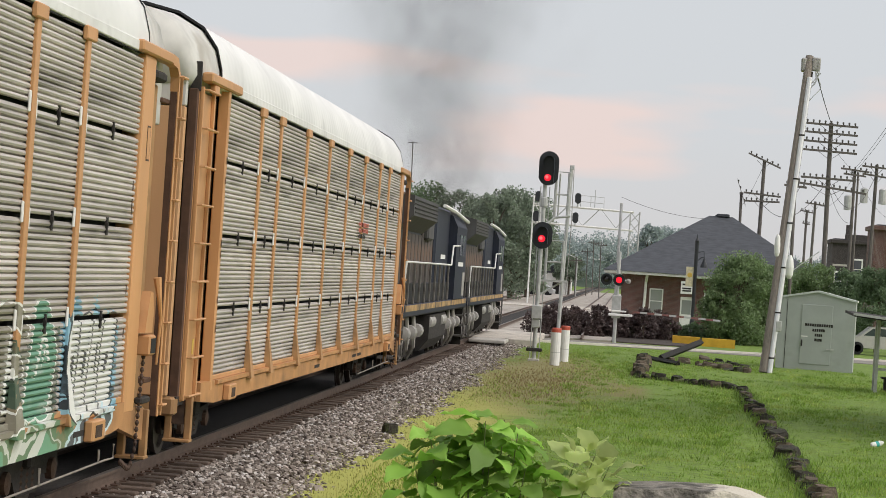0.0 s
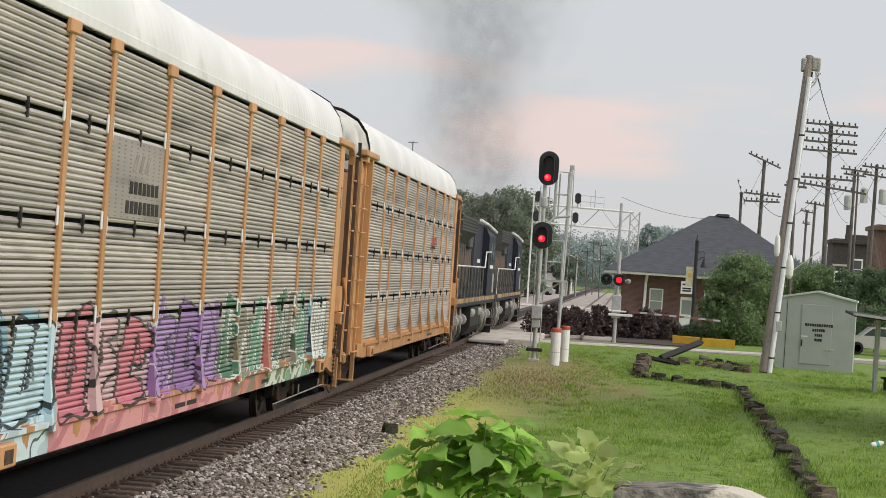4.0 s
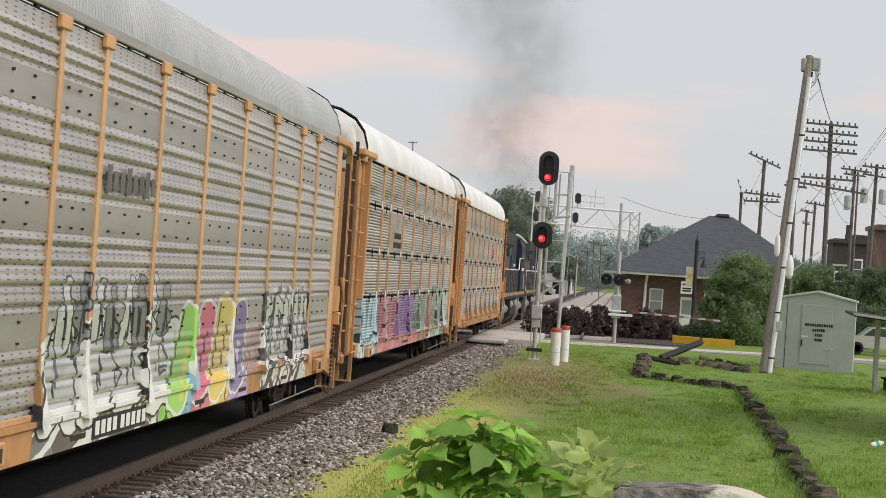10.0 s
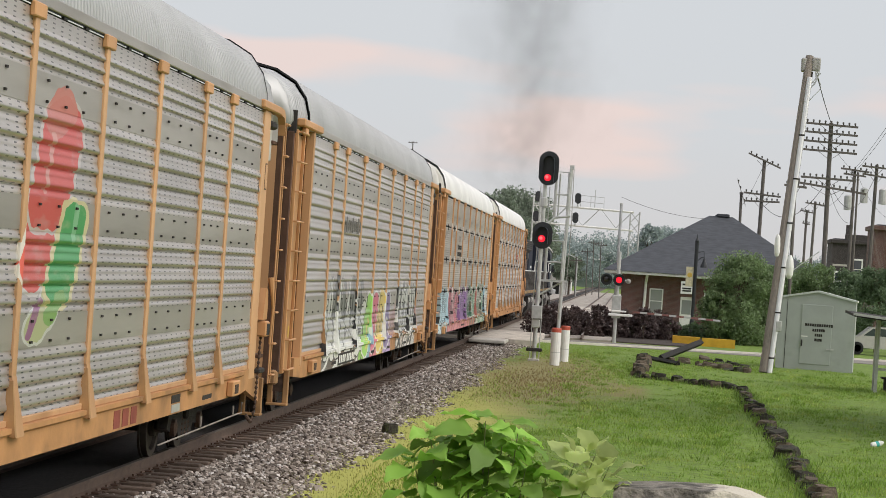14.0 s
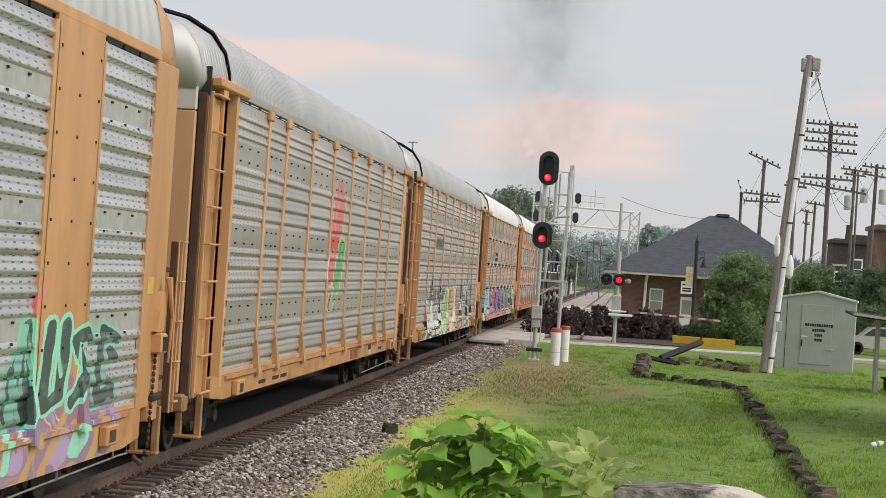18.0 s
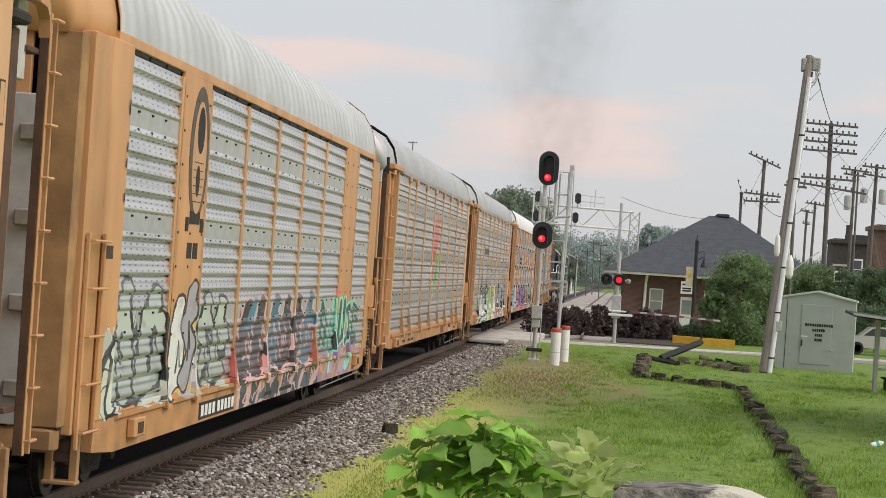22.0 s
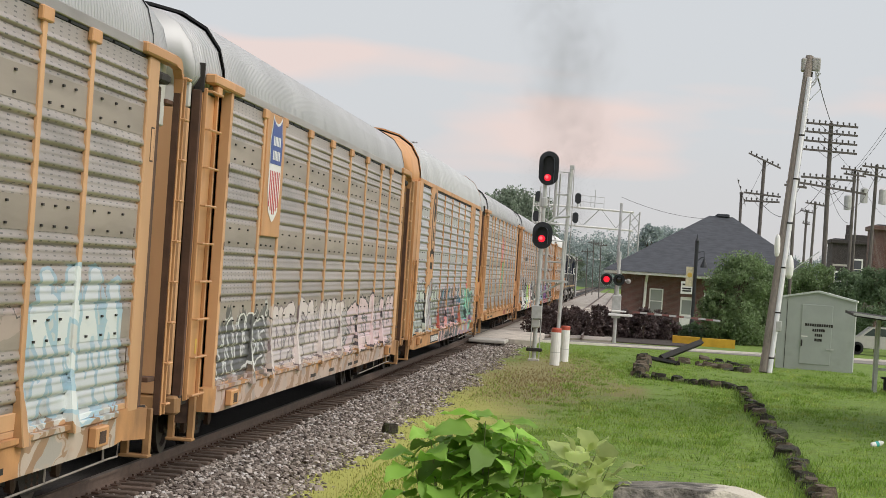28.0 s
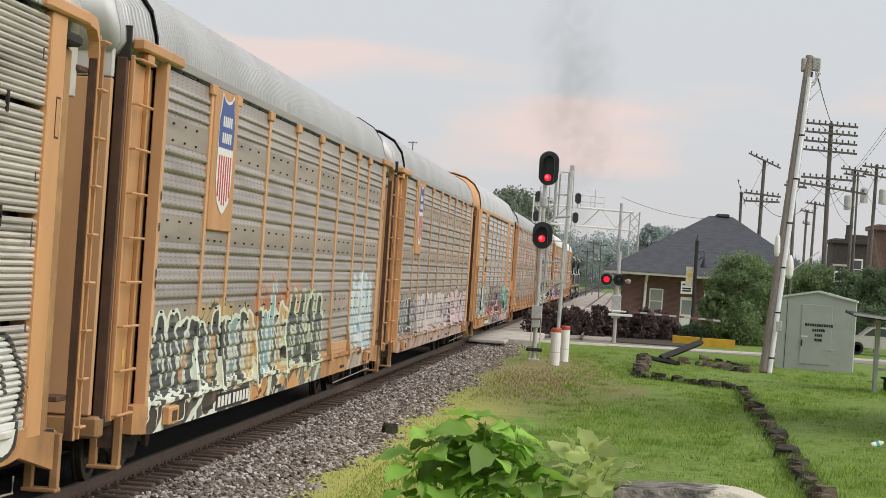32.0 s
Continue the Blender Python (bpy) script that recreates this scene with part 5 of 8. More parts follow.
    for k in (-1, 1):
        part("air_tank", Shape().turn((1.35, k * 2.0, 1.2), [(0.05, -0.85), (0.2, -0.8), (0.2, 0.8), (0.05, 0.85)], 14, "y"), M_LOCOGREY, loco)
    part("horn", Shape().tube([(0, 5.0, 4.75), (0, 5.6, 4.86)], [0.03, 0.1], 8), M_GREY, loco)
    part("rear_coupler", Shape().box(-0.12, 0.12, -11.9, -10.9, 0.68, 0.92, 0.03), M_RUST, loco)
    part("front_coupler", Shape().box(-0.12, 0.12, 11.1, 11.9, 0.68, 0.92, 0.03), M_RUST, loco)
    part("snow_plough", Shape().hexa([(-1.4, 11.2, 0.12), (1.4, 11.2, 0.12), (1.3, 11.5, 0.12), (-1.3, 11.5, 0.12), (-1.4, 11.1, 1.4), (1.4, 11.1, 1.4), (1.3, 11.2, 1.4), (-1.3, 11.2, 1.4)]), M_DARK, loco)
    wheels = once("truck", truck_meshes)[2]
    for y in (-7.0, 7.0):
        truck = part("truck", once("loco_truck", lambda: Shape().box(-0.9, 0.9, -2.7, 2.7, 0.75, 1.4, 0.04).mesh("truck", M_DARK)), None, loco, "grey cast three-axle truck", pose(0, y, 0))
        for s in (-1, 1):
            f = Shape().rings([[(x, q[0], q[1]) for q in ((-2.9, 0.50), (-2.8, 0.92), (-1.1, 1.08), (1.1, 1.08), (2.8, 0.92), (2.9, 0.50), (2.3, 0.36), (1.5, 0.66), (0.5, 0.42), (-0.5, 0.42), (-1.5, 0.66), (-2.3, 0.36))] for x in (s * 1.08 - 0.08, s * 1.08 + 0.08)])
            part("sideframe", once(("lside", s), lambda: f.mesh("sideframe", M_LOCOGREY)), None, truck)
            for k in (-1.9, 0.0, 1.9):
                part("brake_cylinder", once(("lcyl", s), lambda: Shape().turn((s * 1.24, 0.75, 0.98), [(0.05, -0.36), (0.20, -0.32), (0.20, 0.3), (0.06, 0.36)], 12, "y").mesh("brake_cylinder", M_LOCOGREY)), None, truck, at=pose(0, k, 0))
                part("axle_box", once(("labox", s), lambda: Shape().turn((s * 1.16, 0, 0.52), [(0.24, -0.02), (0.24, 0.06), (0.12, 0.10)], 14, "x").mesh("axle_box", M_DARK)), None, truck, at=pose(0, k, 0))
            for k in (-1.0, 0.9):
                part("sand_pipe", once(("lpipe", s), lambda: Shape().tube([(s * 1.3, 0.0, 1.45), (s * 1.34, 0.1, 1.0), (s * 1.30, 0.4, 0.55), (s * 1.1, 0.7, 0.22)], 0.06, 6).mesh("sand_pipe", M_LOCOGREY)), None, truck, at=pose(0, k, 0))
        for k in (-1.9, 0.0, 1.9):
            SPINNING.append((part("wheelset", wheels, None, truck, at=pose(0, k, 0.47)), k))
    return loco


loco_a = locomotive("dark navy diesel locomotive with grey radiator wings and tan sill edge")
loco_b = locomotive("leading dark navy diesel locomotive with white cab roof edge")

# ---------------------------------------------------------------- ground, ballast, track
TRACK = -7.12


def ground_material():
    m = mat("grass_ground", (0.132, 0.205, 0.026), 0.95, 0, 0.38, 5.0, 0.6, 14, dirt=(0.14, 0.20, 0.035), dirt_at=0.60, dirt_scale=0.35)
    n, l = m.node_tree.nodes, m.node_tree.links
    b = n["Principled BSDF"]
    src = b.inputs["Base Color"].links[0].from_socket
    co = n.new("ShaderNodeTexCoord")
    nz = n.new("ShaderNodeTexNoise")
    nz.inputs["Scale"].default_value, nz.inputs["Detail"].default_value = 0.7, 4
    l.new(co.outputs["Object"], nz.inputs["Vector"])

    def spot(at, size, colour, amount, out):
        d = n.new("ShaderNodeVectorMath")
        d.operation = "SUBTRACT"
        d.inputs[1].default_value = (*at, 0)
        l.new(co.outputs["Object"], d.inputs[0])
        s = n.new("ShaderNodeVectorMath")
        s.operation = "MULTIPLY"
        s.inputs[1].default_value = (1 / size[0], 1 / size[1], 0)
        l.new(d.outputs[0], s.inputs[0])
        q = n.new("ShaderNodeVectorMath")
        q.operation = "LENGTH"
        l.new(s.outputs[0], q.inputs[0])
        a = n.new("ShaderNodeMath")
        a.operation = "MULTIPLY_ADD"
        a.inputs[1].default_value = 1.2
        l.new(nz.outputs["Fac"], a.inputs[0])
        l.new(q.outputs["Value"], a.inputs[2])
        r = n.new("ShaderNodeMapRange")
        r.interpolation_type = "SMOOTHSTEP"
        r.inputs["From Min"].default_value, r.inputs["From Max"].default_value = 1.9, 1.1
        r.inputs["To Max"].default_value = amount
        l.new(a.outputs[0], r.inputs[0])
        mx = n.new("ShaderNodeMixRGB")
        mx.inputs[2].default_value = (*colour, 1)
        l.new(r.outputs[0], mx.inputs[0])
        l.new(out, mx.inputs[1])
        return mx.outputs[0]

    out = spot((-3.6, 36), (1.5, 34), (0.37, 0.365, 0.085), 0.9, src)        # yellowed verge along the stones
    out = spot((-2.2, 68), (2.3, 19), (0.235, 0.195, 0.085), 0.85, out)      # dry grass by the signal
    out = spot((0.2, 62), (0.75, 4.5), (0.22, 0.15, 0.07), 0.6, out)        # bare patch
    l.new(out, b.inputs["Base Color"])
    return m


M_GROUND = ground_material()
GZ = -0.27
xs = np.concatenate([np.linspace(-2500, -40, 10), np.linspace(-30, 30, 61), np.linspace(40, 2500, 10)])
ys = np.concatenate([np.linspace(-2500, -20, 8), np.linspace(-10, 180, 96), np.linspace(200, 3500, 12)])
gx, gy = np.meshgrid(xs, ys)
gz = GZ + 0.03 * np.sin(gx * 0.9 + 1.0) * np.sin(gy * 0.23) * (np.abs(gx - 3) < 7) * (gy > 20) * (gy < 100)
gz -= 0.5 * ((gx < -5) & (gx > -10))
cols = len(xs)
idx = np.arange(len(ys) * cols).reshape(len(ys), cols)
quads = np.stack([idx[:-1, :-1], idx[:-1, 1:], idx[1:, 1:], idx[1:, :-1]], -1).reshape(-1, 4)
ground = new("ground", facets("ground", np.stack([gx, gy, gz], -1).reshape(-1, 3), quads, M_GROUND))
tagged(ground, "mown green lawn, yellowed beside the stones", "grass", kind="structure")

M_STONE = mat("ballast_bed", (0.09, 0.076, 0.066), 0.95, 0, 0.5, 16.0, 1.0, 14)
M_PEBBLE = bpy.data.materials.new("ballast_stone")
M_PEBBLE.use_nodes = True
pn, pl = M_PEBBLE.node_tree.nodes, M_PEBBLE.node_tree.links
pg = pn.new("ShaderNodeNewGeometry")
pr = pn.new("ShaderNodeValToRGB")
pr.color_ramp.elements[0].color = (0.06, 0.045, 0.036, 1)
pr.color_ramp.elements[1].color = (0.60, 0.57, 0.55, 1)
e = pr.color_ramp.elements.new(0.55)
e.color = (0.215, 0.178, 0.150, 1)
e = pr.color_ramp.elements.new(0.85)
e.color = (0.42, 0.368, 0.325, 1)
pl.new(pg.outputs["Random Per Island"], pr.inputs[0])
pl.new(pr.outputs[0], pn["Principled BSDF"].inputs["Base Color"])
pn["Principled BSDF"].inputs["Roughness"].default_value = 0.9

bed = Shape().solid([(TRACK - 3.4, -0.5), (TRACK + 3.4, -0.5), (TRACK + 3.1, GZ - 0.12), (TRACK + 1.75, -0.26), (TRACK - 1.55, -0.26), (TRACK - 3.1, GZ - 0.03)], -60, 900)
ballast = tagged(part("ballast", bed, M_STONE), "grey crushed stone ballast shoulder", "ballast", kind="structure")


def scatter_stones(count, seed, y0, y1, size):
    rng = np.random.default_rng(seed)
    base = np.array([(1, 0, -0.2), (-0.5, 0.87, -0.2), (-0.5, -0.87, -0.2), (0.35, 0.5, 0.8), (-0.6, 0.1, 0.75), (0.4, -0.55, 0.7)], float)
    tri = np.array([(0, 1, 3), (1, 4, 3), (1, 2, 4), (2, 5, 4), (2, 0, 5), (0, 3, 5), (3, 4, 5)])
    u = rng.random(count)
    y = y0 + (y1 - y0) * u ** 1.5
    edge = 3.0 + 0.22 * np.sin(y * 0.55) + 0.14 * np.sin(y * 1.9 + 1) + 0.35 * rng.random(count) ** 3
    x = TRACK + 0.85 + (edge - 0.85) * rng.random(count)
    off = x - TRACK
    z = np.where(off < 1.42, -0.245, -0.235 - (off - 1.42) * 0.03)
    on_tie = (np.abs((y - 14 + 0.25) % 0.5 - 0.25) < 0.13) & (off < 1.2)
    x = np.where(on_tie & (rng.random(count) > 0.12), x + 1.25 * rng.random(count) + 0.35, x)
    s = size * rng.lognormal(0, 0.3, count)
    ang = rng.random(count) * 6.283
    v = base[None] * rng.uniform(0.65, 1.3, (count, 6, 3)) * s[:, None, None]
    v[:, :, 2] *= 0.8
    c, sn = np.cos(ang)[:, None], np.sin(ang)[:, None]
    vx, vy = v[:, :, 0] * c - v[:, :, 1] * sn, v[:, :, 0] * sn + v[:, :, 1] * c
    p = np.stack([vx + x[:, None], vy + y[:, None], v[:, :, 2] + z[:, None] + s[:, None] * 0.25], -1)
    return p.reshape(-1, 3), (tri[None] + 6 * np.arange(count)[:, None, None]).reshape(-1, 3)


tagged(new("ballast_stones", facets("ballast_stones", *scatter_stones(52000, 5, 18, 100, 0.034), M_PEBBLE)), "loose grey and tan ballast stones", "stones", kind="stuff")

rail_profile = [(-0.07, -0.17), (0.07, -0.17), (0.07, -0.155), (0.012, -0.13), (0.012, -0.045), (0.037, -0.035), (0.037, -0.006), (-0.037, -0.006), (-0.037, -0.035), (-0.012, -0.045), (-0.012, -0.13), (-0.07, -0.155)]


def lay_track(x, y0, y1, label, tie_step=0.0):
    t = thing("track", label, "railway track", kind="structure")
    for s in (-1, 1):
        r = part("rail", Shape().solid([(a + x + s * 0.755, b) for a, b in rail_profile], y0, y1), M_RAIL, t)
        part("rail_head", Shape().box(x + s * 0.755 - 0.033, x + s * 0.755 + 0.033, y0, y1, -0.006, 0.0), M_RAILTOP, r)
    return t


# unseen bank added to stop far-side light from coming under the cars
tagged(part("far_bank", Shape().solid([(TRACK - 4.0, -0.5), (TRACK - 4.6, 0.9), (TRACK - 7.5, 1.1), (TRACK - 9.0, -0.5)], -60, 88), mat("dark_blocker_earth", (0.03, 0.03, 0.018), 0.95, 0, 0.5, 2.0, 0.8, 10)), "unseen dark bank added beyond the rails to block light under the cars", "bank", kind="structure")
# near-black strip: the train's shade is put into the oily stone colour
tagged(part("oily_bed", Shape().box(TRACK - 0.70, TRACK + 0.68, -60, 900, -0.30, -0.155), mat("shaded_oily_ballast", (0.018, 0.015, 0.013), 0.9, 0, 0.5, 14.0, 1.0, 12)), "dark oily bed between the rails, under-train shade put into its colour", "ballast", kind="structure")
main_track = lay_track(TRACK, -60, 900, "rusty steel rails on weathered wooden ties")

# ---------------------------------------------------------------- crossing, road, kerb
M_ASPHALT = mat("worn_asphalt", (0.22, 0.20, 0.18), 0.95, 0, 0.2, 3.0, 0.5, 40)
M_CROSSING = mat("dusty_crossing", (0.52, 0.47, 0.41), 0.95, 0, 0.2, 2.0, 0.3, 30, dirt=(0.19, 0.17, 0.15))
M_DIRT = mat("grey_yard_ground", (0.36, 0.32, 0.28), 0.95, 0, 0.35, 0.6, 0.6, 10, dirt=(0.17, 0.15, 0.13))
tagged(part("crossing_road", Shape().box(-40, -3.7, 93.5, 106, GZ - 0.2, -0.015, 0.03), M_CROSSING), "pale dusty road surface across the rails", "road", kind="structure")
tagged(part("street", Shape().box(-3.7, 60, 100.8, 106, GZ - 0.2, GZ + 0.02), M_ASPHALT), "worn grey side street", "road", kind="structure")
M_KERB = mat("pale_kerb_concrete", (0.64, 0.60, 0.53), 0.9, 0, 0.10, 3.0, 0.2, 40)
kerb = Shape().hexa([(-3.9, 99.6, GZ - 0.1), (30, 112.2, GZ - 0.1), (30, 112.5, GZ - 0.1), (-3.9, 99.9, GZ - 0.1), (-3.9, 99.6, GZ + 0.10), (30, 112.2, GZ + 0.10), (30, 112.5, GZ + 0.10), (-3.9, 99.9, GZ + 0.10)])
tagged(part("kerb", kerb, M_KERB), "pale concrete kerb beside the lawn", "kerb", kind="structure")
tagged(part("yard", Shape().box(-60, -0.5, 106.3, 420, GZ - 0.2, -0.17), M_DIRT), "grey gravel yard between far tracks", "ground", kind="structure")
tagged(part("far_road", Shape().box(-60, 20, 195, 206, GZ - 0.2, -0.10), M_CROSSING), "pale road crossing the far tracks", "road", kind="structure")
tagged(part("planting_bed", Shape().box(-3.7, 3.4, 107.5, 124, GZ - 0.2, GZ + 0.06, 0.03), mat("dark_mulch", (0.05, 0.038, 0.032), 0.95, 0, 0.4, 3.0, 0.8, 12)), "dark mulch bed before the depot", "planting bed", kind="structure")
for xx in (-12.6, -2.7):
    lay_track(xx, 106, 500, "rusty rails of a neighbouring track")
edge_slabs = thing("crossing_slabs", "grey concrete slabs laid at the edge of the crossing", "concrete slab")
for k in range(2):
    part("slab", Shape().box(-0.75, 0.75, 0, 1.3, -0.14, 0.0, 0.03), M_CONC, edge_slabs, at=pose(-5.45, 89.2 + 1.5 * k, 0.02))

# ---------------------------------------------------------------- signal, bollards, masts
M_SIGNAL = mat("black_signal_paint", (0.018, 0.02, 0.024), 0.5, 0, 0.2, 6.0)
M_LENS = glow("red_signal_lens", (0.80, 0.015, 0.035), 1.15)
M_LENSDIM = glass("dark_signal_lens", (0.03, 0.02, 0.02))
M_LENSHOT = glow("red_signal_core", (1.0, 0.16, 0.16), 1.1)
M_HOOD = mat("dark_blue_hood", (0.03, 0.038, 0.05), 0.5, 0, 0.15, 5.0)


def oval(cx, cz, w, hh, y0, y1, n=12):
    """A racetrack-shaped plate in the xz plane."""
    ring = []
    for j in range(2 * n):
        a = math.pi * j / n
        ring.append((cx + w / 2 * math.cos(a), cz + (hh - w) / 2 * (1 if math.sin(a) >= 0 else -1) + w / 2 * math.sin(a)))
    return [[(x, y, z) for x, z in ring] for y in (y1, y0)]


def signal_head(parent, x, y, z, tall, lens_z):
    head = part("signal_head", Shape().rings(oval(0, 0, 0.70, tall, -0.05, 0.0, 12)), M_SIGNAL, parent, "black oval signal backing with a lit red lens", pose(x, y, z))
    part("backing_rim", Shape().rings(oval(0, 0, 0.71, tall + 0.01, -0.03, -0.01, 12)), M_DARK, head)
    part("lamp_box", Shape().box(-0.2, 0.2, 0.0, 0.35, -tall * 0.4, tall * 0.4, 0.03), M_SIGNAL, head)
    rows = []
    for yy, q in ((-0.05, 0.20), (-0.30, 0.19)):
        ring = [(q, yy, lens_z - 0.16)]
        ring += [(q * math.cos(a), yy, tall * 0.5 - 0.36 + q * math.sin(a)) for a in (math.radians(180 * j / 12) for j in range(13))]
        ring.append((-q, yy, lens_z - 0.16))
        rows.append(ring)
    part("hood", Shape().rings(rows, caps=False, closed=False), M_HOOD, head, "long dark sun hood")
    part("lens", Shape().turn((-0.02, 0, lens_z), [(0.125, -0.06), (0.115, -0.075), (0.06, -0.09)], 16, "y"), M_LENS, head, "glowing red lens")
    part("lens_core", Shape().turn((-0.05, 0, lens_z + 0.02), [(0.06, -0.09), (0.05, -0.10), (0.01, -0.105)], 12, "y"), M_LENSHOT, head, "bright middle of the red lens")
    return head


signal = thing("railway_signal", "two-headed railway signal showing red on a grey mast", "signal", at=pose(-3.05, 77.79, GZ))
part("mast", Shape().tube([(0, 0, 0.1), (0, 0, 6.6)], 0.075, 12), M_GREY, signal)
part("base", Shape().box(-0.2, 0.2, -0.2, 0.2, -0.02, 0.10, 0.02), M_CONC, signal)
part("relay_box", Shape().box(-0.17, 0.19, -0.30, -0.08, 1.52, 1.98, 0.02), M_GREY, signal)
part("lower_box", Shape().box(-0.14, 0.14, -0.24, -0.08, 1.20, 1.50, 0.02), M_GREY, signal)
part("collar", Shape().box(-0.28, 0.28, -0.12, 0.12, 0.36, 0.48, 0.02), M_DARK, signal)
part("collar", Shape().turn((0, 0, 4.55), [(0.11, 0), (0.13, 0.05), (0.13, 0.3), (0.10, 0.35)], 12), M_GREY, signal)
part("collar", Shape().turn((0, 0, 5.45), [(0.11, 0), (0.13, 0.05), (0.13, 0.32), (0.10, 0.36)], 12), M_GREY, signal)
signal_head(signal, 0.10, -0.12, 6.83, 1.20, -0.33)
signal_head(signal, 0.03, -0.12, 4.46, 0.94, -0.12)
plat = Shape().box(0.05, 1.0, 0.1, 0.6, 2.84, 2.92).tube([(0.20, 0.3, 2.9), (0.20, 0.3, 4.3), (0.78, 0.3, 4.3), (0.78, 0.3, 2.9)], 0.045, 6).tube([(0.20, 0.3, 3.55), (0.78, 0.3, 3.55)], 0.035, 6).tube([(0.02, 0.2, 2.35), (0.8, 0.3, 2.86)], 0.035, 6)
part("platform", plat, M_GREY, signal, "grey steel maintenance platform")
cage = Shape().tube([(0.05, 0.2, 4.75), (0.40, 0.3, 5.12), (0.95, 0.3, 5.2)], 0.05, 6).tube([(0.38, 0.3, 5.15), (0.38, 0.3, 6.75), (0.84, 0.3, 6.75), (0.84, 0.3, 5.2)], 0.055, 6).tube([(0.38, 0.3, 5.95), (0.84, 0.3, 5.95)], 0.035, 6).tube([(0.50, 0.55, 5.15), (0.50, 0.55, 6.7)], 0.03, 6)
part("upper_cage", cage, M_GREY, signal, "grey steel ladder cage by the upper head")
lad = Shape()
for x in (-0.16, 0.16):
    lad.tube([(x, 0.45, 0.1), (x, 0.45, 6.2)], 0.018, 6)
part("mast_ladder", lad, M_GREY, signal)

for gx_, gy_, hh in ((-2.23, 75.23, 1.27), (-2.03, 79.15, 1.27)):
    bol = thing("bollard", "white round bollard with a red-orange cap band", "bollard", "bollards beside the signal", pose(gx_, gy_, GZ))
    part("post", Shape().turn((0, 0, 0), [(0.17, -0.05), (0.17, hh - 0.12), (0.165, hh - 0.10)], 16), M_WHITE, bol, smooth=False)
    part("band", Shape().turn((0, 0, 0), [(0.172, hh - 0.12), (0.172, hh - 0.01), (0.15, hh + 0.03)], 16), M_RED, bol)
    part("joint_line", Shape().turn((0, 0, 0), [(0.173, hh * 0.36), (0.173, hh * 0.375)], 16), M_GREY, bol)

mast = thing("slim_mast", "slim weathered grey metal mast", "mast", at=pose(-2.97, 102.26, GZ))
part("pole", Shape().tube([(0, 0, 0), (0.14, 0, 8.15)], 0.085, 10), M_GREY, mast)
part("halyard", Shape().tube([(0.24, -0.05, 2.2), (0.30, -0.05, 5.2), (0.26, -0.05, 8.05)], 0.02, 5), M_LOCOGREY, mast)
part("cap", Shape().box(0.07, 0.27, -0.08, 0.08, 8.0, 8.2, 0.01), M_GREY, mast)
mast2 = thing("slim_mast", "slim grey steel mast near the depot", "mast", at=pose(-0.63, 152.74, GZ))
part("pole", Shape().tube([(0, 0, 0), (0.0, 0, 8.3)], 0.10, 10), M_GREY, mast2)

# crossing flashers and gate
flasher = thing("crossing_signal", "white crossing signal with two red flashing lamps and a lowered gate", "crossing signal", at=pose(-0.37, 106.5, GZ))
part("mast", Shape().tube([(0, 0, 0), (0, 0, 4.4)], 0.09, 10), M_GREY, flasher)
part("mechanism", Shape().box(-0.22, 0.22, -0.2, 0.25, 1.2, 2.3, 0.03), M_GREY, flasher)
part("crossarm", Shape().tube([(-0.6, -0.12, 3.08), (0.55, -0.12, 3.02)], 0.04, 8), M_GREY, flasher)
FLASH = []
M_GATERED = mat("faded_gate_red", (0.20, 0.085, 0.075), 0.6, 0, 0.2)
for s in (-1, 1):
    fx = -0.25 + s * 0.30
    disc = part("lamp_disc", Shape().turn((fx, -0.2, 3.04), [(0.28, -0.02), (0.28, 0.0), (0.24, 0.02)], 20, "y"), M_SIGNAL, flasher, "black round lamp backing")
    hood = Shape().rings([[(fx + 0.2 * math.cos(a), yy, 3.04 + 0.2 * math.sin(a)) for a in (math.radians(-20 + 220 * j / 12) for j in range(13))] for yy in (-0.22, -0.55)], caps=False, closed=False)
    part("lamp_hood", hood, M_SIGNAL, disc)
    part("lens", Shape().turn((fx, -0.225, 3.04), [(0.15, 0.0), (0.14, -0.02), (0.05, -0.03)], 18, "y"), M_LENSDIM, disc, "dark red lens")
    FLASH.append((s, part("flash", Shape().turn((fx, -0.235, 3.04), [(0.15, 0.02), (0.145, -0.025), (0.05, -0.04)], 18, "y"), M_LENS, flasher, "red flashing lamp")))
part("bell", Shape().turn((0.5, -0.12, 3.0), [(0.04, -0.1), (0.13, -0.05), (0.11, 0.08), (0.04, 0.1)], 12, "y"), M_LOCOGREY, flasher)
part("counterweight", Shape().box(-0.35, 0.8, -0.35, -0.2, 1.30, 1.42, 0.02).box(-0.2, 0.5, -0.35, -0.2, 1.50, 1.58, 0.02), M_WHITE, flasher)
for k in range(12):
    part("gate_band", once(("gate", k % 2), lambda: Shape().box(0, 0.35, -0.02, 0.02, -0.045, 0.045).mesh("gate_band", M_GREY if k % 2 else M_GATERED)), None, flasher, "", pose(0.8 + k * 0.35, -0.28, 1.55 - 0.012 * k, 0, 1.5, 0))

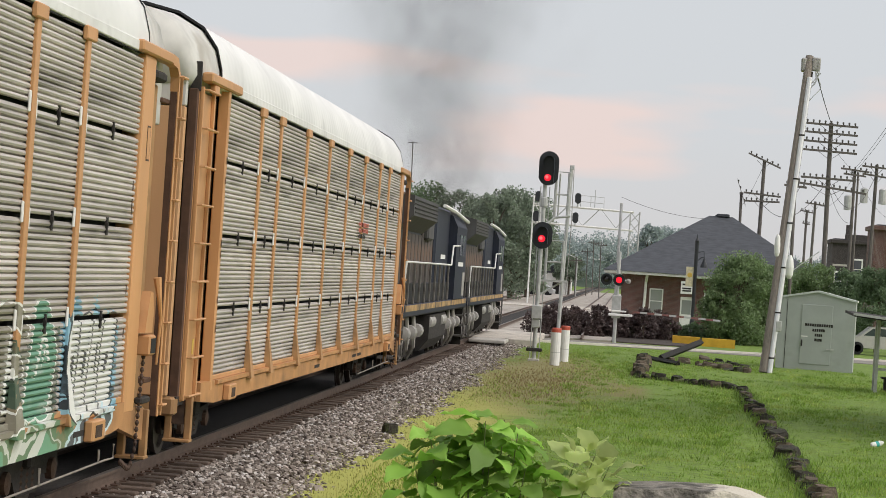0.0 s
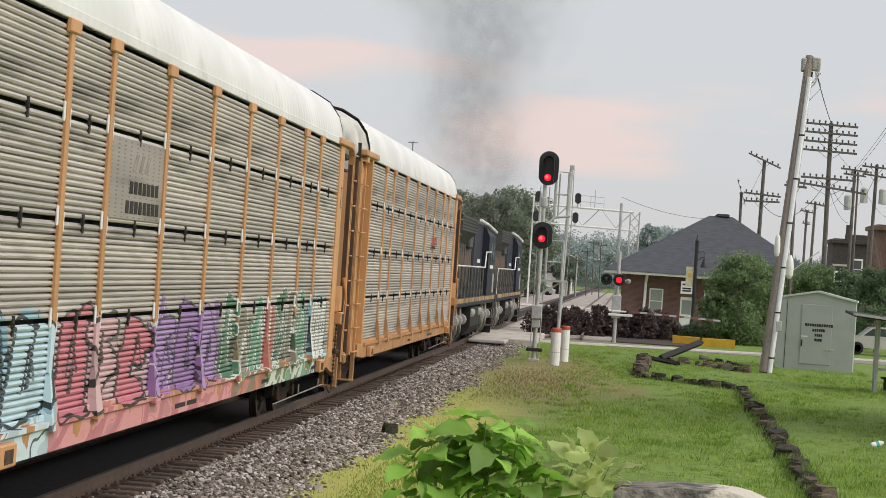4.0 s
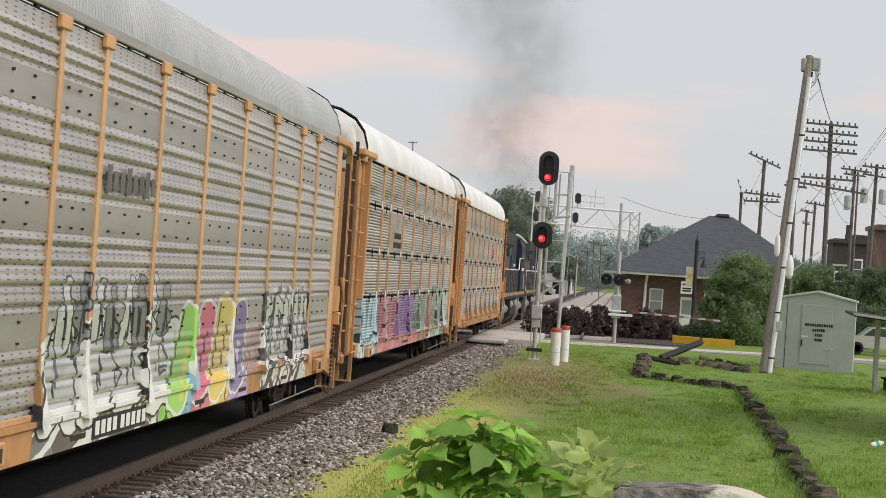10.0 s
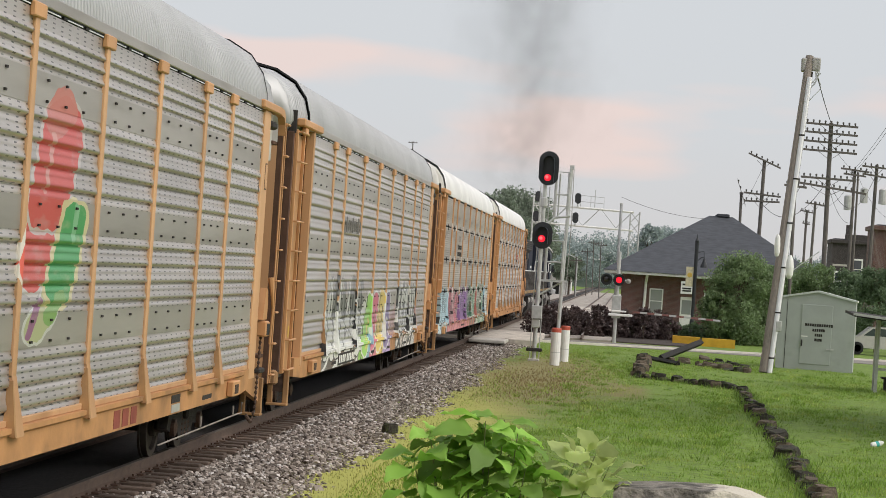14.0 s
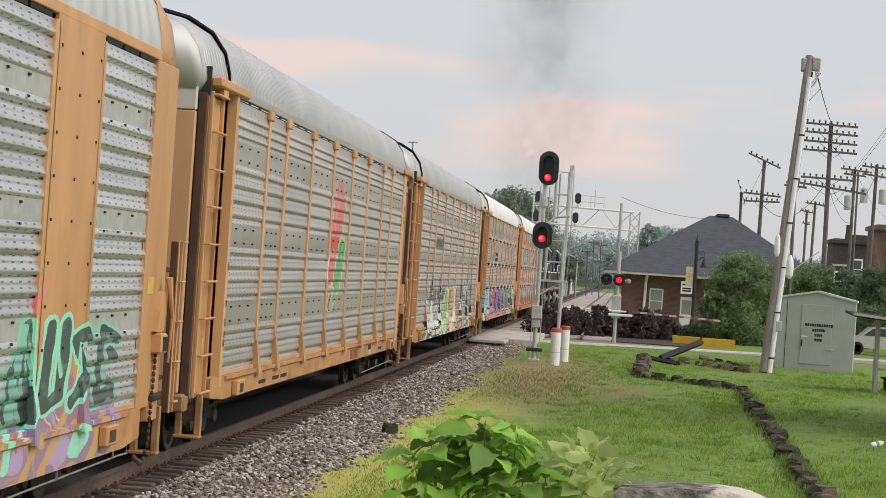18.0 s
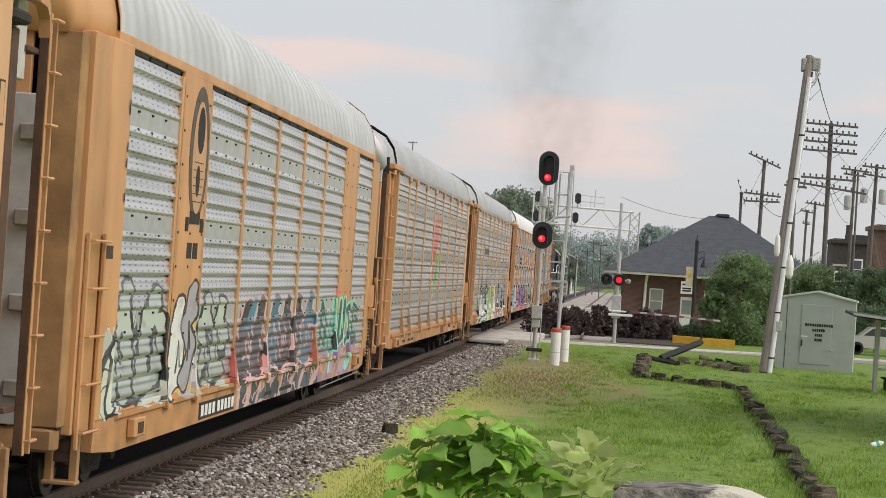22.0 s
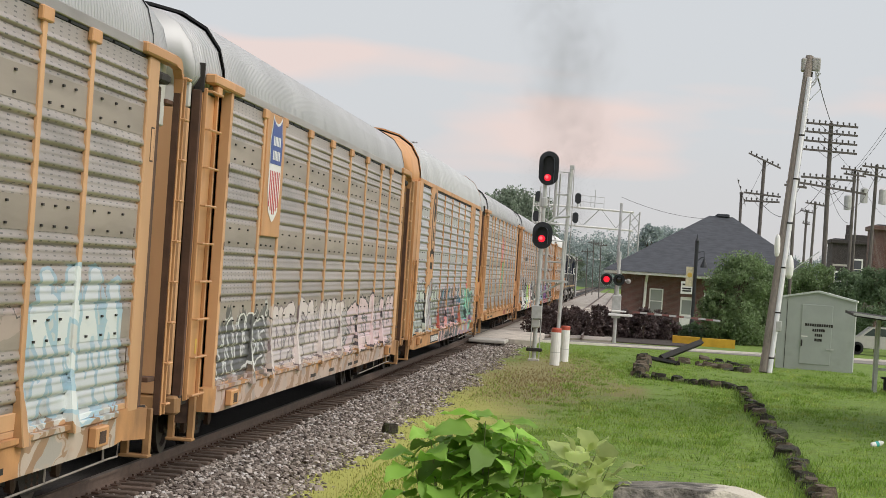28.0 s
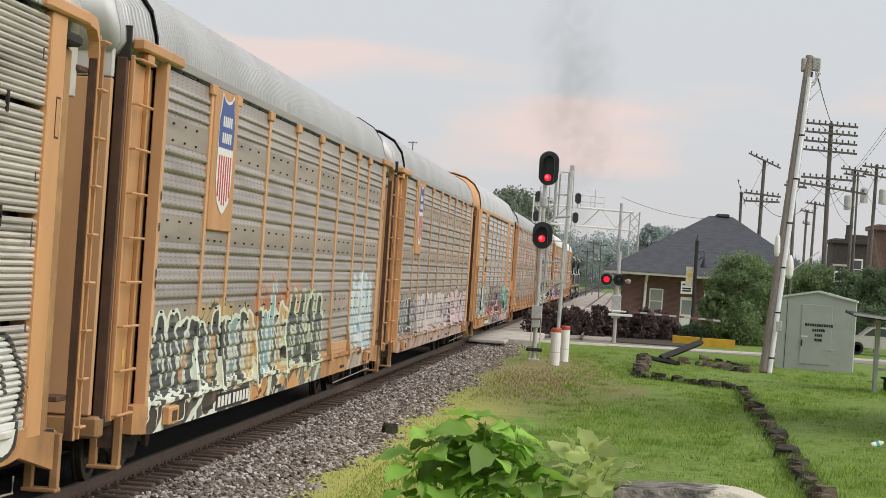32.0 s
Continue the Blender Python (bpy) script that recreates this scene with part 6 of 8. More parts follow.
# signal bridge beyond the crossing
bridge = thing("signal_bridge", "white steel truss signal bridge over the tracks", "signal bridge", at=pose(0, 216.6, 0))
bx0, bx1, bz0, bz1 = -9.45, 0.35, 7.55, 9.35
for yy in (-0.5, 0.5):
    for zz in (bz0, bz1):
        part("chord", Shape().tube([(bx0, yy, zz + 0.25), (bx1, yy, zz)], 0.09, 8), M_WHITE, bridge)
    br = Shape()
    for k in range(6):
        a = bx0 + (bx1 - bx0) * k / 6
        b2 = bx0 + (bx1 - bx0) * (k + 1) / 6
        br.tube([(a, yy, bz0 + 0.2 if k % 2 else bz1 + 0.2), (b2, yy, bz1 + 0.15 if k % 2 else bz0 + 0.15)], 0.035, 5)
    part("bracing", br, M_GREY, bridge, kind="stuff")
tower = Shape()
for a in (0.05, 0.95):
    for yy in (-0.5, 0.5):
        tower.tube([(a, yy, -0.3), (a, yy, 9.4)], 0.07, 6)
for k in range(9):
    tower.tube([(0.05, -0.5, k * 1.04), (0.95, -0.5, k * 1.04 + 1.04)], 0.04, 5).tube([(0.95, -0.5, k * 1.04), (0.05, -0.5, k * 1.04 + 1.04)], 0.04, 5)
part("tower", tower, M_GREY, bridge)
left = Shape()
for a in (-9.5, -8.75):
    left.tube([(a, 0, -0.3 if a < -9 else 7.6), (a, 0, 10.4)], 0.08, 6)
for k in range(4):
    left.tube([(-9.5, 0, 7.7 + 0.85 * k), (-8.75, 0, 7.7 + 0.85 * k)], 0.05, 5)
part("tower", left, M_WHITE, bridge)
for hx, hz in ((-5.15, 10.35), (-5.3, 8.45), (-9.05, 10.3), (-9.15, 8.35)):
    hd = part("signal_head", Shape().rings(oval(hx, hz, 0.6, 1.05, -0.75, -0.7)), M_SIGNAL, bridge, "dark signal head seen from behind")
    part("bracket", Shape().box(hx - 0.06, hx + 0.06, -0.7, -0.5, hz - 0.8, hz + 0.4), M_GREY, hd)
guard = Shape().tube([(-4.9, 0, 9.5), (-4.9, 0, 10.7), (-2.6, 0, 10.6), (-2.6, 0, 9.4)], 0.035, 5).tube([(-4.9, 0, 10.1), (-2.6, 0, 10.0)], 0.03, 5).tube([(-3.5, 0, 9.4), (-3.5, 0, 11.3)], 0.035, 5).tube([(-3.9, 0, 9.4), (-3.9, 0, 10.6)], 0.03, 5)
part("guard_rail", guard, M_GREY, bridge)

# ---------------------------------------------------------------- depot
def brick_material(name, colour, mortar=(0.30, 0.27, 0.25)):
    m = mat(name, colour, 0.9, 0, 0.2, 1.5, 0.2, 30)
    n, l = m.node_tree.nodes, m.node_tree.links
    b = n["Principled BSDF"]
    src = b.inputs["Base Color"].links[0].from_socket
    co = n.new("ShaderNodeTexCoord")
    sp = n.new("ShaderNodeSeparateXYZ")
    l.new(co.outputs["Object"], sp.inputs[0])
    ad = n.new("ShaderNodeMath")
    ad.operation = "ADD"
    l.new(sp.outputs[0], ad.inputs[0])
    l.new(sp.outputs[1], ad.inputs[1])
    cb = n.new("ShaderNodeCombineXYZ")
    l.new(ad.outputs[0], cb.inputs[0])
    l.new(sp.outputs[2], cb.inputs[1])
    t = n.new("ShaderNodeTexBrick")
    t.inputs["Scale"].default_value = 1.0
    t.inputs["Brick Width"].default_value, t.inputs["Row Height"].default_value, t.inputs["Mortar Size"].default_value = 0.21, 0.075, 0.006
    t.inputs["Mortar"].default_value = (*mortar, 1)
    l.new(cb.outputs[0], t.inputs["Vector"])
    l.new(src, t.inputs["Color1"])
    d = n.new("ShaderNodeVectorMath")
    d.operation = "SCALE"
    d.inputs["Scale"].default_value = 0.7
    l.new(src, d.inputs[0])
    l.new(d.outputs[0], t.inputs["Color2"])
    l.new(t.outputs["Color"], b.inputs["Base Color"])
    return m


M_BRICK = brick_material("red_brown_brick", (0.165, 0.078, 0.068), (0.20, 0.17, 0.16))
M_DARKBRICK = brick_material("sooty_brick", (0.052, 0.042, 0.042), (0.12, 0.11, 0.105))
M_SHINGLE = mat("slate_grey_shingles", (0.062, 0.066, 0.076), 0.85, 0, 0.22, 2.0, 0.4, 12, stretch=(1, 1, 5))
M_PANE = glass("window_glass", (0.30, 0.31, 0.30))

DX, DY = 6.0, 141.3
depot = thing("depot", "brick railway depot with a dark hipped shingle roof", "building", at=pose(DX, DY, GZ))
part("wall", Shape().box(-6.25, 6.0, 0, 26, 0, 3.45), M_BRICK, depot, "red-brown brick wall")
part("fascia", Shape().box(-7.4, 6.8, -1.0, 27, 3.43, 3.62, 0.03), M_WHITE, depot, "white eaves board")
roof = Shape()
ev, rg = 3.62, 7.66
base4 = [(-7.5, -1.1, ev), (6.9, -1.1, ev), (6.9, 27.1, ev), (-7.5, 27.1, ev)]
ridge = [(-0.76, 6.2, rg), (0.81, 6.2, rg), (0.81, 20, rg), (-0.76, 20, rg)]
roof.rings([base4, ridge])
part("roof", roof, M_SHINGLE, depot, "dark slate-grey hipped roof")
part("ridge_cap", Shape().box(-0.24, 0.58, 6.0, 20.2, rg - 0.02, rg + 0.17, 0.03), M_SHINGLE, depot)
for wx, ww in ((-4.36, 0.72), (-0.9, 0.62), (2.4, 0.9)):
    win = part("window", Shape().box(wx - 0.08, wx + ww + 0.08, -0.06, 0.02, 1.02, 2.62, 0.01), M_WHITE, depot, "white-framed sash window")
    for k in range(2):
        part("pane", Shape().box(wx, wx + ww, -0.075, -0.062, 1.10 + 0.75 * k, 1.79 + 0.75 * k), M_PANE, win)
    part("sill", Shape().box(wx - 0.15, wx + ww + 0.15, -0.14, 0.0, 0.91, 1.02, 0.01), M_CONC, win)
part("downpipe", Shape().tube([(-4.78, -0.1, 0), (-4.70, -0.1, 3.0), (-4.66, -0.8, 3.45)], 0.09, 8), M_WHITE, depot, "white downpipe")
door = part("door", Shape().box(-2.45, -1.55, -0.05, 0.02, 0.0, 2.2, 0.01), M_WHITE, depot, "white door with a glass light")
part("pane", Shape().box(-2.35, -1.75, -0.062, -0.052, 1.1, 2.0), M_PANE, door)
sgn = part("sign_board", Shape().box(-2.5, -1.75, -0.9, -0.84, 2.4, 3.2, 0.01), M_WHITE, depot, "white hanging sign board")
for zz in (3.0, 2.75, 2.6):
    part("sign_bar", Shape().box(-2.4, -1.85, -0.908, -0.902, zz - 0.05, zz + 0.05), M_DARK, sgn)

lamp = thing("street_lamp", "black ornamental street lamp with a hanging bell shade", "street lamp", at=pose(4.18, 135.12, GZ))
part("post", Shape().turn((0, 0, 0), [(0.26, 0), (0.26, 0.12), (0.17, 0.3), (0.14, 0.9), (0.10, 1.0), (0.115, 5.6), (0.13, 5.7), (0.04, 5.9), (0.015, 6.1)], 12), M_SIGNAL, lamp)
part("arm", Shape().tube([(0, 0, 5.0), (0.45, 0, 5.08), (0.5, 0, 4.6)], 0.035, 6).tube([(0, 0, 4.4), (0.3, 0, 4.7), (0.5, 0, 4.75)], 0.025, 6), M_SIGNAL, lamp)
part("shade", Shape().turn((0.5, 0, 4.1), [(0.24, 0), (0.2, 0.15), (0.1, 0.4), (0.05, 0.55)], 12), M_SIGNAL, lamp)
ban = part("banner", Shape().box(-0.55, -0.1, -0.02, 0.02, 2.9, 4.1, 0.01), mat("cream_banner", (0.62, 0.55, 0.38), 0.7), lamp, "cream street banner with a yellow disc")
part("disc", Shape().turn((-0.32, -0.03, 3.6), [(0.15, 0), (0.14, -0.01)], 14, "y"), M_SAFETY, ban)

# yellow kerb planters in front of the depot
M_YELLOW = mat("yellow_kerb_paint", (0.62, 0.36, 0.03), 0.7, 0, 0.12, 3.0, dirt=(0.35, 0.2, 0.04), dirt_at=0.65)
for a, b2 in (((2.55, 112.00, -0.14), (3.92, 112.00, -0.16)), ((4.00, 111.00, -0.12), (5.63, 111.00, -0.15))):
    tagged(part("kerb_block", Shape().hexa([(a[0], a[1], GZ), (b2[0], a[1] - 0.3, GZ), (b2[0], a[1] + 0.2, GZ), (a[0], a[1] + 0.5, GZ), (a[0], a[1], GZ + 0.42), (b2[0], a[1] - 0.3, GZ + 0.42), (b2[0], a[1] + 0.2, GZ + 0.42), (a[0], a[1] + 0.5, GZ + 0.42)]), M_YELLOW), "yellow painted concrete kerb block", "kerb block", "yellow kerb blocks")

# ---------------------------------------------------------------- equipment cabinet and leaning pole
M_CABINET = mat("pale_green_grey_metal", (0.37, 0.395, 0.37), 0.5, 0.1, 0.06, 2.0, 0.05, 30, dirt=(0.30, 0.32, 0.28), dirt_at=0.6)
cab_at = (7.71, 88.87)
cabinet = thing("equipment_cabinet", "pale green-grey metal trackside equipment cabinet", "cabinet", at=pose(cab_at[0], cab_at[1], GZ, 0, 0, -7))
cw, cd, ch = 1.50, 1.1, 2.98
body = Shape().rings([[(x, y, z) for x, z in ((-cw, 0), (cw, 0), (cw, ch - 0.18), (0, ch + 0.12), (-cw, ch - 0.18))] for y in (-cd, cd)])
part("body", body, M_CABINET, cabinet)
part("roof", Shape().rings([[(x, y, z) for x, z in ((-cw - 0.06, ch - 0.2), (0, ch + 0.11), (cw + 0.06, ch - 0.2), (cw + 0.06, ch - 0.13), (0, ch + 0.19), (-cw - 0.06, ch - 0.13))] for y in (-cd - 0.06, cd + 0.06)]), mat("pale_roof_metal", (0.52, 0.56, 0.52), 0.5, 0.1, 0.08), cabinet)
cdoor = part("door", Shape().box(-0.58, 0.62, -cd - 0.03, -cd, 0.25, 2.6, 0.01), M_CABINET, cabinet)
part("handle", Shape().box(-0.55, -0.49, -cd - 0.08, -cd - 0.03, 0.95, 1.2, 0.01), M_DARK, cdoor)
part("plate", Shape().box(-0.55, -0.3, -cd - 0.04, -cd - 0.031, 1.32, 1.36), M_WHITE, cdoor)
part("seam", Shape().box(-cw + 0.33, -cw + 0.35, -cd - 0.008, -cd + 0.001, 0.05, ch - 0.2), M_DARK, cabinet)
for zz, wd, n in ((1.80, 1.10, 12), (1.60, 0.5, 6), (1.41, 0.30, 4), (1.22, 0.30, 4)):
    for k in range(n):
        a = 0.12 - wd / 2 + wd * k / n
        part("lettering_bar", Shape().box(a, a + wd / n * 0.8, -cd - 0.036, -cd - 0.031, zz - 0.055, zz + 0.055), M_DARK, cdoor)
part("vent", Shape().box(0.45, 0.75, -cd - 0.05, -cd, 0.85, 0.9), M_GREY, cabinet)

M_GREYWOOD = mat("sun_bleached_pole", (0.235, 0.20, 0.172), 0.85, 0, 0.2, 3.0, 0.3, 30, stretch=(8, 8, 0.5))
lp = thing("utility_pole", "leaning bleached wooden pole with metal conduit and coiled wires", "utility pole", at=pose(5.33, 82.31, GZ))
lt = Vector((6.44, 85.10, 11.82)) - Vector((5.33, 82.31, GZ))
part("pole", Shape().tube([(0, 0, 0), lt * 0.5, lt], [0.21, 0.18, 0.15], 12), M_GREYWOOD, lp)
part("conduit", Shape().tube([(0.17, -0.17, 0), lt * 0.93 + Vector((0.10, -0.15, 0))], 0.10, 10), mat("bright_conduit", (0.66, 0.66, 0.65), 0.4, 0.4, 0.08, 4.0), lp, "pale metal conduit")
for u in (0.05, 0.2, 0.35, 0.5, 0.65, 0.8):
    part("strap", Shape().turn(Vector((0.17, -0.17, 0)).lerp(lt * 0.93 + Vector((0.10, -0.15, 0)), u), [(0.115, -0.03), (0.115, 0.03)], 12), M_DARK, lp)
part("dark_cable", Shape().tube([(0.26, -0.05, 0), lt * 0.95 + Vector((0.18, -0.02, 0))], 0.03, 6), M_DARK, lp)
part("lamp_head", Shape().box(lt.x - 0.30, lt.x - 0.12, lt.y - 0.2, lt.y + 0.2, lt.z - 0.6, lt.z - 0.08, 0.04), M_LOCOGREY, lp, "grey lamp box at the pole top")
part("lamp_head", Shape().box(lt.x + 0.10, lt.x + 0.42, lt.y - 0.2, lt.y + 0.2, lt.z - 0.55, lt.z - 0.05, 0.04), M_LOCOGREY, lp, "grey lamp box at the pole top")
coil = Shape()
rng = random.Random(4)
for k in range(6):
    pts = []
    a0, dz = rng.uniform(0.25, 0.5), rng.uniform(0.6, 2.0)
    for j in range(11):
        u = j / 10
        pts.append((lt.x + 0.1 + a0 * math.sin(math.pi * u) - 0.2 * u, lt.y - 0.15, lt.z - 0.3 - dz * u + 0.15 * math.sin(6 * u + k)))
    coil.tube(pts, 0.014, 5)
part("coiled_wire", coil, M_GREY, lp, kind="stuff")
part("meter_box", Shape().box(0.30, 0.5, -0.2, -0.02, 1.55, 1.95, 0.02), M_GREY, lp)
part("dish", Shape().turn((0.66, -0.12, 3.95), [(0.06, -0.42), (0.13, -0.30), (0.15, 0.0), (0.12, 0.28), (0.05, 0.45)], 14), M_WHITE, lp, "white rounded antenna housing")
part("dish", Shape().turn((0.18, 0.2, 4.75), [(0.06, -0.42), (0.10, -0.30), (0.11, 0.0), (0.09, 0.28), (0.04, 0.40)], 14), M_WHITE, lp, "white rounded antenna housing")
part("stay", Shape().tube([(0.6, -0.12, 3.7), (1.7, -0.1, 4.6)], 0.02, 5), M_GREY, lp)

# ---------------------------------------------------------------- pole line
M_INSUL = mat("insulator_glaze", (0.10, 0.09, 0.09), 0.3)


def line_pole(top, foot, arms, label, radius=0.14, boxes=()):
    """A wooden pole; arms: (centre offset x, z, half length, drop at its right end)."""
    p = thing("utility_pole", label, "utility pole", "poles of the wire line", pose(foot[0], foot[1], GZ))
    t = Vector((top[0] - foot[0], 0, top[2] - GZ))
    part("pole", Shape().tube([(0, 0, 0), t], [radius * 0.95, radius * 0.78], 10), M_WOODPOLE, p)
    for off, z, half, drop in arms:
        cx = t.x * (z - GZ) / max(t.z, 0.1) + off
        za = z - GZ
        arm = part("crossarm", Shape().hexa([(cx - half, -0.2, za - 0.06 + drop), (cx + half, -0.2, za - 0.06 - drop), (cx + half, -0.1, za - 0.06 - drop), (cx - half, -0.1, za - 0.06 + drop), (cx - half, -0.2, za + 0.06 + drop), (cx + half, -0.2, za + 0.06 - drop), (cx + half, -0.1, za + 0.06 - drop), (cx - half, -0.1, za + 0.06 + drop)]), M_WOODPOLE, p)
        n = max(4, int(half * 6.2))
        for k in range(n):
            u = -1 + 2 * (k + 0.5) / n
            part("insulator", once("insul", lambda: Shape().turn((0, -0.15, 0), [(0.02, 0.04), (0.05, 0.12), (0.06, 0.2), (0.03, 0.24)], 6).mesh("insulator", M_INSUL)), None, arm, at=pose(cx + u * half, 0, za - drop * u))
        part("brace", Shape().tube([(cx - half * 0.45, -0.16, za), (cx, -0.16, za - 0.5), (cx + half * 0.45, -0.16, za)], 0.015, 4), M_WOODPOLE, arm)
    for off, z, r in boxes:
        part("transformer", Shape().turn((t.x * (z - GZ) / t.z + off, -0.2, z - GZ), [(0.05, -0.02), (r, 0), (r, 0.9), (r * 0.6, 1.0)], 12), M_GREY, p)
    return p


line_pole((11.33, 130.00, 12.72), (11.48, 130.00, 2.75), [(0.0, 12.59, 1.55, 0.05), (0.0, 12.09, 1.55, 0.05), (0.0, 11.56, 1.55, 0.05), (0.0, 11.04, 1.55, 0.05), (0.0, 9.45, 1.6, 0.03), (0.0, 8.94, 2.2, 0.25)], "tall wire pole with six crossarms of insulators", 0.16)
line_pole((8.79, 150.00, 11.48), (8.68, 150.00, 4.33), [(0.0, 11.41, 1.1, 0.45), (0.0, 9.11, 1.25, 0.08), (0.0, 8.65, 1.2, -0.02)], "wire pole with a tilted top crossarm", 0.15)
line_pole((8.12, 165.00, 9.85), (8.26, 165.00, 4.38), [(0.0, 9.80, 0.35, 0.95)], "short wire pole with a steep crossarm", 0.13)
line_pole((8.76, 120.00, 8.68), (8.84, 120.00, 3.86), [(0.0, 8.43, 0.6, 0.04)], "plain dark wire pole", 0.11)
line_pole((15.66, 190.00, 10.48), (15.52, 190.00, 4.53), [(0.0, 10.25, 0.85, 0.08)], "far wire pole with one crossarm", 0.14)
line_pole((16.57, 210.00, 10.44), (16.52, 210.00, 4.66), [(0.0, 10.27, 0.65, 0.1), (0.0, 9.14, 0.35, 0.05)], "far short wire pole", 0.14)
line_pole((14.85, 150.00, 11.22), (14.85, 150.00, 3.59), [(0.0, 11.14, 0.95, 0.08), (0.0, 10.82, 0.75, 0.06)], "wire pole carrying a transformer", 0.13, ((-0.35, 8.46, 0.26),))
line_pole((15.89, 158.00, 11.40), (15.96, 158.00, 3.65), [], "slender bare wire pole", 0.09)
line_pole((15.75, 145.00, 11.32), (15.62, 145.00, 3.66), [(0.0, 11.13, 0.95, 0.06), (0.0, 10.58, 0.9, 0.1)], "wire pole with two transformers", 0.14, ((-0.7, 8.78, 0.25), (0.5, 8.77, 0.25)))
line_pole((-42.27, 420.00, 26.35), (-41.64, 420.00, 2.53), [(0.0, 26.04, 0.9, 0.0)], "very distant mast over the train roofs", 0.12)
for a, b2, r in (((-6.87, 300.00, 5.31), (-6.80, 300.00, 1.85), 0.09), ((-5.96, 330.00, 6.93), (-5.80, 330.00, 1.86), 0.09), ((-5.43, 350.00, 8.58), (-5.17, 350.00, 1.86), 0.09), ((-3.77, 310.00, 7.76), (-3.63, 310.00, 2.04), 0.09)):
    line_pole(a, b2, [(0.0, a[2] - 0.5, 0.9, 0.0)], "distant wire pole along the line", r)

wires = thing("overhead_wires", "thin dark overhead wires between the poles", "wires")
def wire(a, b, sag, r=0.012):
    a, b = Vector(a), Vector(b)
    pts = [a.lerp(b, k / 12) - Vector((0, 0, sag * 4 * (k / 12) * (1 - k / 12))) for k in range(13)]
    part("wire", Shape().tube(pts, r, 4), M_DARK, wires)
wire((6.60, 85.10, 11.61), (11.29, 130.00, 12.78), 0.1, 0.02)
wire((-0.61, 140.00, 7.99), (5.60, 152.00, 7.31), 0.3, 0.012)
wire((11.37, 130.00, 11.53), (14.82, 150.00, 11.02), 0.1)
wire((14.82, 150.00, 11.02), (13.40, 120.00, 11.63), 0.1)
wire((14.81, 150.00, 11.21), (12.81, 110.00, 12.05), 0.1)
wire((8.71, 150.00, 8.65), (11.38, 130.00, 9.45), 1.6, 0.018)
wire((11.38, 130.00, 9.45), (15.69, 145.00, 10.58), 1.9, 0.016)
wire((8.83, 150.00, 11.33), (8.18, 165.00, 8.80), 0.3)
wire((15.76, 190.00, 10.35), (14.83, 150.00, 10.83), 1.0)
wire((15.86, 158.00, 11.27), (15.97, 140.00, 7.77), 0.4)
wire((11.41, 130.00, 8.99), (14.78, 150.00, 7.59), 0.6)

# ---------------------------------------------------------------- far brick buildings
def brick_building(x0, x1, y, zt, mat_, label, windows, cornice=True):
    b = thing("brick_building", label, "building", "old brick buildings down the street", pose(x0, y, GZ))
    w = x1 - x0
    part("wall", Shape().box(0, w, 0, 5, 0, zt - GZ), mat_, b)
    if cornice:
        part("cornice", Shape().box(-0.2, w + 0.2, -0.25, 5.2, zt - GZ, zt - GZ + 0.35, 0.04), mat_, b)
    part("roof", Shape().box(0.2, w - 0.2, 0.2, 4.8, zt - GZ + 0.35, zt - GZ + 0.45), M_SHINGLE, b)
    for wx, wz, ww, wh in windows:
        f = part("window", Shape().box(wx - 0.12, wx + ww + 0.12, -0.08, 0.02, wz - 0.1, wz + wh + 0.15, 0.01), M_WHITE, b, "tall white-framed window")
        part("pane", Shape().box(wx, wx + ww, -0.095, -0.085, wz, wz + wh / 2 - 0.04), M_CABGLASS, f)
        part("pane", Shape().box(wx, wx + ww, -0.095, -0.085, wz + wh / 2 + 0.04, wz + wh), M_CABGLASS, f)
    return b


bb = brick_building(18.26, 21.77, 200, 7.27, M_DARKBRICK, "dark two-storey brick building with a stepped parapet", [(1.95, 4.5, 0.7, 1.6), (0.4, 3.4, 0.6, 1.5)])
part("parapet", Shape().box(1.1, 3.5, -0.1, 0.6, 7.27 - GZ + 0.3, 8.13 - GZ, 0.03).box(1.2, 1.7, 0.6, 1.2, 7.27 - GZ, 8.99 - GZ, 0.03), M_DARKBRICK, bb)
part("name_band", Shape().box(0.1, 1.5, -0.03, 0.0, 5.5, 5.68), M_CONC, bb, "pale stone band")
brick_building(18.63, 22.84, 170, 7.81, brick_material("warm_brick", (0.13, 0.06, 0.048)), "red brick building with a dark cornice", [(1.0, 3.3, 0.6, 1.6)])

# shelter roof, its posts, and what is parked behind
shelter = thing("shelter", "small open shelter with a dark flat roof on grey posts", "shelter", at=pose(8.24, 72.17, GZ))
part("roof", Shape().hexa([(-0.95, -1.3, 2.42), (2.9, -1.5, 2.10), (2.9, 2.0, 2.20), (-0.95, 1.6, 2.50), (-0.95, -1.3, 2.50), (2.9, -1.5, 2.18), (2.9, 2.0, 2.28), (-0.95, 1.6, 2.58)]), M_DARK, shelter, "dark flat shelter roof")
part("edge", Shape().hexa([(-0.97, -1.33, 2.46), (2.92, -1.53, 2.14), (2.92, -1.50, 2.14), (-0.97, -1.30, 2.46), (-0.97, -1.33, 2.54), (2.92, -1.53, 2.22), (2.92, -1.50, 2.22), (-0.97, -1.30, 2.54)]), M_GREY, shelter)
for px_, py_ in ((0.0, 0.0), (0.1, 1.4), (2.5, 0.0), (2.5, 1.6)):
    part("post", Shape().box(px_ - 0.05, px_ + 0.05, py_ - 0.05, py_ + 0.05, 0, 2.40), M_GREY, shelter)
part("rail", Shape().box(-0.05, 2.5, -0.04, 0.04, 0.72, 0.80), M_GREY, shelter)
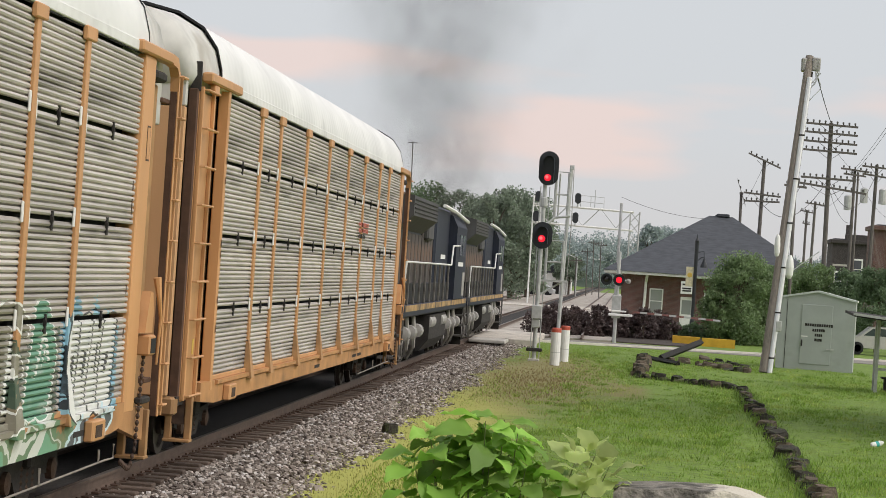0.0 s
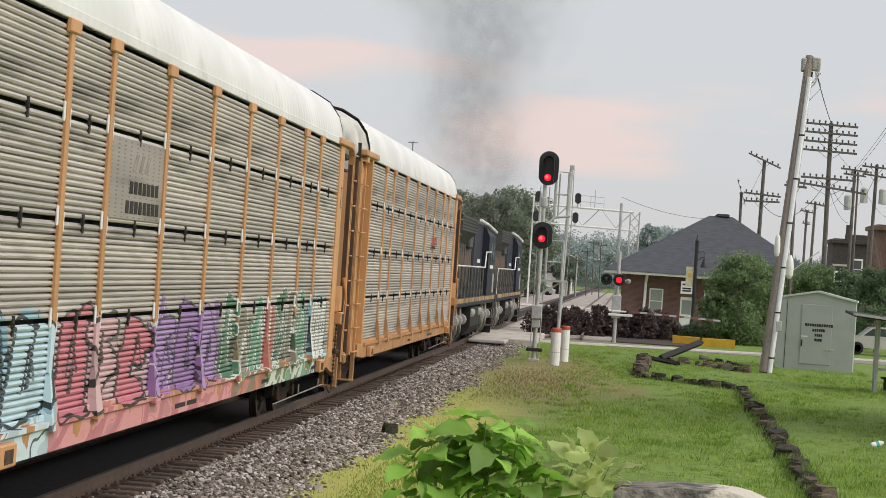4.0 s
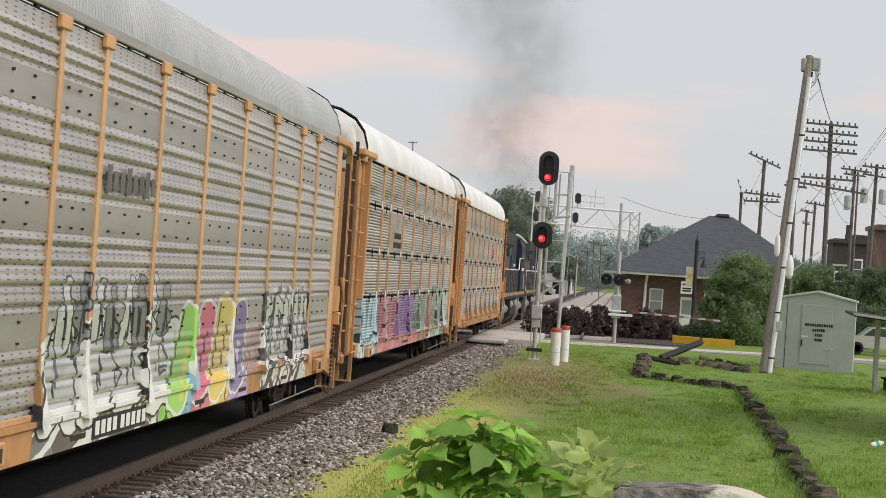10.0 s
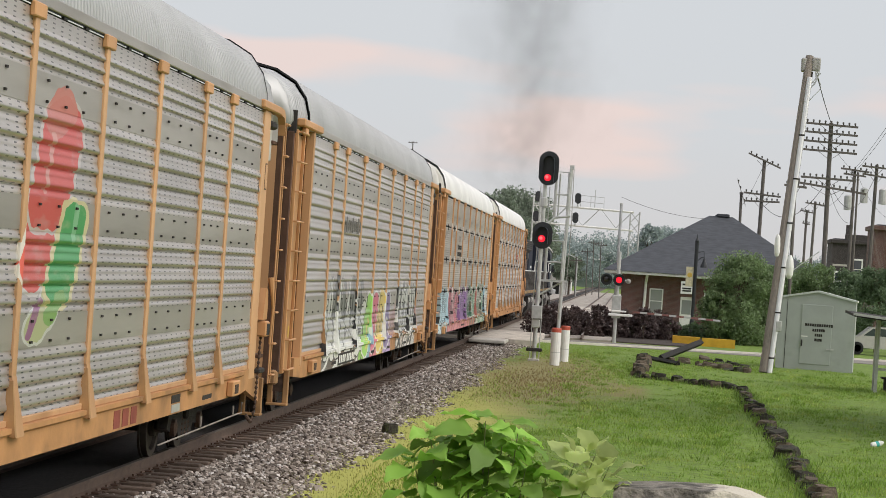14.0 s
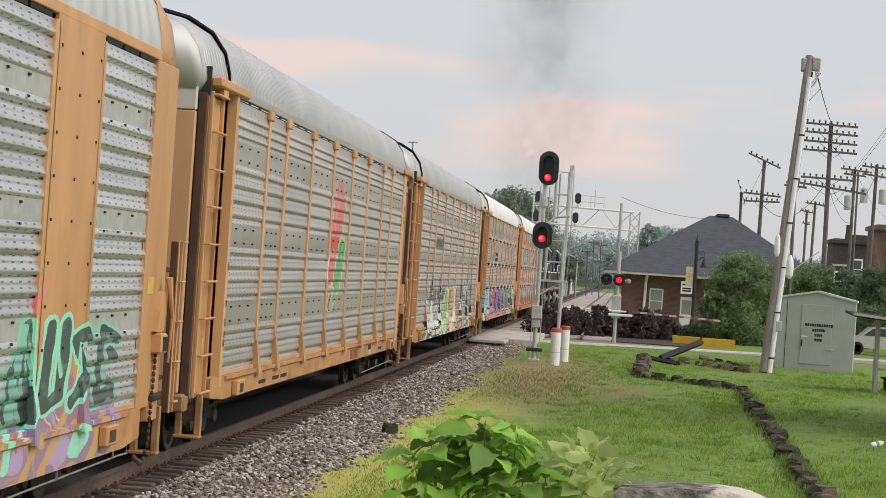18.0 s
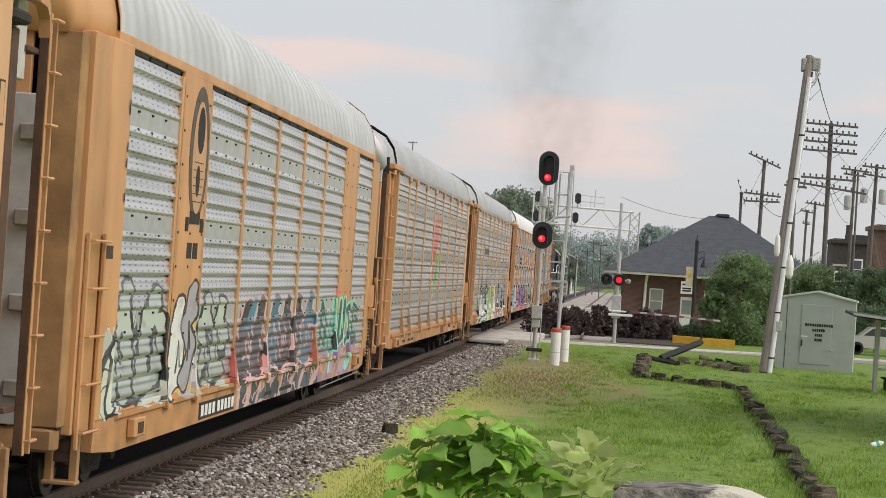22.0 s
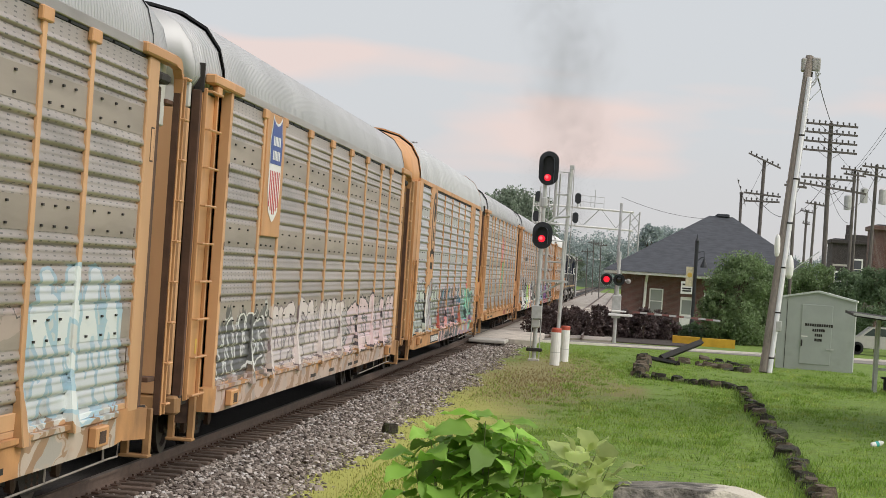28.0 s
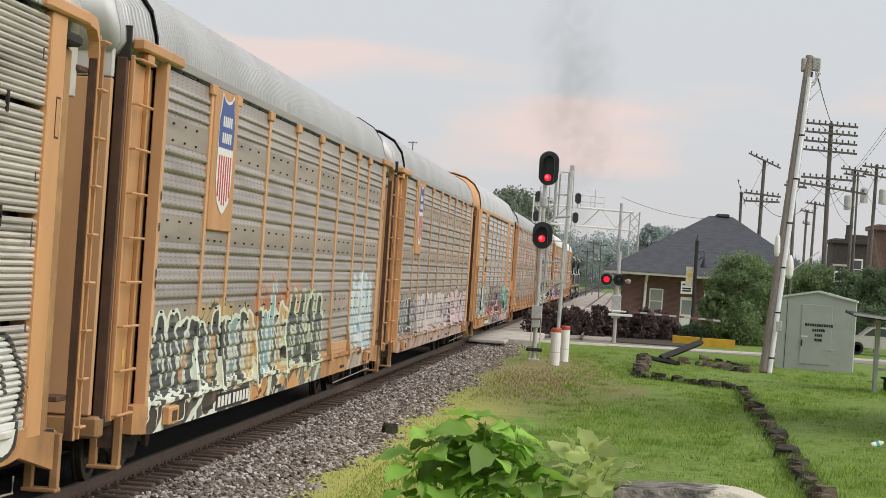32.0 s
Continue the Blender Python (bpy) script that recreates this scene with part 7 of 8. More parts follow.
part("bench", Shape().box(0.3, 2.5, 0.9, 1.3, 0.42, 0.48, 0.01).box(0.4, 0.5, 0.95, 1.25, 0, 0.42).box(2.2, 2.3, 0.95, 1.25, 0, 0.42), M_DARK, shelter)

van = thing("parked_car", "silver-grey parked car beyond the lawn", "car", at=pose(13.50, 116, GZ + 0.02, 0, 0, 90))
side_prof = [(-2.2, 0.35), (2.2, 0.35), (2.25, 0.8), (1.3, 0.95), (0.7, 1.45), (-1.1, 1.48), (-1.9, 1.0), (-2.25, 0.9)]
part("body", Shape().rings([[(x, q[0], q[1]) for q in side_prof] for x in (-0.85, 0.85)]), mat("silver_car_paint", (0.55, 0.52, 0.50), 0.3, 0.3, 0.05, coat=0.5), van)
for s in (-1, 1):
    part("side_window", Shape().rings([[(x, q[0], q[1]) for q in ((-1.5, 1.0), (1.1, 1.0), (0.65, 1.38), (-1.05, 1.4))] for x in (s * 0.852, s * 0.86)]), M_CABGLASS, van)
    for k in (-1.4, 1.4):
        wl_ = part("wheel", Shape().turn((s * 0.8, k, 0.33), [(0.2, -0.1), (0.33, -0.09), (0.33, 0.09), (0.2, 0.1)], 16, "x"), M_BLACK, van)
        part("rim", Shape().turn((s * 0.88, k, 0.33), [(0.2, -0.02), (0.05, 0.02)], 12, "x"), M_GREY, wl_)

# ---------------------------------------------------------------- stone edging and timbers on the lawn
M_ROCK = mat("mossy_edging_stone", (0.028, 0.024, 0.018), 0.95, 0, 0.45, 5.0, 0.8, 14, random_tone=0.35, dirt=(0.06, 0.075, 0.025), dirt_at=0.5, dirt_scale=4)
M_ROCKPALE = mat("pale_edging_stone", (0.11, 0.085, 0.06), 0.95, 0, 0.35, 5.0, 0.8, 14, random_tone=0.2)


def rock_mesh(seed, material):
    rng = random.Random(seed)
    s = Shape()
    rows = []
    for z, k in ((0, 1.0), (0.6, 1.0), (0.92, 0.93), (1.0, 0.8)):
        rows.append([(k * sx * 0.5 * (1 + rng.uniform(-0.12, 0.12)), k * sy * 0.5 * (1 + rng.uniform(-0.12, 0.12)), z + rng.uniform(-0.07, 0.07)) for sx, sy in ((-1, -0.7), (-0.6, -1), (0.7, -1), (1, -0.6), (1, 0.7), (0.5, 1), (-0.7, 1), (-1, 0.5))])
    s.rings(rows)
    return s.mesh("edging_stone", material)


ROCKS = [rock_mesh(k, M_ROCK if k % 3 else M_ROCKPALE) for k in range(8)]
edging = thing("stone_edging", "crumbling border of dark mossy stones on the lawn", "stone border")
rng = random.Random(8)


def border(a, b, step, size, height, wander=0.08):
    a, b = Vector(a), Vector(b)
    n = max(1, int((b - a).length / step))
    for k in range(n):
        q = a.lerp(b, (k + 0.5) / n)
        if rng.random() < 0.16:
            continue
        s = size * rng.uniform(0.5, 1.7)
        ob = part("edging_stone", ROCKS[rng.randrange(8)], None, edging)
        ob.matrix_basis = pose(q.x + rng.uniform(-wander, wander), q.y + rng.uniform(-0.1, 0.1), GZ - 0.03, rng.uniform(-12, 12), rng.uniform(-12, 12), rng.uniform(-70, 70)) @ Matrix.Diagonal((s, s * rng.uniform(0.9, 1.5), height * rng.uniform(0.4, 1.5), 1))


E1, E2, E3, E4 = (0.65, 71.18), (3.42, 67.18), (3.64, 66.15), (3.09, 33.28)
border((*E1, 0), (*E2, 0), 0.17, 0.22, 0.17, 0.02)
border((*E3, 0), (*E4, 0), 0.21, 0.19, 0.14, 0.05)
border((*E3, 0), (*E4, 0), 0.75, 0.22, 0.19, 0.12)
border((0.58, 71.07, 0), (0.91, 85.17, 0), 0.25, 0.28, 0.26, 0.05)
border((0.95, 90.13, 0), (4.75, 80.39, 0), 0.4, 0.3, 0.16, 0.1)
border((3.31, 92.13, 0), (4.89, 86.72, 0), 0.5, 0.3, 0.14, 0.1)
M_TIMBER = mat("black_old_timber", (0.014, 0.012, 0.011), 0.9, 0, 0.3, 6.0, 0.4, 30)
ta, tb = Vector((1.54, 86.33, GZ + 0.12)), Vector((3.36, 94.85, GZ + 0.62))
tagged(part("timber", Shape().tube([ta, tb], 0.15, 4), M_TIMBER), "black old timber propped up on the lawn", "timber")
tc, td = Vector((0.93, 87.58, GZ + 0.08)), Vector((2.16, 83.01, GZ + 0.08))
tagged(part("timber", Shape().tube([tc, td], 0.1, 4), M_TIMBER), "weathered timber lying in the grass", "timber")
litter = thing("plastic_bottle", "crushed pale plastic bottle with a teal label in the grass", "bottle", at=pose(5.41, 46.31, GZ + 0.07, 0, 75, 25))
part("bottle", Shape().turn((0, 0, -0.15), [(0.05, 0), (0.06, 0.03), (0.06, 0.22), (0.02, 0.3)], 10), M_WHITE, litter)
part("label", Shape().turn((0, 0, -0.15), [(0.062, 0.1), (0.062, 0.17)], 10), mat("teal_label", (0.05, 0.35, 0.33)), litter, "teal label")
lump = part("debris", ROCKS[1], None)
lump.matrix_basis = pose(-4.13, 40.41, -0.24, 0, 0, 30) @ Matrix.Diagonal((0.28, 0.2, 0.16, 1))
tagged(lump, "dark lump of debris at the ballast edge", "debris")

# ---------------------------------------------------------------- concrete wall end in front
def wall_block(profile):
    s = Shape()
    rows = []
    for x, top in profile:
        j = 0.012 * math.sin(x * 23) + 0.006 * math.sin(x * 71)
        rows.append([(x, 12.12 + j, GZ - 0.1), (x, 12.10 + j, top - 0.05), (x, 12.13 + j, top + j * 0.6), (x, 12.34, top + 0.006 + j * 0.4), (x, 12.56, top + 0.002), (x, 12.60, top - 0.05), (x, 12.60, GZ - 0.1)])
    s.rings(rows)
    return s


def wall_material():
    m = mat("stained_old_concrete", (0.20, 0.18, 0.155), 0.95, 0, 0.55, 16.0, 0.9, 45, dirt=(0.05, 0.047, 0.04), dirt_at=0.47, dirt_scale=7.0)
    n, l = m.node_tree.nodes, m.node_tree.links
    b = n["Principled BSDF"]
    src = b.inputs["Base Color"].links[0].from_socket
    co = n.new("ShaderNodeTexCoord")
    sp = n.new("ShaderNodeSeparateXYZ")
    l.new(co.outputs["Object"], sp.inputs[0])
    nz = n.new("ShaderNodeTexNoise")
    nz.inputs["Scale"].default_value, nz.inputs["Detail"].default_value = 9.0, 5
    l.new(co.outputs["Object"], nz.inputs["Vector"])
    a = n.new("ShaderNodeMath")
    a.operation = "MULTIPLY_ADD"
    a.inputs[1].default_value = 0.6
    l.new(nz.outputs["Fac"], a.inputs[0])
    l.new(sp.outputs[0], a.inputs[2])
    r = n.new("ShaderNodeMapRange")
    r.inputs["From Min"].default_value, r.inputs["From Max"].default_value = 0.82, 0.90
    l.new(a.outputs[0], r.inputs[0])
    mx = n.new("ShaderNodeMixRGB")
    mx.inputs[2].default_value = (0.58, 0.53, 0.44, 1)      # old mortar
    l.new(r.outputs[0], mx.inputs[0])
    l.new(src, mx.inputs[1])
    l.new(mx.outputs[0], b.inputs["Base Color"])
    return m


tagged(part("concrete_wall", wall_block([(0.01, 1.70), (0.04, 1.725), (0.14, 1.735), (0.25, 1.745), (0.36, 1.748), (0.48, 1.752), (0.62, 1.75), (0.70, 1.745), (0.78, 1.73), (0.86, 1.70), (0.95, 1.66), (1.0, 1.60), (1.02, 1.5)]), wall_material()), "stained old concrete wall with a pale mortared end", "wall", kind="structure")


# ---------------------------------------------------------------- trees and shrubs
def leaf_cloud(centres, radii, per, size, seed):
    """Loose leaves, two facets each, round clump centres."""
    rng = np.random.default_rng(seed)
    c = np.repeat(np.array(centres, float), per, 0)
    r = np.repeat(np.array(radii, float), per)
    n = len(c)
    d = rng.normal(size=(n, 3))
    d /= np.linalg.norm(d, axis=1)[:, None]
    p = c + d * (r * rng.random(n) ** 0.45)[:, None]
    u = rng.normal(size=(n, 3))
    u /= np.linalg.norm(u, axis=1)[:, None]
    w = np.cross(u, rng.normal(size=(n, 3)))
    w /= np.linalg.norm(w, axis=1)[:, None]
    s = (size * rng.uniform(0.6, 1.4, n))[:, None]
    v = np.stack([p - u * s, p + w * s * 0.55, p + u * s, p - w * s * 0.55], 1)
    f = np.arange(4 * n).reshape(n, 4)
    return v.reshape(-1, 3), f


M_BARK = mat("bark", (0.10, 0.075, 0.055), 0.95, 0, 0.3, 6.0, 0.6, 20, stretch=(5, 5, 0.8))
M_LEAF = leafy("green_foliage", (0.20, 0.28, 0.125), 0.3, 0.45)
# far leaves are lightened: the haze of distance is put into both colours
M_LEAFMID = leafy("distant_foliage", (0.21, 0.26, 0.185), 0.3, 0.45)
M_LEAFFAR = leafy("haze_tinted_foliage", (0.33, 0.39, 0.38), 0.25)
M_LEAFDARK = leafy("dark_foliage", (0.145, 0.21, 0.11), 0.3, 0.45)
M_LEAFRED = leafy("purple_barberry_leaves", (0.10, 0.070, 0.066))


def tree(x, y, foot_z, height, spread, material, label, seed, clumps=60, per=70, leaf=0.22, low=0.25, name="tree"):
    t = thing(name, label, name.replace("_", " "), at=pose(x, y, foot_z))
    rng = random.Random(seed)
    trunk = Shape().tube([(0, 0, 0), (0.05 * height * rng.uniform(-1, 1) * 0.3, 0, height * 0.35), (0, 0, height * 0.8)], [height * 0.028, height * 0.02, height * 0.006], 8)
    part("trunk", trunk, M_BARK, t)
    cs, rs = [], []
    limbs = Shape()
    for k in range(clumps):
        u = rng.random()
        z = height * (low + (0.97 - low) * u)
        wide = spread * (1 - abs(u - 0.4) ** 1.7 * 1.25) * rng.uniform(0.35, 1.0)
        a = rng.uniform(0, 2 * math.pi)
        q = (wide * math.cos(a), wide * math.sin(a), z)
        cs.append(q)
        rs.append(spread * rng.uniform(0.16, 0.30))
        if k % 4 == 0:
            limbs.tube([(0, 0, z * 0.6), (q[0] * 0.6, q[1] * 0.6, z * 0.88), q], [height * 0.010, height * 0.006, 0.01], 5)
    part("branchwork", limbs, M_BARK, t, kind="stuff")
    part("crown", facets("crown", *leaf_cloud(cs, rs, per, leaf, seed), material), None, t, kind="stuff")
    return t


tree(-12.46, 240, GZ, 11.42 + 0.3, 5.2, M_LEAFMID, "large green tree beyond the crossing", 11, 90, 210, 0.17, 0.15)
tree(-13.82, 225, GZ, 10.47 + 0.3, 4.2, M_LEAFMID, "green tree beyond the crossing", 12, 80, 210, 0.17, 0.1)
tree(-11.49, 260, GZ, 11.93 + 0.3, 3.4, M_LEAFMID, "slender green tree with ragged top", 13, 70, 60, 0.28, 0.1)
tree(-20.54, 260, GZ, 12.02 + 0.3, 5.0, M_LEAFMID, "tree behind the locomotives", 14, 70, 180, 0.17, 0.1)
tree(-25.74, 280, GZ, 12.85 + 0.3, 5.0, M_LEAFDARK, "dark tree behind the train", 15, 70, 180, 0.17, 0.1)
tree(3.10, 300, GZ, 10.16 + 0.3, 3.2, M_LEAFFAR, "tree behind the depot roof, haze put into its leaf colour", 16, 60, 180, 0.17, 0.1)
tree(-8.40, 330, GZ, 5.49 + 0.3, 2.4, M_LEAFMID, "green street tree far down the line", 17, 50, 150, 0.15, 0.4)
tree(6.30, 119, GZ, 4.63, 2.15, M_LEAF, "bushy green tree in front of the depot", 18, 120, 200, 0.075, 0.06)
tree(7.94, 121, GZ, 4.04 + 0.3, 1.5, M_LEAF, "bushy dark green tree beside the pole", 19, 110, 240, 0.06, 0.05)
tree(5.11, 118, GZ, 3.30 + 0.3, 0.9, M_LEAF, "low leafy bush by the lamp", 20, 70, 180, 0.055, 0.05, "bush")
tree(10.78, 128, GZ, 4.33 + 0.3, 1.7, M_LEAF, "green bush behind the cabinet", 21, 90, 200, 0.065, 0.1, "bush")
tree(9.81, 130, GZ, 4.02 + 0.3, 1.4, M_LEAF, "green bush behind the leaning pole", 22, 80, 200, 0.065, 0.1, "bush")
tree(12.71, 128, GZ, 4.07 + 0.3, 1.6, M_LEAFDARK, "dark green bush behind the cabinet", 23, 90, 200, 0.065, 0.1, "bush")
tree(13.83, 122, GZ, 4.25 + 0.3, 1.6, M_LEAFDARK, "dark green bush beside the shelter", 24, 90, 200, 0.065, 0.1, "bush")
for k in range(16):
    px_ = -4.25 + (2.40 - -4.25) * k / 15
    tree(px_, 110.5 + k * 0.38 + 1.2 * (k % 3), GZ, 1.15 + 0.45 * ((k * 7) % 5) / 4, 0.8, M_LEAFRED, "dark purple barberry shrub in the depot bed", 40 + k, 34, 70, 0.065, 0.05, "shrub")
for k in range(6):
    px_ = 2.87 + (7.01 - 2.87) * k / 5
    tree(px_, 121 + k * 0.4, GZ, 0.85, 0.75, M_LEAFDARK, "clipped green hedge plant at the depot", 60 + k, 30, 60, 0.07, 0.05, "hedge")

# unseen tree added beside the view to cast shade on the lawn's right
tree(13.1, 52.0, GZ, 10.0, 5.8, M_LEAF, "unseen broad tree added to shade the lawn", 31, 190, 220, 0.24, 0.2)

# far wooded rise and houses down the line
rng = np.random.default_rng(3)
cs, rs = [], []
for k in range(420):
    x = -75 + 150 * rng.random()
    y = 560 + 90 * rng.random()
    z = (12.5 + 2.5 * math.sin(x * 0.11) + 2.0 * math.sin(x * 0.031 + 2)) * rng.uniform(0.15, 1.0)
    cs.append((x, y, z))
    rs.append(rng.uniform(2.2, 4.2))
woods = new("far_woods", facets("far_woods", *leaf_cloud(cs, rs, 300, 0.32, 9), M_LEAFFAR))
tagged(woods, "blue-green woods on a far rise, haze put into their colour", "woods", kind="stuff")
rise = Shape()
rise.rings([[(-400, 600, -1), (-400, 640, 7.5), (-400, 700, 8), (-400, 760, -1)], [(400, 600, -1), (400, 640, 7.5), (400, 700, 8), (400, 760, -1)]])
tagged(part("far_rise", rise, mat("hazy_hillside", (0.085, 0.115, 0.08), 0.95, 0, 0.25, 0.05)), "low hazy green hillside", "hill", kind="structure")
for hx, hy, w, hh, lab in ((-10.35, 330, 4.5, 3.2, "small white house beyond the tracks"), (-14.98, 360, 6.0, 2.6, "low white building beyond the tracks")):
    hs = thing("house", lab, "house", at=pose(hx, hy, GZ))
    part("wall", Shape().box(-w / 2, w / 2, 0, 6, 0, hh), M_WHITE, hs)
    part("roof", Shape().rings([[(-w / 2 - 0.3, y, hh), (w / 2 + 0.3, y, hh), (0, y, hh + 1.5)] for y in (-0.3, 6.3)]), M_SHINGLE, hs)
    part("door", Shape().box(-0.5, 0.5, -0.05, 0.0, 0, 2.1), M_DARK, hs)
for px_, hy, col in ((-14.03, 300, (0.05, 0.05, 0.06)), (-11.91, 305, (0.5, 0.5, 0.5)), (-15.31, 295, (0.35, 0.35, 0.36))):
    cr = thing("parked_car", "car parked far beyond the crossing", "car", "far parked cars", pose(px_, hy, GZ, 0, 0, 80))
    part("body", Shape().rings([[(x, q[0], q[1]) for q in side_prof] for x in (-0.85, 0.85)]), mat("car_paint", col, 0.3, 0.2, 0.05), cr)
    for s in (-1, 1):
        part("side_window", Shape().rings([[(x, q[0], q[1]) for q in ((-1.5, 1.0), (1.1, 1.0), (0.65, 1.38), (-1.05, 1.4))] for x in (s * 0.852, s * 0.86)]), M_CABGLASS, cr)
        for k in (-1.4, 1.4):
            part("wheel", Shape().turn((s * 0.8, k, 0.33), [(0.2, -0.1), (0.33, -0.09), (0.33, 0.09), (0.2, 0.1)], 12, "x"), M_BLACK, cr)
for a, b2 in (((-10.90, 250.00, 6.49), (-12.57, 250.00, 6.44)), ((-6.71, 300.00, 5.09), (-8.13, 300.00, 5.61))):
    sl = thing("street_lamp", "tall grey street light with a long arm", "street lamp", "far street lights", pose(a[0], a[1], GZ))
    part("pole", Shape().tube([(0, 0, 0), (0, 0, a[2] - GZ)], 0.09, 8), M_GREY, sl)
    part("arm", Shape().tube([(0, 0, a[2] - GZ), ((b2[0] - a[0]) * 0.5, 0, a[2] - GZ + 0.3), (b2[0] - a[0], 0, b2[2] - GZ)], 0.06, 6), M_GREY, sl)
    part("head", Shape().box(b2[0] - a[0] - 0.5, b2[0] - a[0] + 0.1, -0.12, 0.12, b2[2] - GZ - 0.08, b2[2] - GZ + 0.06, 0.02), M_GREY, sl)

# grass blades on the near lawn
def grass(count, seed, x0, x1, y0, y1, hmin, hmax, power=1.4, green=True):
    rng = np.random.default_rng(seed)
    y = y0 + (y1 - y0) * rng.random(count) ** power
    x = x0 + (x1 - x0) * rng.random(count)
    # the dry patch by the signal carries few green blades
    dry = np.exp(-((x + 2.2) / 1.5) ** 2 - ((y - 67) / 12) ** 2)
    keep = (rng.random(count) > dry * 1.15) if green else (rng.random(count) < dry)
    x, y = x[keep], y[keep]
    count = len(x)
    h = rng.uniform(hmin, hmax, count)
    a = rng.random(count) * 6.283
    w = h * 0.16
    p = np.stack([x, y, np.full(count, GZ - 0.01)], -1)
    dx = np.stack([np.cos(a) * w, np.sin(a) * w, np.zeros(count)], -1)
    lean = np.stack([rng.normal(0, 0.35, count) * h, rng.normal(0, 0.35, count) * h, h], -1)
    v = np.stack([p - dx, p + dx, p + lean], 1)
    return v.reshape(-1, 3), np.arange(3 * count).reshape(count, 3)


M_BLADE = leafy("grass_blades", (0.235, 0.355, 0.048), 0.35, 0.55)
M_BLADEDRY = leafy("dry_grass_blades", (0.33, 0.335, 0.095), 0.25, 0.4)
tagged(new("grass_blades", facets("grass_blades", *grass(190000, 2, -3.6, 9.5, 28, 100, 0.022, 0.055), M_BLADE)), "short green grass blades", "grass", kind="stuff")
tagged(new("dry_grass", facets("dry_grass", *grass(16000, 3, -4.5, -2.4, 26, 90, 0.02, 0.06), M_BLADEDRY)), "yellowed grass along the stones", "grass", kind="stuff")
M_BLADEBROWN = leafy("withered_grass_blades", (0.27, 0.21, 0.095), 0.25, 0.5)
tagged(new("withered_grass", facets("withered_grass", *grass(30000, 23, -5.0, 0.8, 46, 90, 0.03, 0.09, 1.0, False), M_BLADEBROWN)), "withered brownish grass near the signal mast", "grass", kind="stuff")


def tufts(a, b, count, seed, spread):
    """Long unmown blades in clumps along a line of stones."""
    rng = np.random.default_rng(seed)
    hub = rng.random(max(4, count // 28))
    k = np.clip(hub[rng.integers(0, len(hub), count)] + rng.normal(0, 0.008, count), 0, 1)
    x = a[0] + (b[0] - a[0]) * k + rng.normal(0, spread, count)
    y = a[1] + (b[1] - a[1]) * k + rng.normal(0, spread * 1.5, count)
    h = rng.uniform(0.06, 0.2, count)
    t = rng.random(count) * 6.283
    d = np.stack([np.cos(t) * 0.011, np.sin(t) * 0.011, np.zeros(count)], -1)
    p = np.stack([x, y, np.full(count, GZ - 0.01)], -1)
    lean = np.stack([rng.normal(0, 0.4, count) * h, rng.normal(0, 0.4, count) * h, h], -1)
    return np.stack([p - d, p + d, p + lean], 1).reshape(-1, 3), np.arange(3 * count).reshape(count, 3)


def clumps(count, hubs, seed, x0, x1, y0, y1):
    """Scattered thicker clumps in the mown lawn."""
    rng = np.random.default_rng(seed)
    hx, hy = x0 + (x1 - x0) * rng.random(hubs), y0 + (y1 - y0) * rng.random(hubs) ** 1.3
    pick = rng.integers(0, hubs, count)
    wide = rng.uniform(0.05, 0.22, hubs)[pick]
    h = rng.uniform(0.04, 0.10, count) * rng.uniform(0.6, 1.3, hubs)[pick]
    p = np.stack([hx[pick] + rng.normal(0, 1, count) * wide, hy[pick] + rng.normal(0, 1, count) * wide * 1.6, np.full(count, GZ - 0.01)], -1)
    t = rng.random(count) * 6.283
    d = np.stack([np.cos(t) * h * 0.12, np.sin(t) * h * 0.12, np.zeros(count)], -1)
    lean = np.stack([rng.normal(0, 0.45, count) * h, rng.normal(0, 0.45, count) * h, h], -1)
    return np.stack([p - d, p + d, p + lean], 1).reshape(-1, 3), np.arange(3 * count).reshape(count, 3)


M_CLUMP = leafy("thick_grass_blades", (0.20, 0.32, 0.05), 0.4, 0.5)
M_CLUMPPALE = leafy("pale_grass_blades", (0.34, 0.42, 0.10), 0.3, 0.5)
tagged(new("grass_clumps", facets("grass_clumps", *clumps(60000, 1300, 51, -1.8, 9.5, 30, 92), M_CLUMP)), "thicker clumps of green grass in the lawn", "grass", kind="stuff")
tagged(new("pale_grass", facets("pale_grass", *clumps(22000, 700, 52, -2.6, 9.0, 30, 92), M_CLUMPPALE)), "pale grass clumps in the lawn", "grass", kind="stuff")
M_TUFT = leafy("long_grass_blades", (0.15, 0.235, 0.045), 0.3, 0.5)
tagged(new("long_grass", facets("long_grass", *tufts(E3, E4, 5200, 6, 0.15), M_TUFT)), "unmown tufts of grass among the border stones", "grass", kind="stuff")
tagged(new("long_grass", facets("long_grass", *tufts(E1, E2, 900, 7, 0.16), M_TUFT)), "unmown tufts of grass among the border stones", "grass", kind="stuff")

rng = np.random.default_rng(14)
u = rng.random(1500)[:, None]
foot = np.array(E3) + u * (np.array(E4) - np.array(E3)) + rng.normal(0, 0.11, (1500, 2))
tall = rng.uniform(0.05, 0.2, 1500)
foot3 = np.column_stack([foot, np.full(1500, GZ)])
tip = foot3 + np.column_stack([rng.normal(0, 0.3, 1500) * tall, rng.normal(0, 0.3, 1500) * tall, tall])
side3 = np.column_stack([np.full(1500, 0.008), np.zeros(1500), np.zeros(1500)])
tagged(new("grass_tufts", facets("grass_tufts", np.stack([foot3 - side3, foot3 + side3, tip], 1).reshape(-1, 3), np.arange(4500).reshape(1500, 3), M_BLADE)), "longer grass growing between the border stones", "grass", kind="stuff")

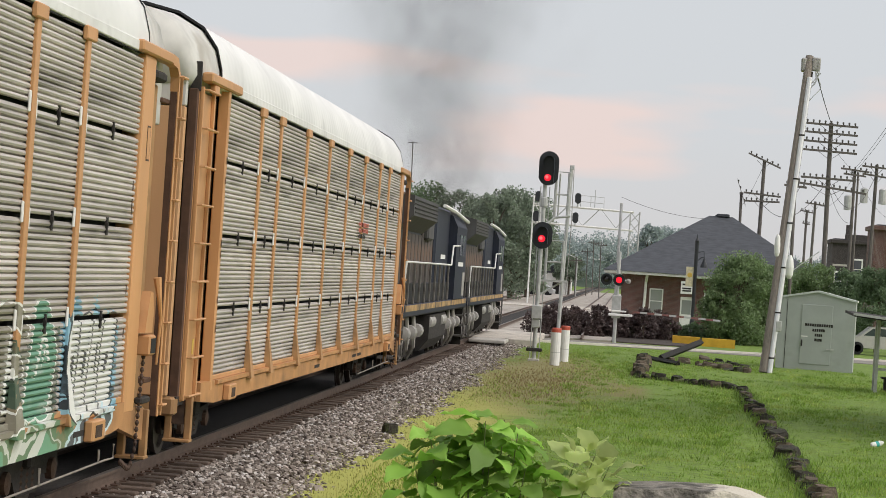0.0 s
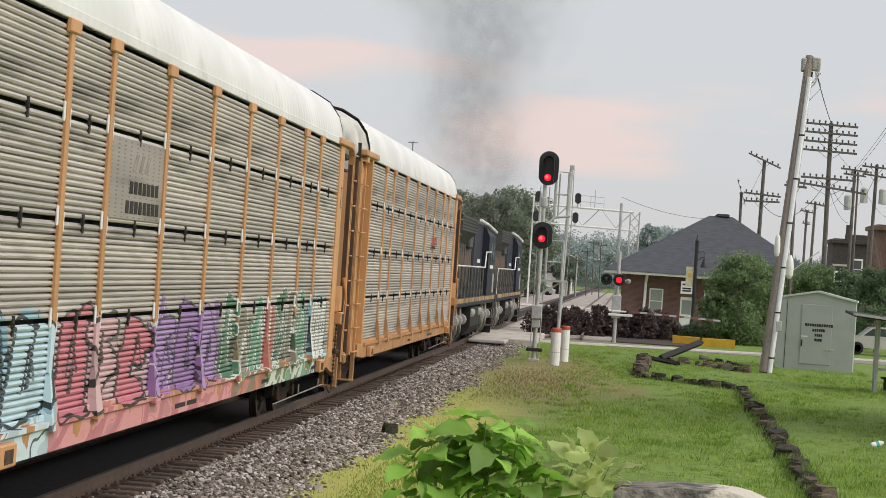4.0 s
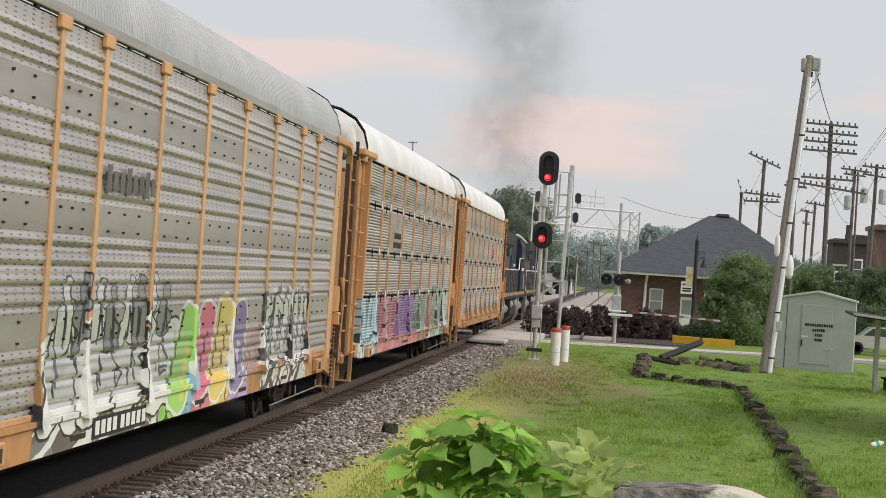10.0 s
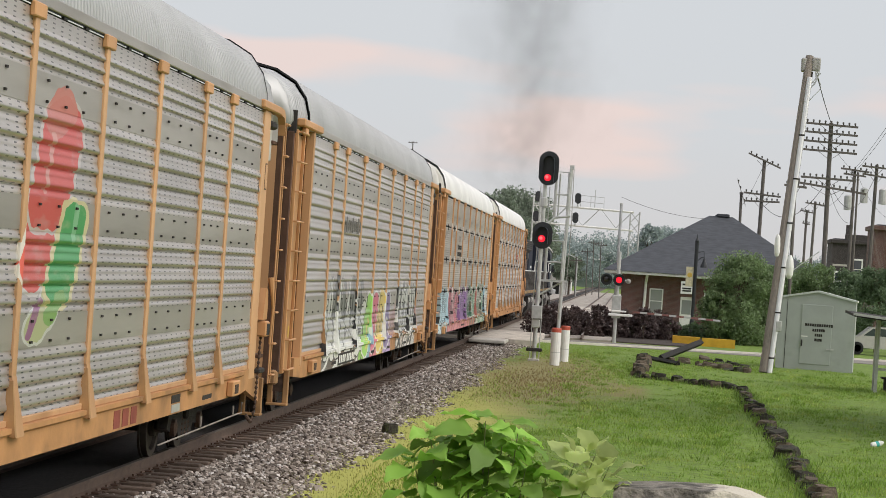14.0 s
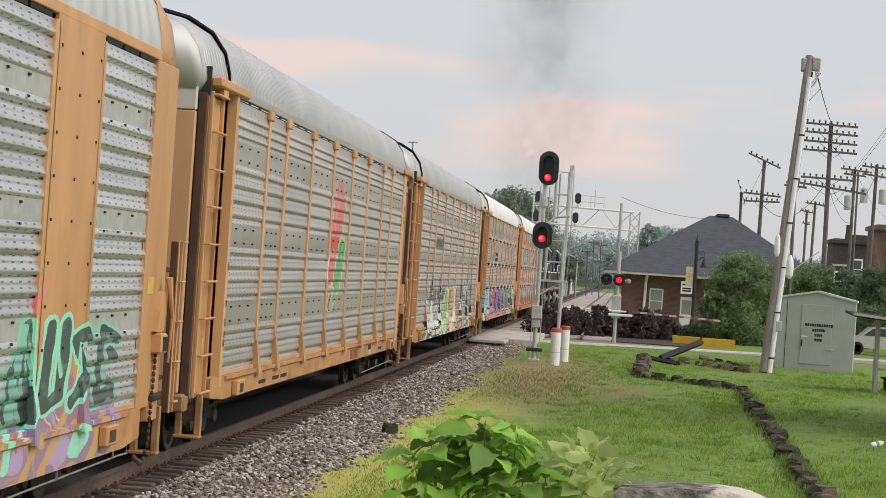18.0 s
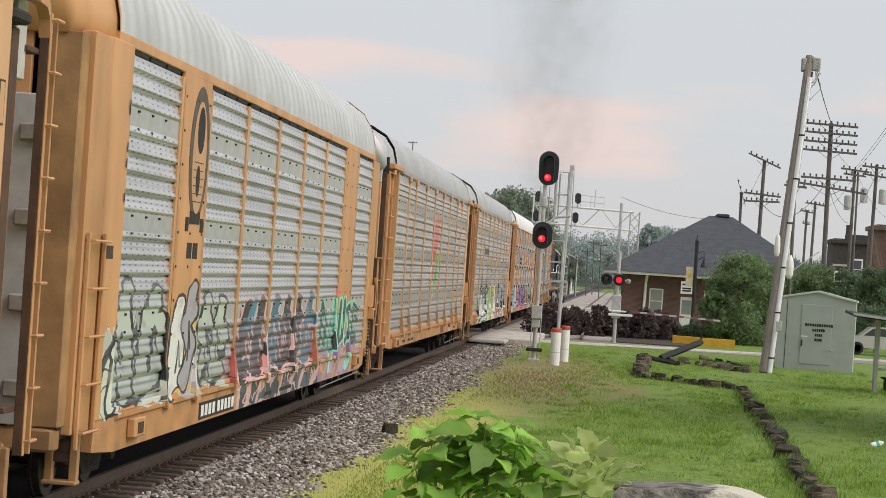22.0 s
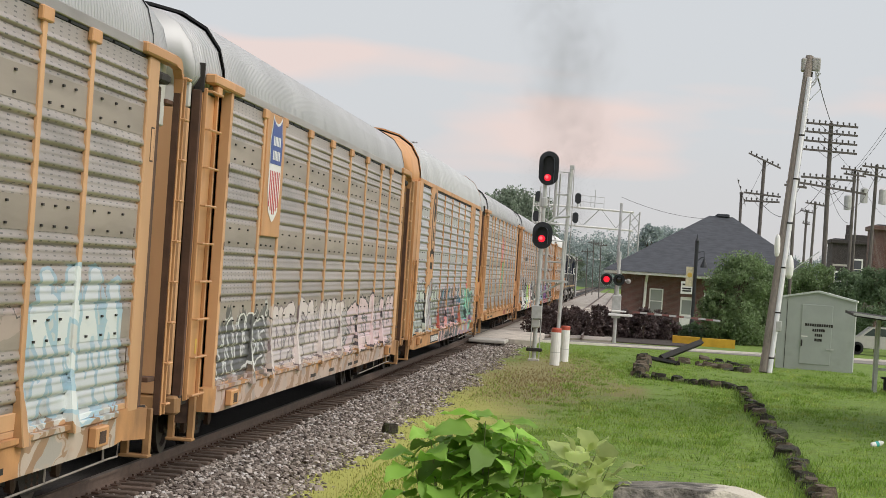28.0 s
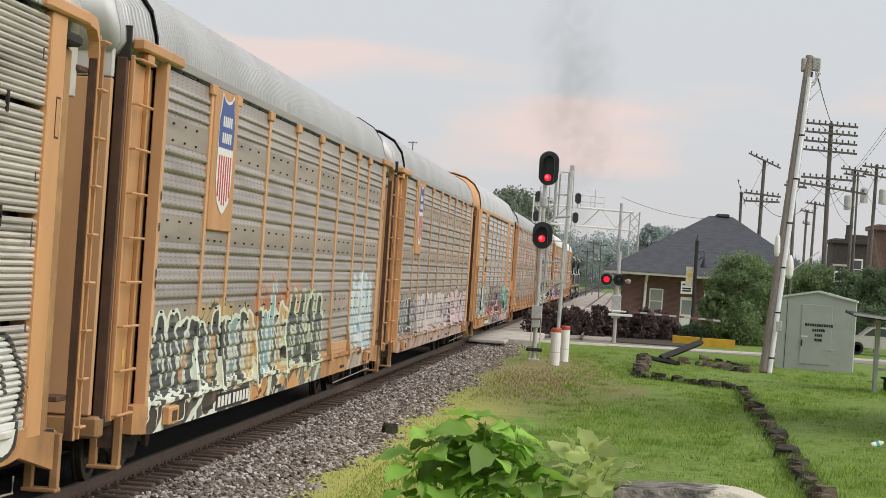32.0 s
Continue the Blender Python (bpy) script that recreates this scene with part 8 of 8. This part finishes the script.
# ---------------------------------------------------------------- the leafy sapling in front
M_BIGLEAF = leafy("broad_green_leaf", (0.26, 0.45, 0.075), 0.55, 0.45, 0.6, True)
M_BIGLEAFPALE = leafy("pale_young_leaf", (0.56, 0.64, 0.26), 0.3, 0.5, 0.6, True)
M_STEM = mat("green_stem", (0.14, 0.16, 0.06), 0.7, 0, 0.2, 8.0)


def broad_leaf(seed, length, width):
    """A drooping heart-shaped leaf with a folded midrib, pointing along +y."""
    rng = random.Random(seed)
    n = 9
    v, f = [], []
    for i in range(n):
        u = i / (n - 1)
        w = width * math.sin(math.pi * min(1, u * 0.92 + 0.06)) ** 0.75 * (1.15 - 0.65 * u) * 0.62
        if i == n - 1:
            w = 0.004
        w *= 1 + 0.16 * math.sin(i * 2.3 + seed)
        droop = -(0.25 + 0.08 * (seed % 4)) * length * u * u + 0.03 * length * math.sin(i * 1.4 + seed)
        for s in (-1, -0.5, 0, 0.5, 1):
            v.append((w * s * (1 + 0.05 * rng.uniform(-1, 1)), length * u, droop + abs(s) * w * 0.42 - (abs(s) > 0.9) * 0.03 * rng.random()))
    for i in range(n - 1):
        for j in range(4):
            k = i * 5 + j
            f.append((k, k + 1, k + 6, k + 5))
    me = bpy.data.meshes.new("leaf")
    me.from_pydata(v, [], f)
    me.polygons.foreach_set("use_smooth", [True] * len(f))
    return me


def sapling():
    t = thing("sapling", "leafy green sapling with broad heart-shaped leaves by the wall", "sapling", at=pose(-0.70, 12.25, GZ - 0.05))
    rng = random.Random(77)
    kinds = []
    for k in range(6):
        me = broad_leaf(k, 0.25 + 0.015 * k, 0.17 + 0.01 * k)
        me.materials.append(M_BIGLEAF)
        kinds.append(me)
    pale = []
    for k in range(3):
        me = broad_leaf(20 + k, 0.25, 0.16)
        me.materials.append(M_BIGLEAFPALE)
        pale.append(me)
    tops = [(-0.33, 0.0, 2.28), (-0.24, 0.10, 2.28), (-0.02, -0.05, 2.36), (0.08, 0.05, 2.37), (0.16, 0.0, 2.30), (-0.12, 0.08, 2.24), (-0.40, -0.08, 2.12), (-0.28, -0.1, 2.02), (0.02, -0.14, 2.12), (0.22, -0.1, 2.12),
            (0.34, 0.05, 2.10), (0.12, -0.16, 1.98), (0.50, 0.0, 2.21), (0.60, 0.04, 2.22), (0.68, -0.03, 2.16), (0.56, -0.1, 2.05)]
    for i, q in enumerate(tops):
        st = Shape().tube([(0.05 * (i % 3), 0, 0), (q[0] * 0.4, q[1] * 0.4, q[2] * 0.6), (q[0] * 0.85, q[1], q[2] * 0.88), q], [0.012, 0.008, 0.005, 0.002], 6)
        part("stem", st, M_STEM, t)
        right = q[0] > 0.45
        for k in range(11):
            turn = k * 137.5 + i * 40 + rng.uniform(-20, 20)
            out = 0.02 + 0.012 * k * rng.random()
            base = Vector((q[0] * (1 - 0.012 * k) - math.sin(radians(turn)) * out, q[1] + math.cos(radians(turn)) * out, q[2] - 0.022 * k - 0.01 * rng.random()))
            tilt = rng.uniform(-5, 25) - 2.0 * k
            if right and k < 8:
                tilt = 72 - 9 * k
            ob = part("leaf", rng.choice(pale if right and k < 13 else kinds), None, t)
            s = rng.uniform(0.46, 0.78)
            ob.matrix_basis = Matrix.Translation(base) @ Euler((radians(tilt), radians(rng.uniform(-30, 30)), radians(turn)), "XYZ").to_matrix().to_4x4() @ Matrix.Translation((0, 0.02, 0)) @ Matrix.Diagonal((s, s, s, 1))
    return t


sapling()

# ---------------------------------------------------------------- exhaust smoke
def smoke_material(name, shade, alpha):
    m = bpy.data.materials.new(name)
    m.use_nodes = True
    n, l = m.node_tree.nodes, m.node_tree.links
    b = n["Principled BSDF"]
    b.inputs["Base Color"].default_value = (*shade, 1)
    b.inputs["Roughness"].default_value = 1.0
    b.inputs["Specular IOR Level"].default_value = 0.0
    co = n.new("ShaderNodeTexCoord")
    ln = n.new("ShaderNodeVectorMath")
    ln.operation = "LENGTH"
    l.new(co.outputs["Object"], ln.inputs[0])
    oi = n.new("ShaderNodeObjectInfo")
    ad = n.new("ShaderNodeVectorMath")
    ad.operation = "ADD"
    l.new(co.outputs["Object"], ad.inputs[0])
    l.new(oi.outputs["Random"], ad.inputs[1])
    nz = n.new("ShaderNodeTexNoise")
    nz.inputs["Scale"].default_value, nz.inputs["Detail"].default_value = 2.2, 3
    l.new(ad.outputs[0], nz.inputs["Vector"])
    sub = n.new("ShaderNodeMath")
    sub.operation = "MULTIPLY_ADD"
    sub.inputs[1].default_value = 0.5
    l.new(nz.outputs["Fac"], sub.inputs[0])
    l.new(ln.outputs["Value"], sub.inputs[2])
    r = n.new("ShaderNodeMapRange")
    r.interpolation_type = "SMOOTHERSTEP"
    r.inputs["From Min"].default_value, r.inputs["From Max"].default_value = 1.15, 0.2
    r.inputs["To Max"].default_value = alpha
    l.new(sub.outputs[0], r.inputs[0])
    l.new(r.outputs[0], b.inputs["Alpha"])
    return m


def puff_mesh(material, seed):
    """A billow: one bulging, lumpy shell a metre in radius."""
    rng = np.random.default_rng(seed)
    v, f, m, k = [(0, -0.35, 0)], [], 9, 20
    for i in range(1, m + 1):
        r = i / m
        for j in range(k):
            a = 2 * math.pi * j / k
            v.append((r * math.cos(a), -0.35 * (1 - r * r) + 0.05 * rng.normal() * (r < 0.9), r * math.sin(a)))
    for j in range(k):
        f.append((0, 1 + j, 1 + (j + 1) % k))
    for i in range(m - 1):
        for j in range(k):
            a, b = 1 + i * k + j, 1 + i * k + (j + 1) % k
            f.append((a, a + k, b + k, b))
    me = facets("puff", v, f, material)
    me.polygons.foreach_set("use_smooth", [True] * len(f))
    return me


M_SMOKE = smoke_material("dark_diesel_smoke", (0.09, 0.08, 0.076), 0.25)
M_SMOKETHIN = smoke_material("thin_diesel_smoke", (0.20, 0.18, 0.175), 0.20)
PUFFS = []
dark_puffs = [puff_mesh(M_SMOKE, k) for k in range(3)]
thin_puffs = [puff_mesh(M_SMOKETHIN, 5 + k) for k in range(3)]


def puff(mesh, size, label, dx, dy, z, rise, lag):
    ob = new("smoke_puff", mesh)
    tagged(ob, label, "smoke", "exhaust smoke of the locomotives")
    ob.scale = (size, size, size * 1.2)
    PUFFS.append((ob, dx, dy, z, rise, lag))


for k in range(5):
    u = k / 4
    puff(dark_puffs[k % 3], 3.0 + 2.6 * u, "dark grey rising billow of diesel smoke", (0.3, -0.2, 0.6, -0.6, 0.2)[k], -2.0 * k - 3, 6.0 + 9.0 * u, 0.20 + 0.40 * u, 0.08)
for k in range(6):
    u = k / 5
    puff(thin_puffs[k % 3], 4.2 + 3.0 * u, "thin grey drifting billow of diesel smoke", (0.4, -1.6, 1.6, -1.4, 0.8, -0.6)[k], 4.0 - 5.0 * k, 7.0 + 15.0 * u, 0.06 + 0.10 * u, 0.12)
puff(dark_puffs[1], 1.2, "small dark billow over the exhaust stack", 0.2, 0.0, 5.4, 0.0, 0.10)

# ---------------------------------------------------------------- wooden ties
def tie_mesh():
    return Shape().box(-1.3, 1.3, -0.11, 0.11, -0.36, -0.17, 0.012).mesh("tie", M_TIE)


TIE = tie_mesh()
rng = random.Random(12)
for k in range(180):
    part("tie", TIE, None, main_track, at=pose(TRACK + rng.uniform(-0.06, 0.06), 14 + 0.5 * k, rng.uniform(-0.01, 0.012), 0, 0, rng.uniform(-1.2, 1.2)))
PLATE = Shape().box(-0.16, 0.16, -0.09, 0.09, -0.172, -0.15).tube([(0.10, 0.05, -0.16), (0.10, 0.05, -0.12)], 0.015, 5).mesh("tie_plate", M_RUST)
for k in range(120):
    part("tie_plate", PLATE, None, main_track, at=pose(TRACK + 0.755, 14 + 0.5 * k, 0))


# ---------------------------------------------------------------- what moves
def first_gap(t):
    """Where the coupling behind the first rack car stands at t seconds."""
    early = 0.62 * max(0.0, 1 - t / 6) ** 2
    return 26.212 + 4.3094 * t + 0.026783 * t * t + 0.000123 * t ** 3 - 0.0000016937 * t ** 4 + early


PITCH = 28.5


def motions():
    times = [0.5 * k for k in range(65)]
    for k, car in enumerate(RACK_CARS):
        walk(car, [(t, pose(TRACK, first_gap(t) + PITCH / 2 - PITCH * k, 0)) for t in times])
    for k, loco in enumerate((loco_a, loco_b)):
        walk(loco, [(t, pose(TRACK, first_gap(t) + PITCH + 11.9 + 23.8 * k, 0)) for t in times])
    fine = [0.1 * k for k in range(321)]
    for ob, k in SPINNING:
        z = ob.matrix_basis.translation.z
        walk(ob, [(t, pose(0, k, z, -math.degrees((first_gap(t) - 26.8) / 0.45), 0, 0)) for t in fine])
    # the lamps blink in turn: the lit lens stands before the dark one or behind it
    for s, ob in FLASH:
        rows, lit = [(0.0, s > 0)], s > 0
        n = 0
        while 0.1 + 0.66 * n < 31.9:
            t = 0.1 + 0.66 * n
            rows += [(t - 0.02, lit), (t + 0.02, not lit)]
            lit = not lit
            n += 1
        rows.append((32.0, lit))
        walk(ob, [(t, pose(0, 0.0 if on else 0.12, 0)) for t, on in rows])
    # the smoke stays over the stack of the rear locomotive, rising and falling slowly behind
    for k, (ob, dx, dy, z, rise, lag) in enumerate(PUFFS):
        rows = []
        for t in times[::2]:
            wob = 0.35 * math.sin(t * 0.35 + k * 2.1)
            rows.append((t, pose(TRACK + dx + wob + 0.02 * t, first_gap(t) + PITCH + 31.0 + dy - lag * t, z + rise * t + (0.12 * max(0.0, t - 9) ** 2 if lag < 0.1 else 0.0), 0, 8 * math.sin(0.2 * t + k), 0)))
        walk(ob, rows)


motions()
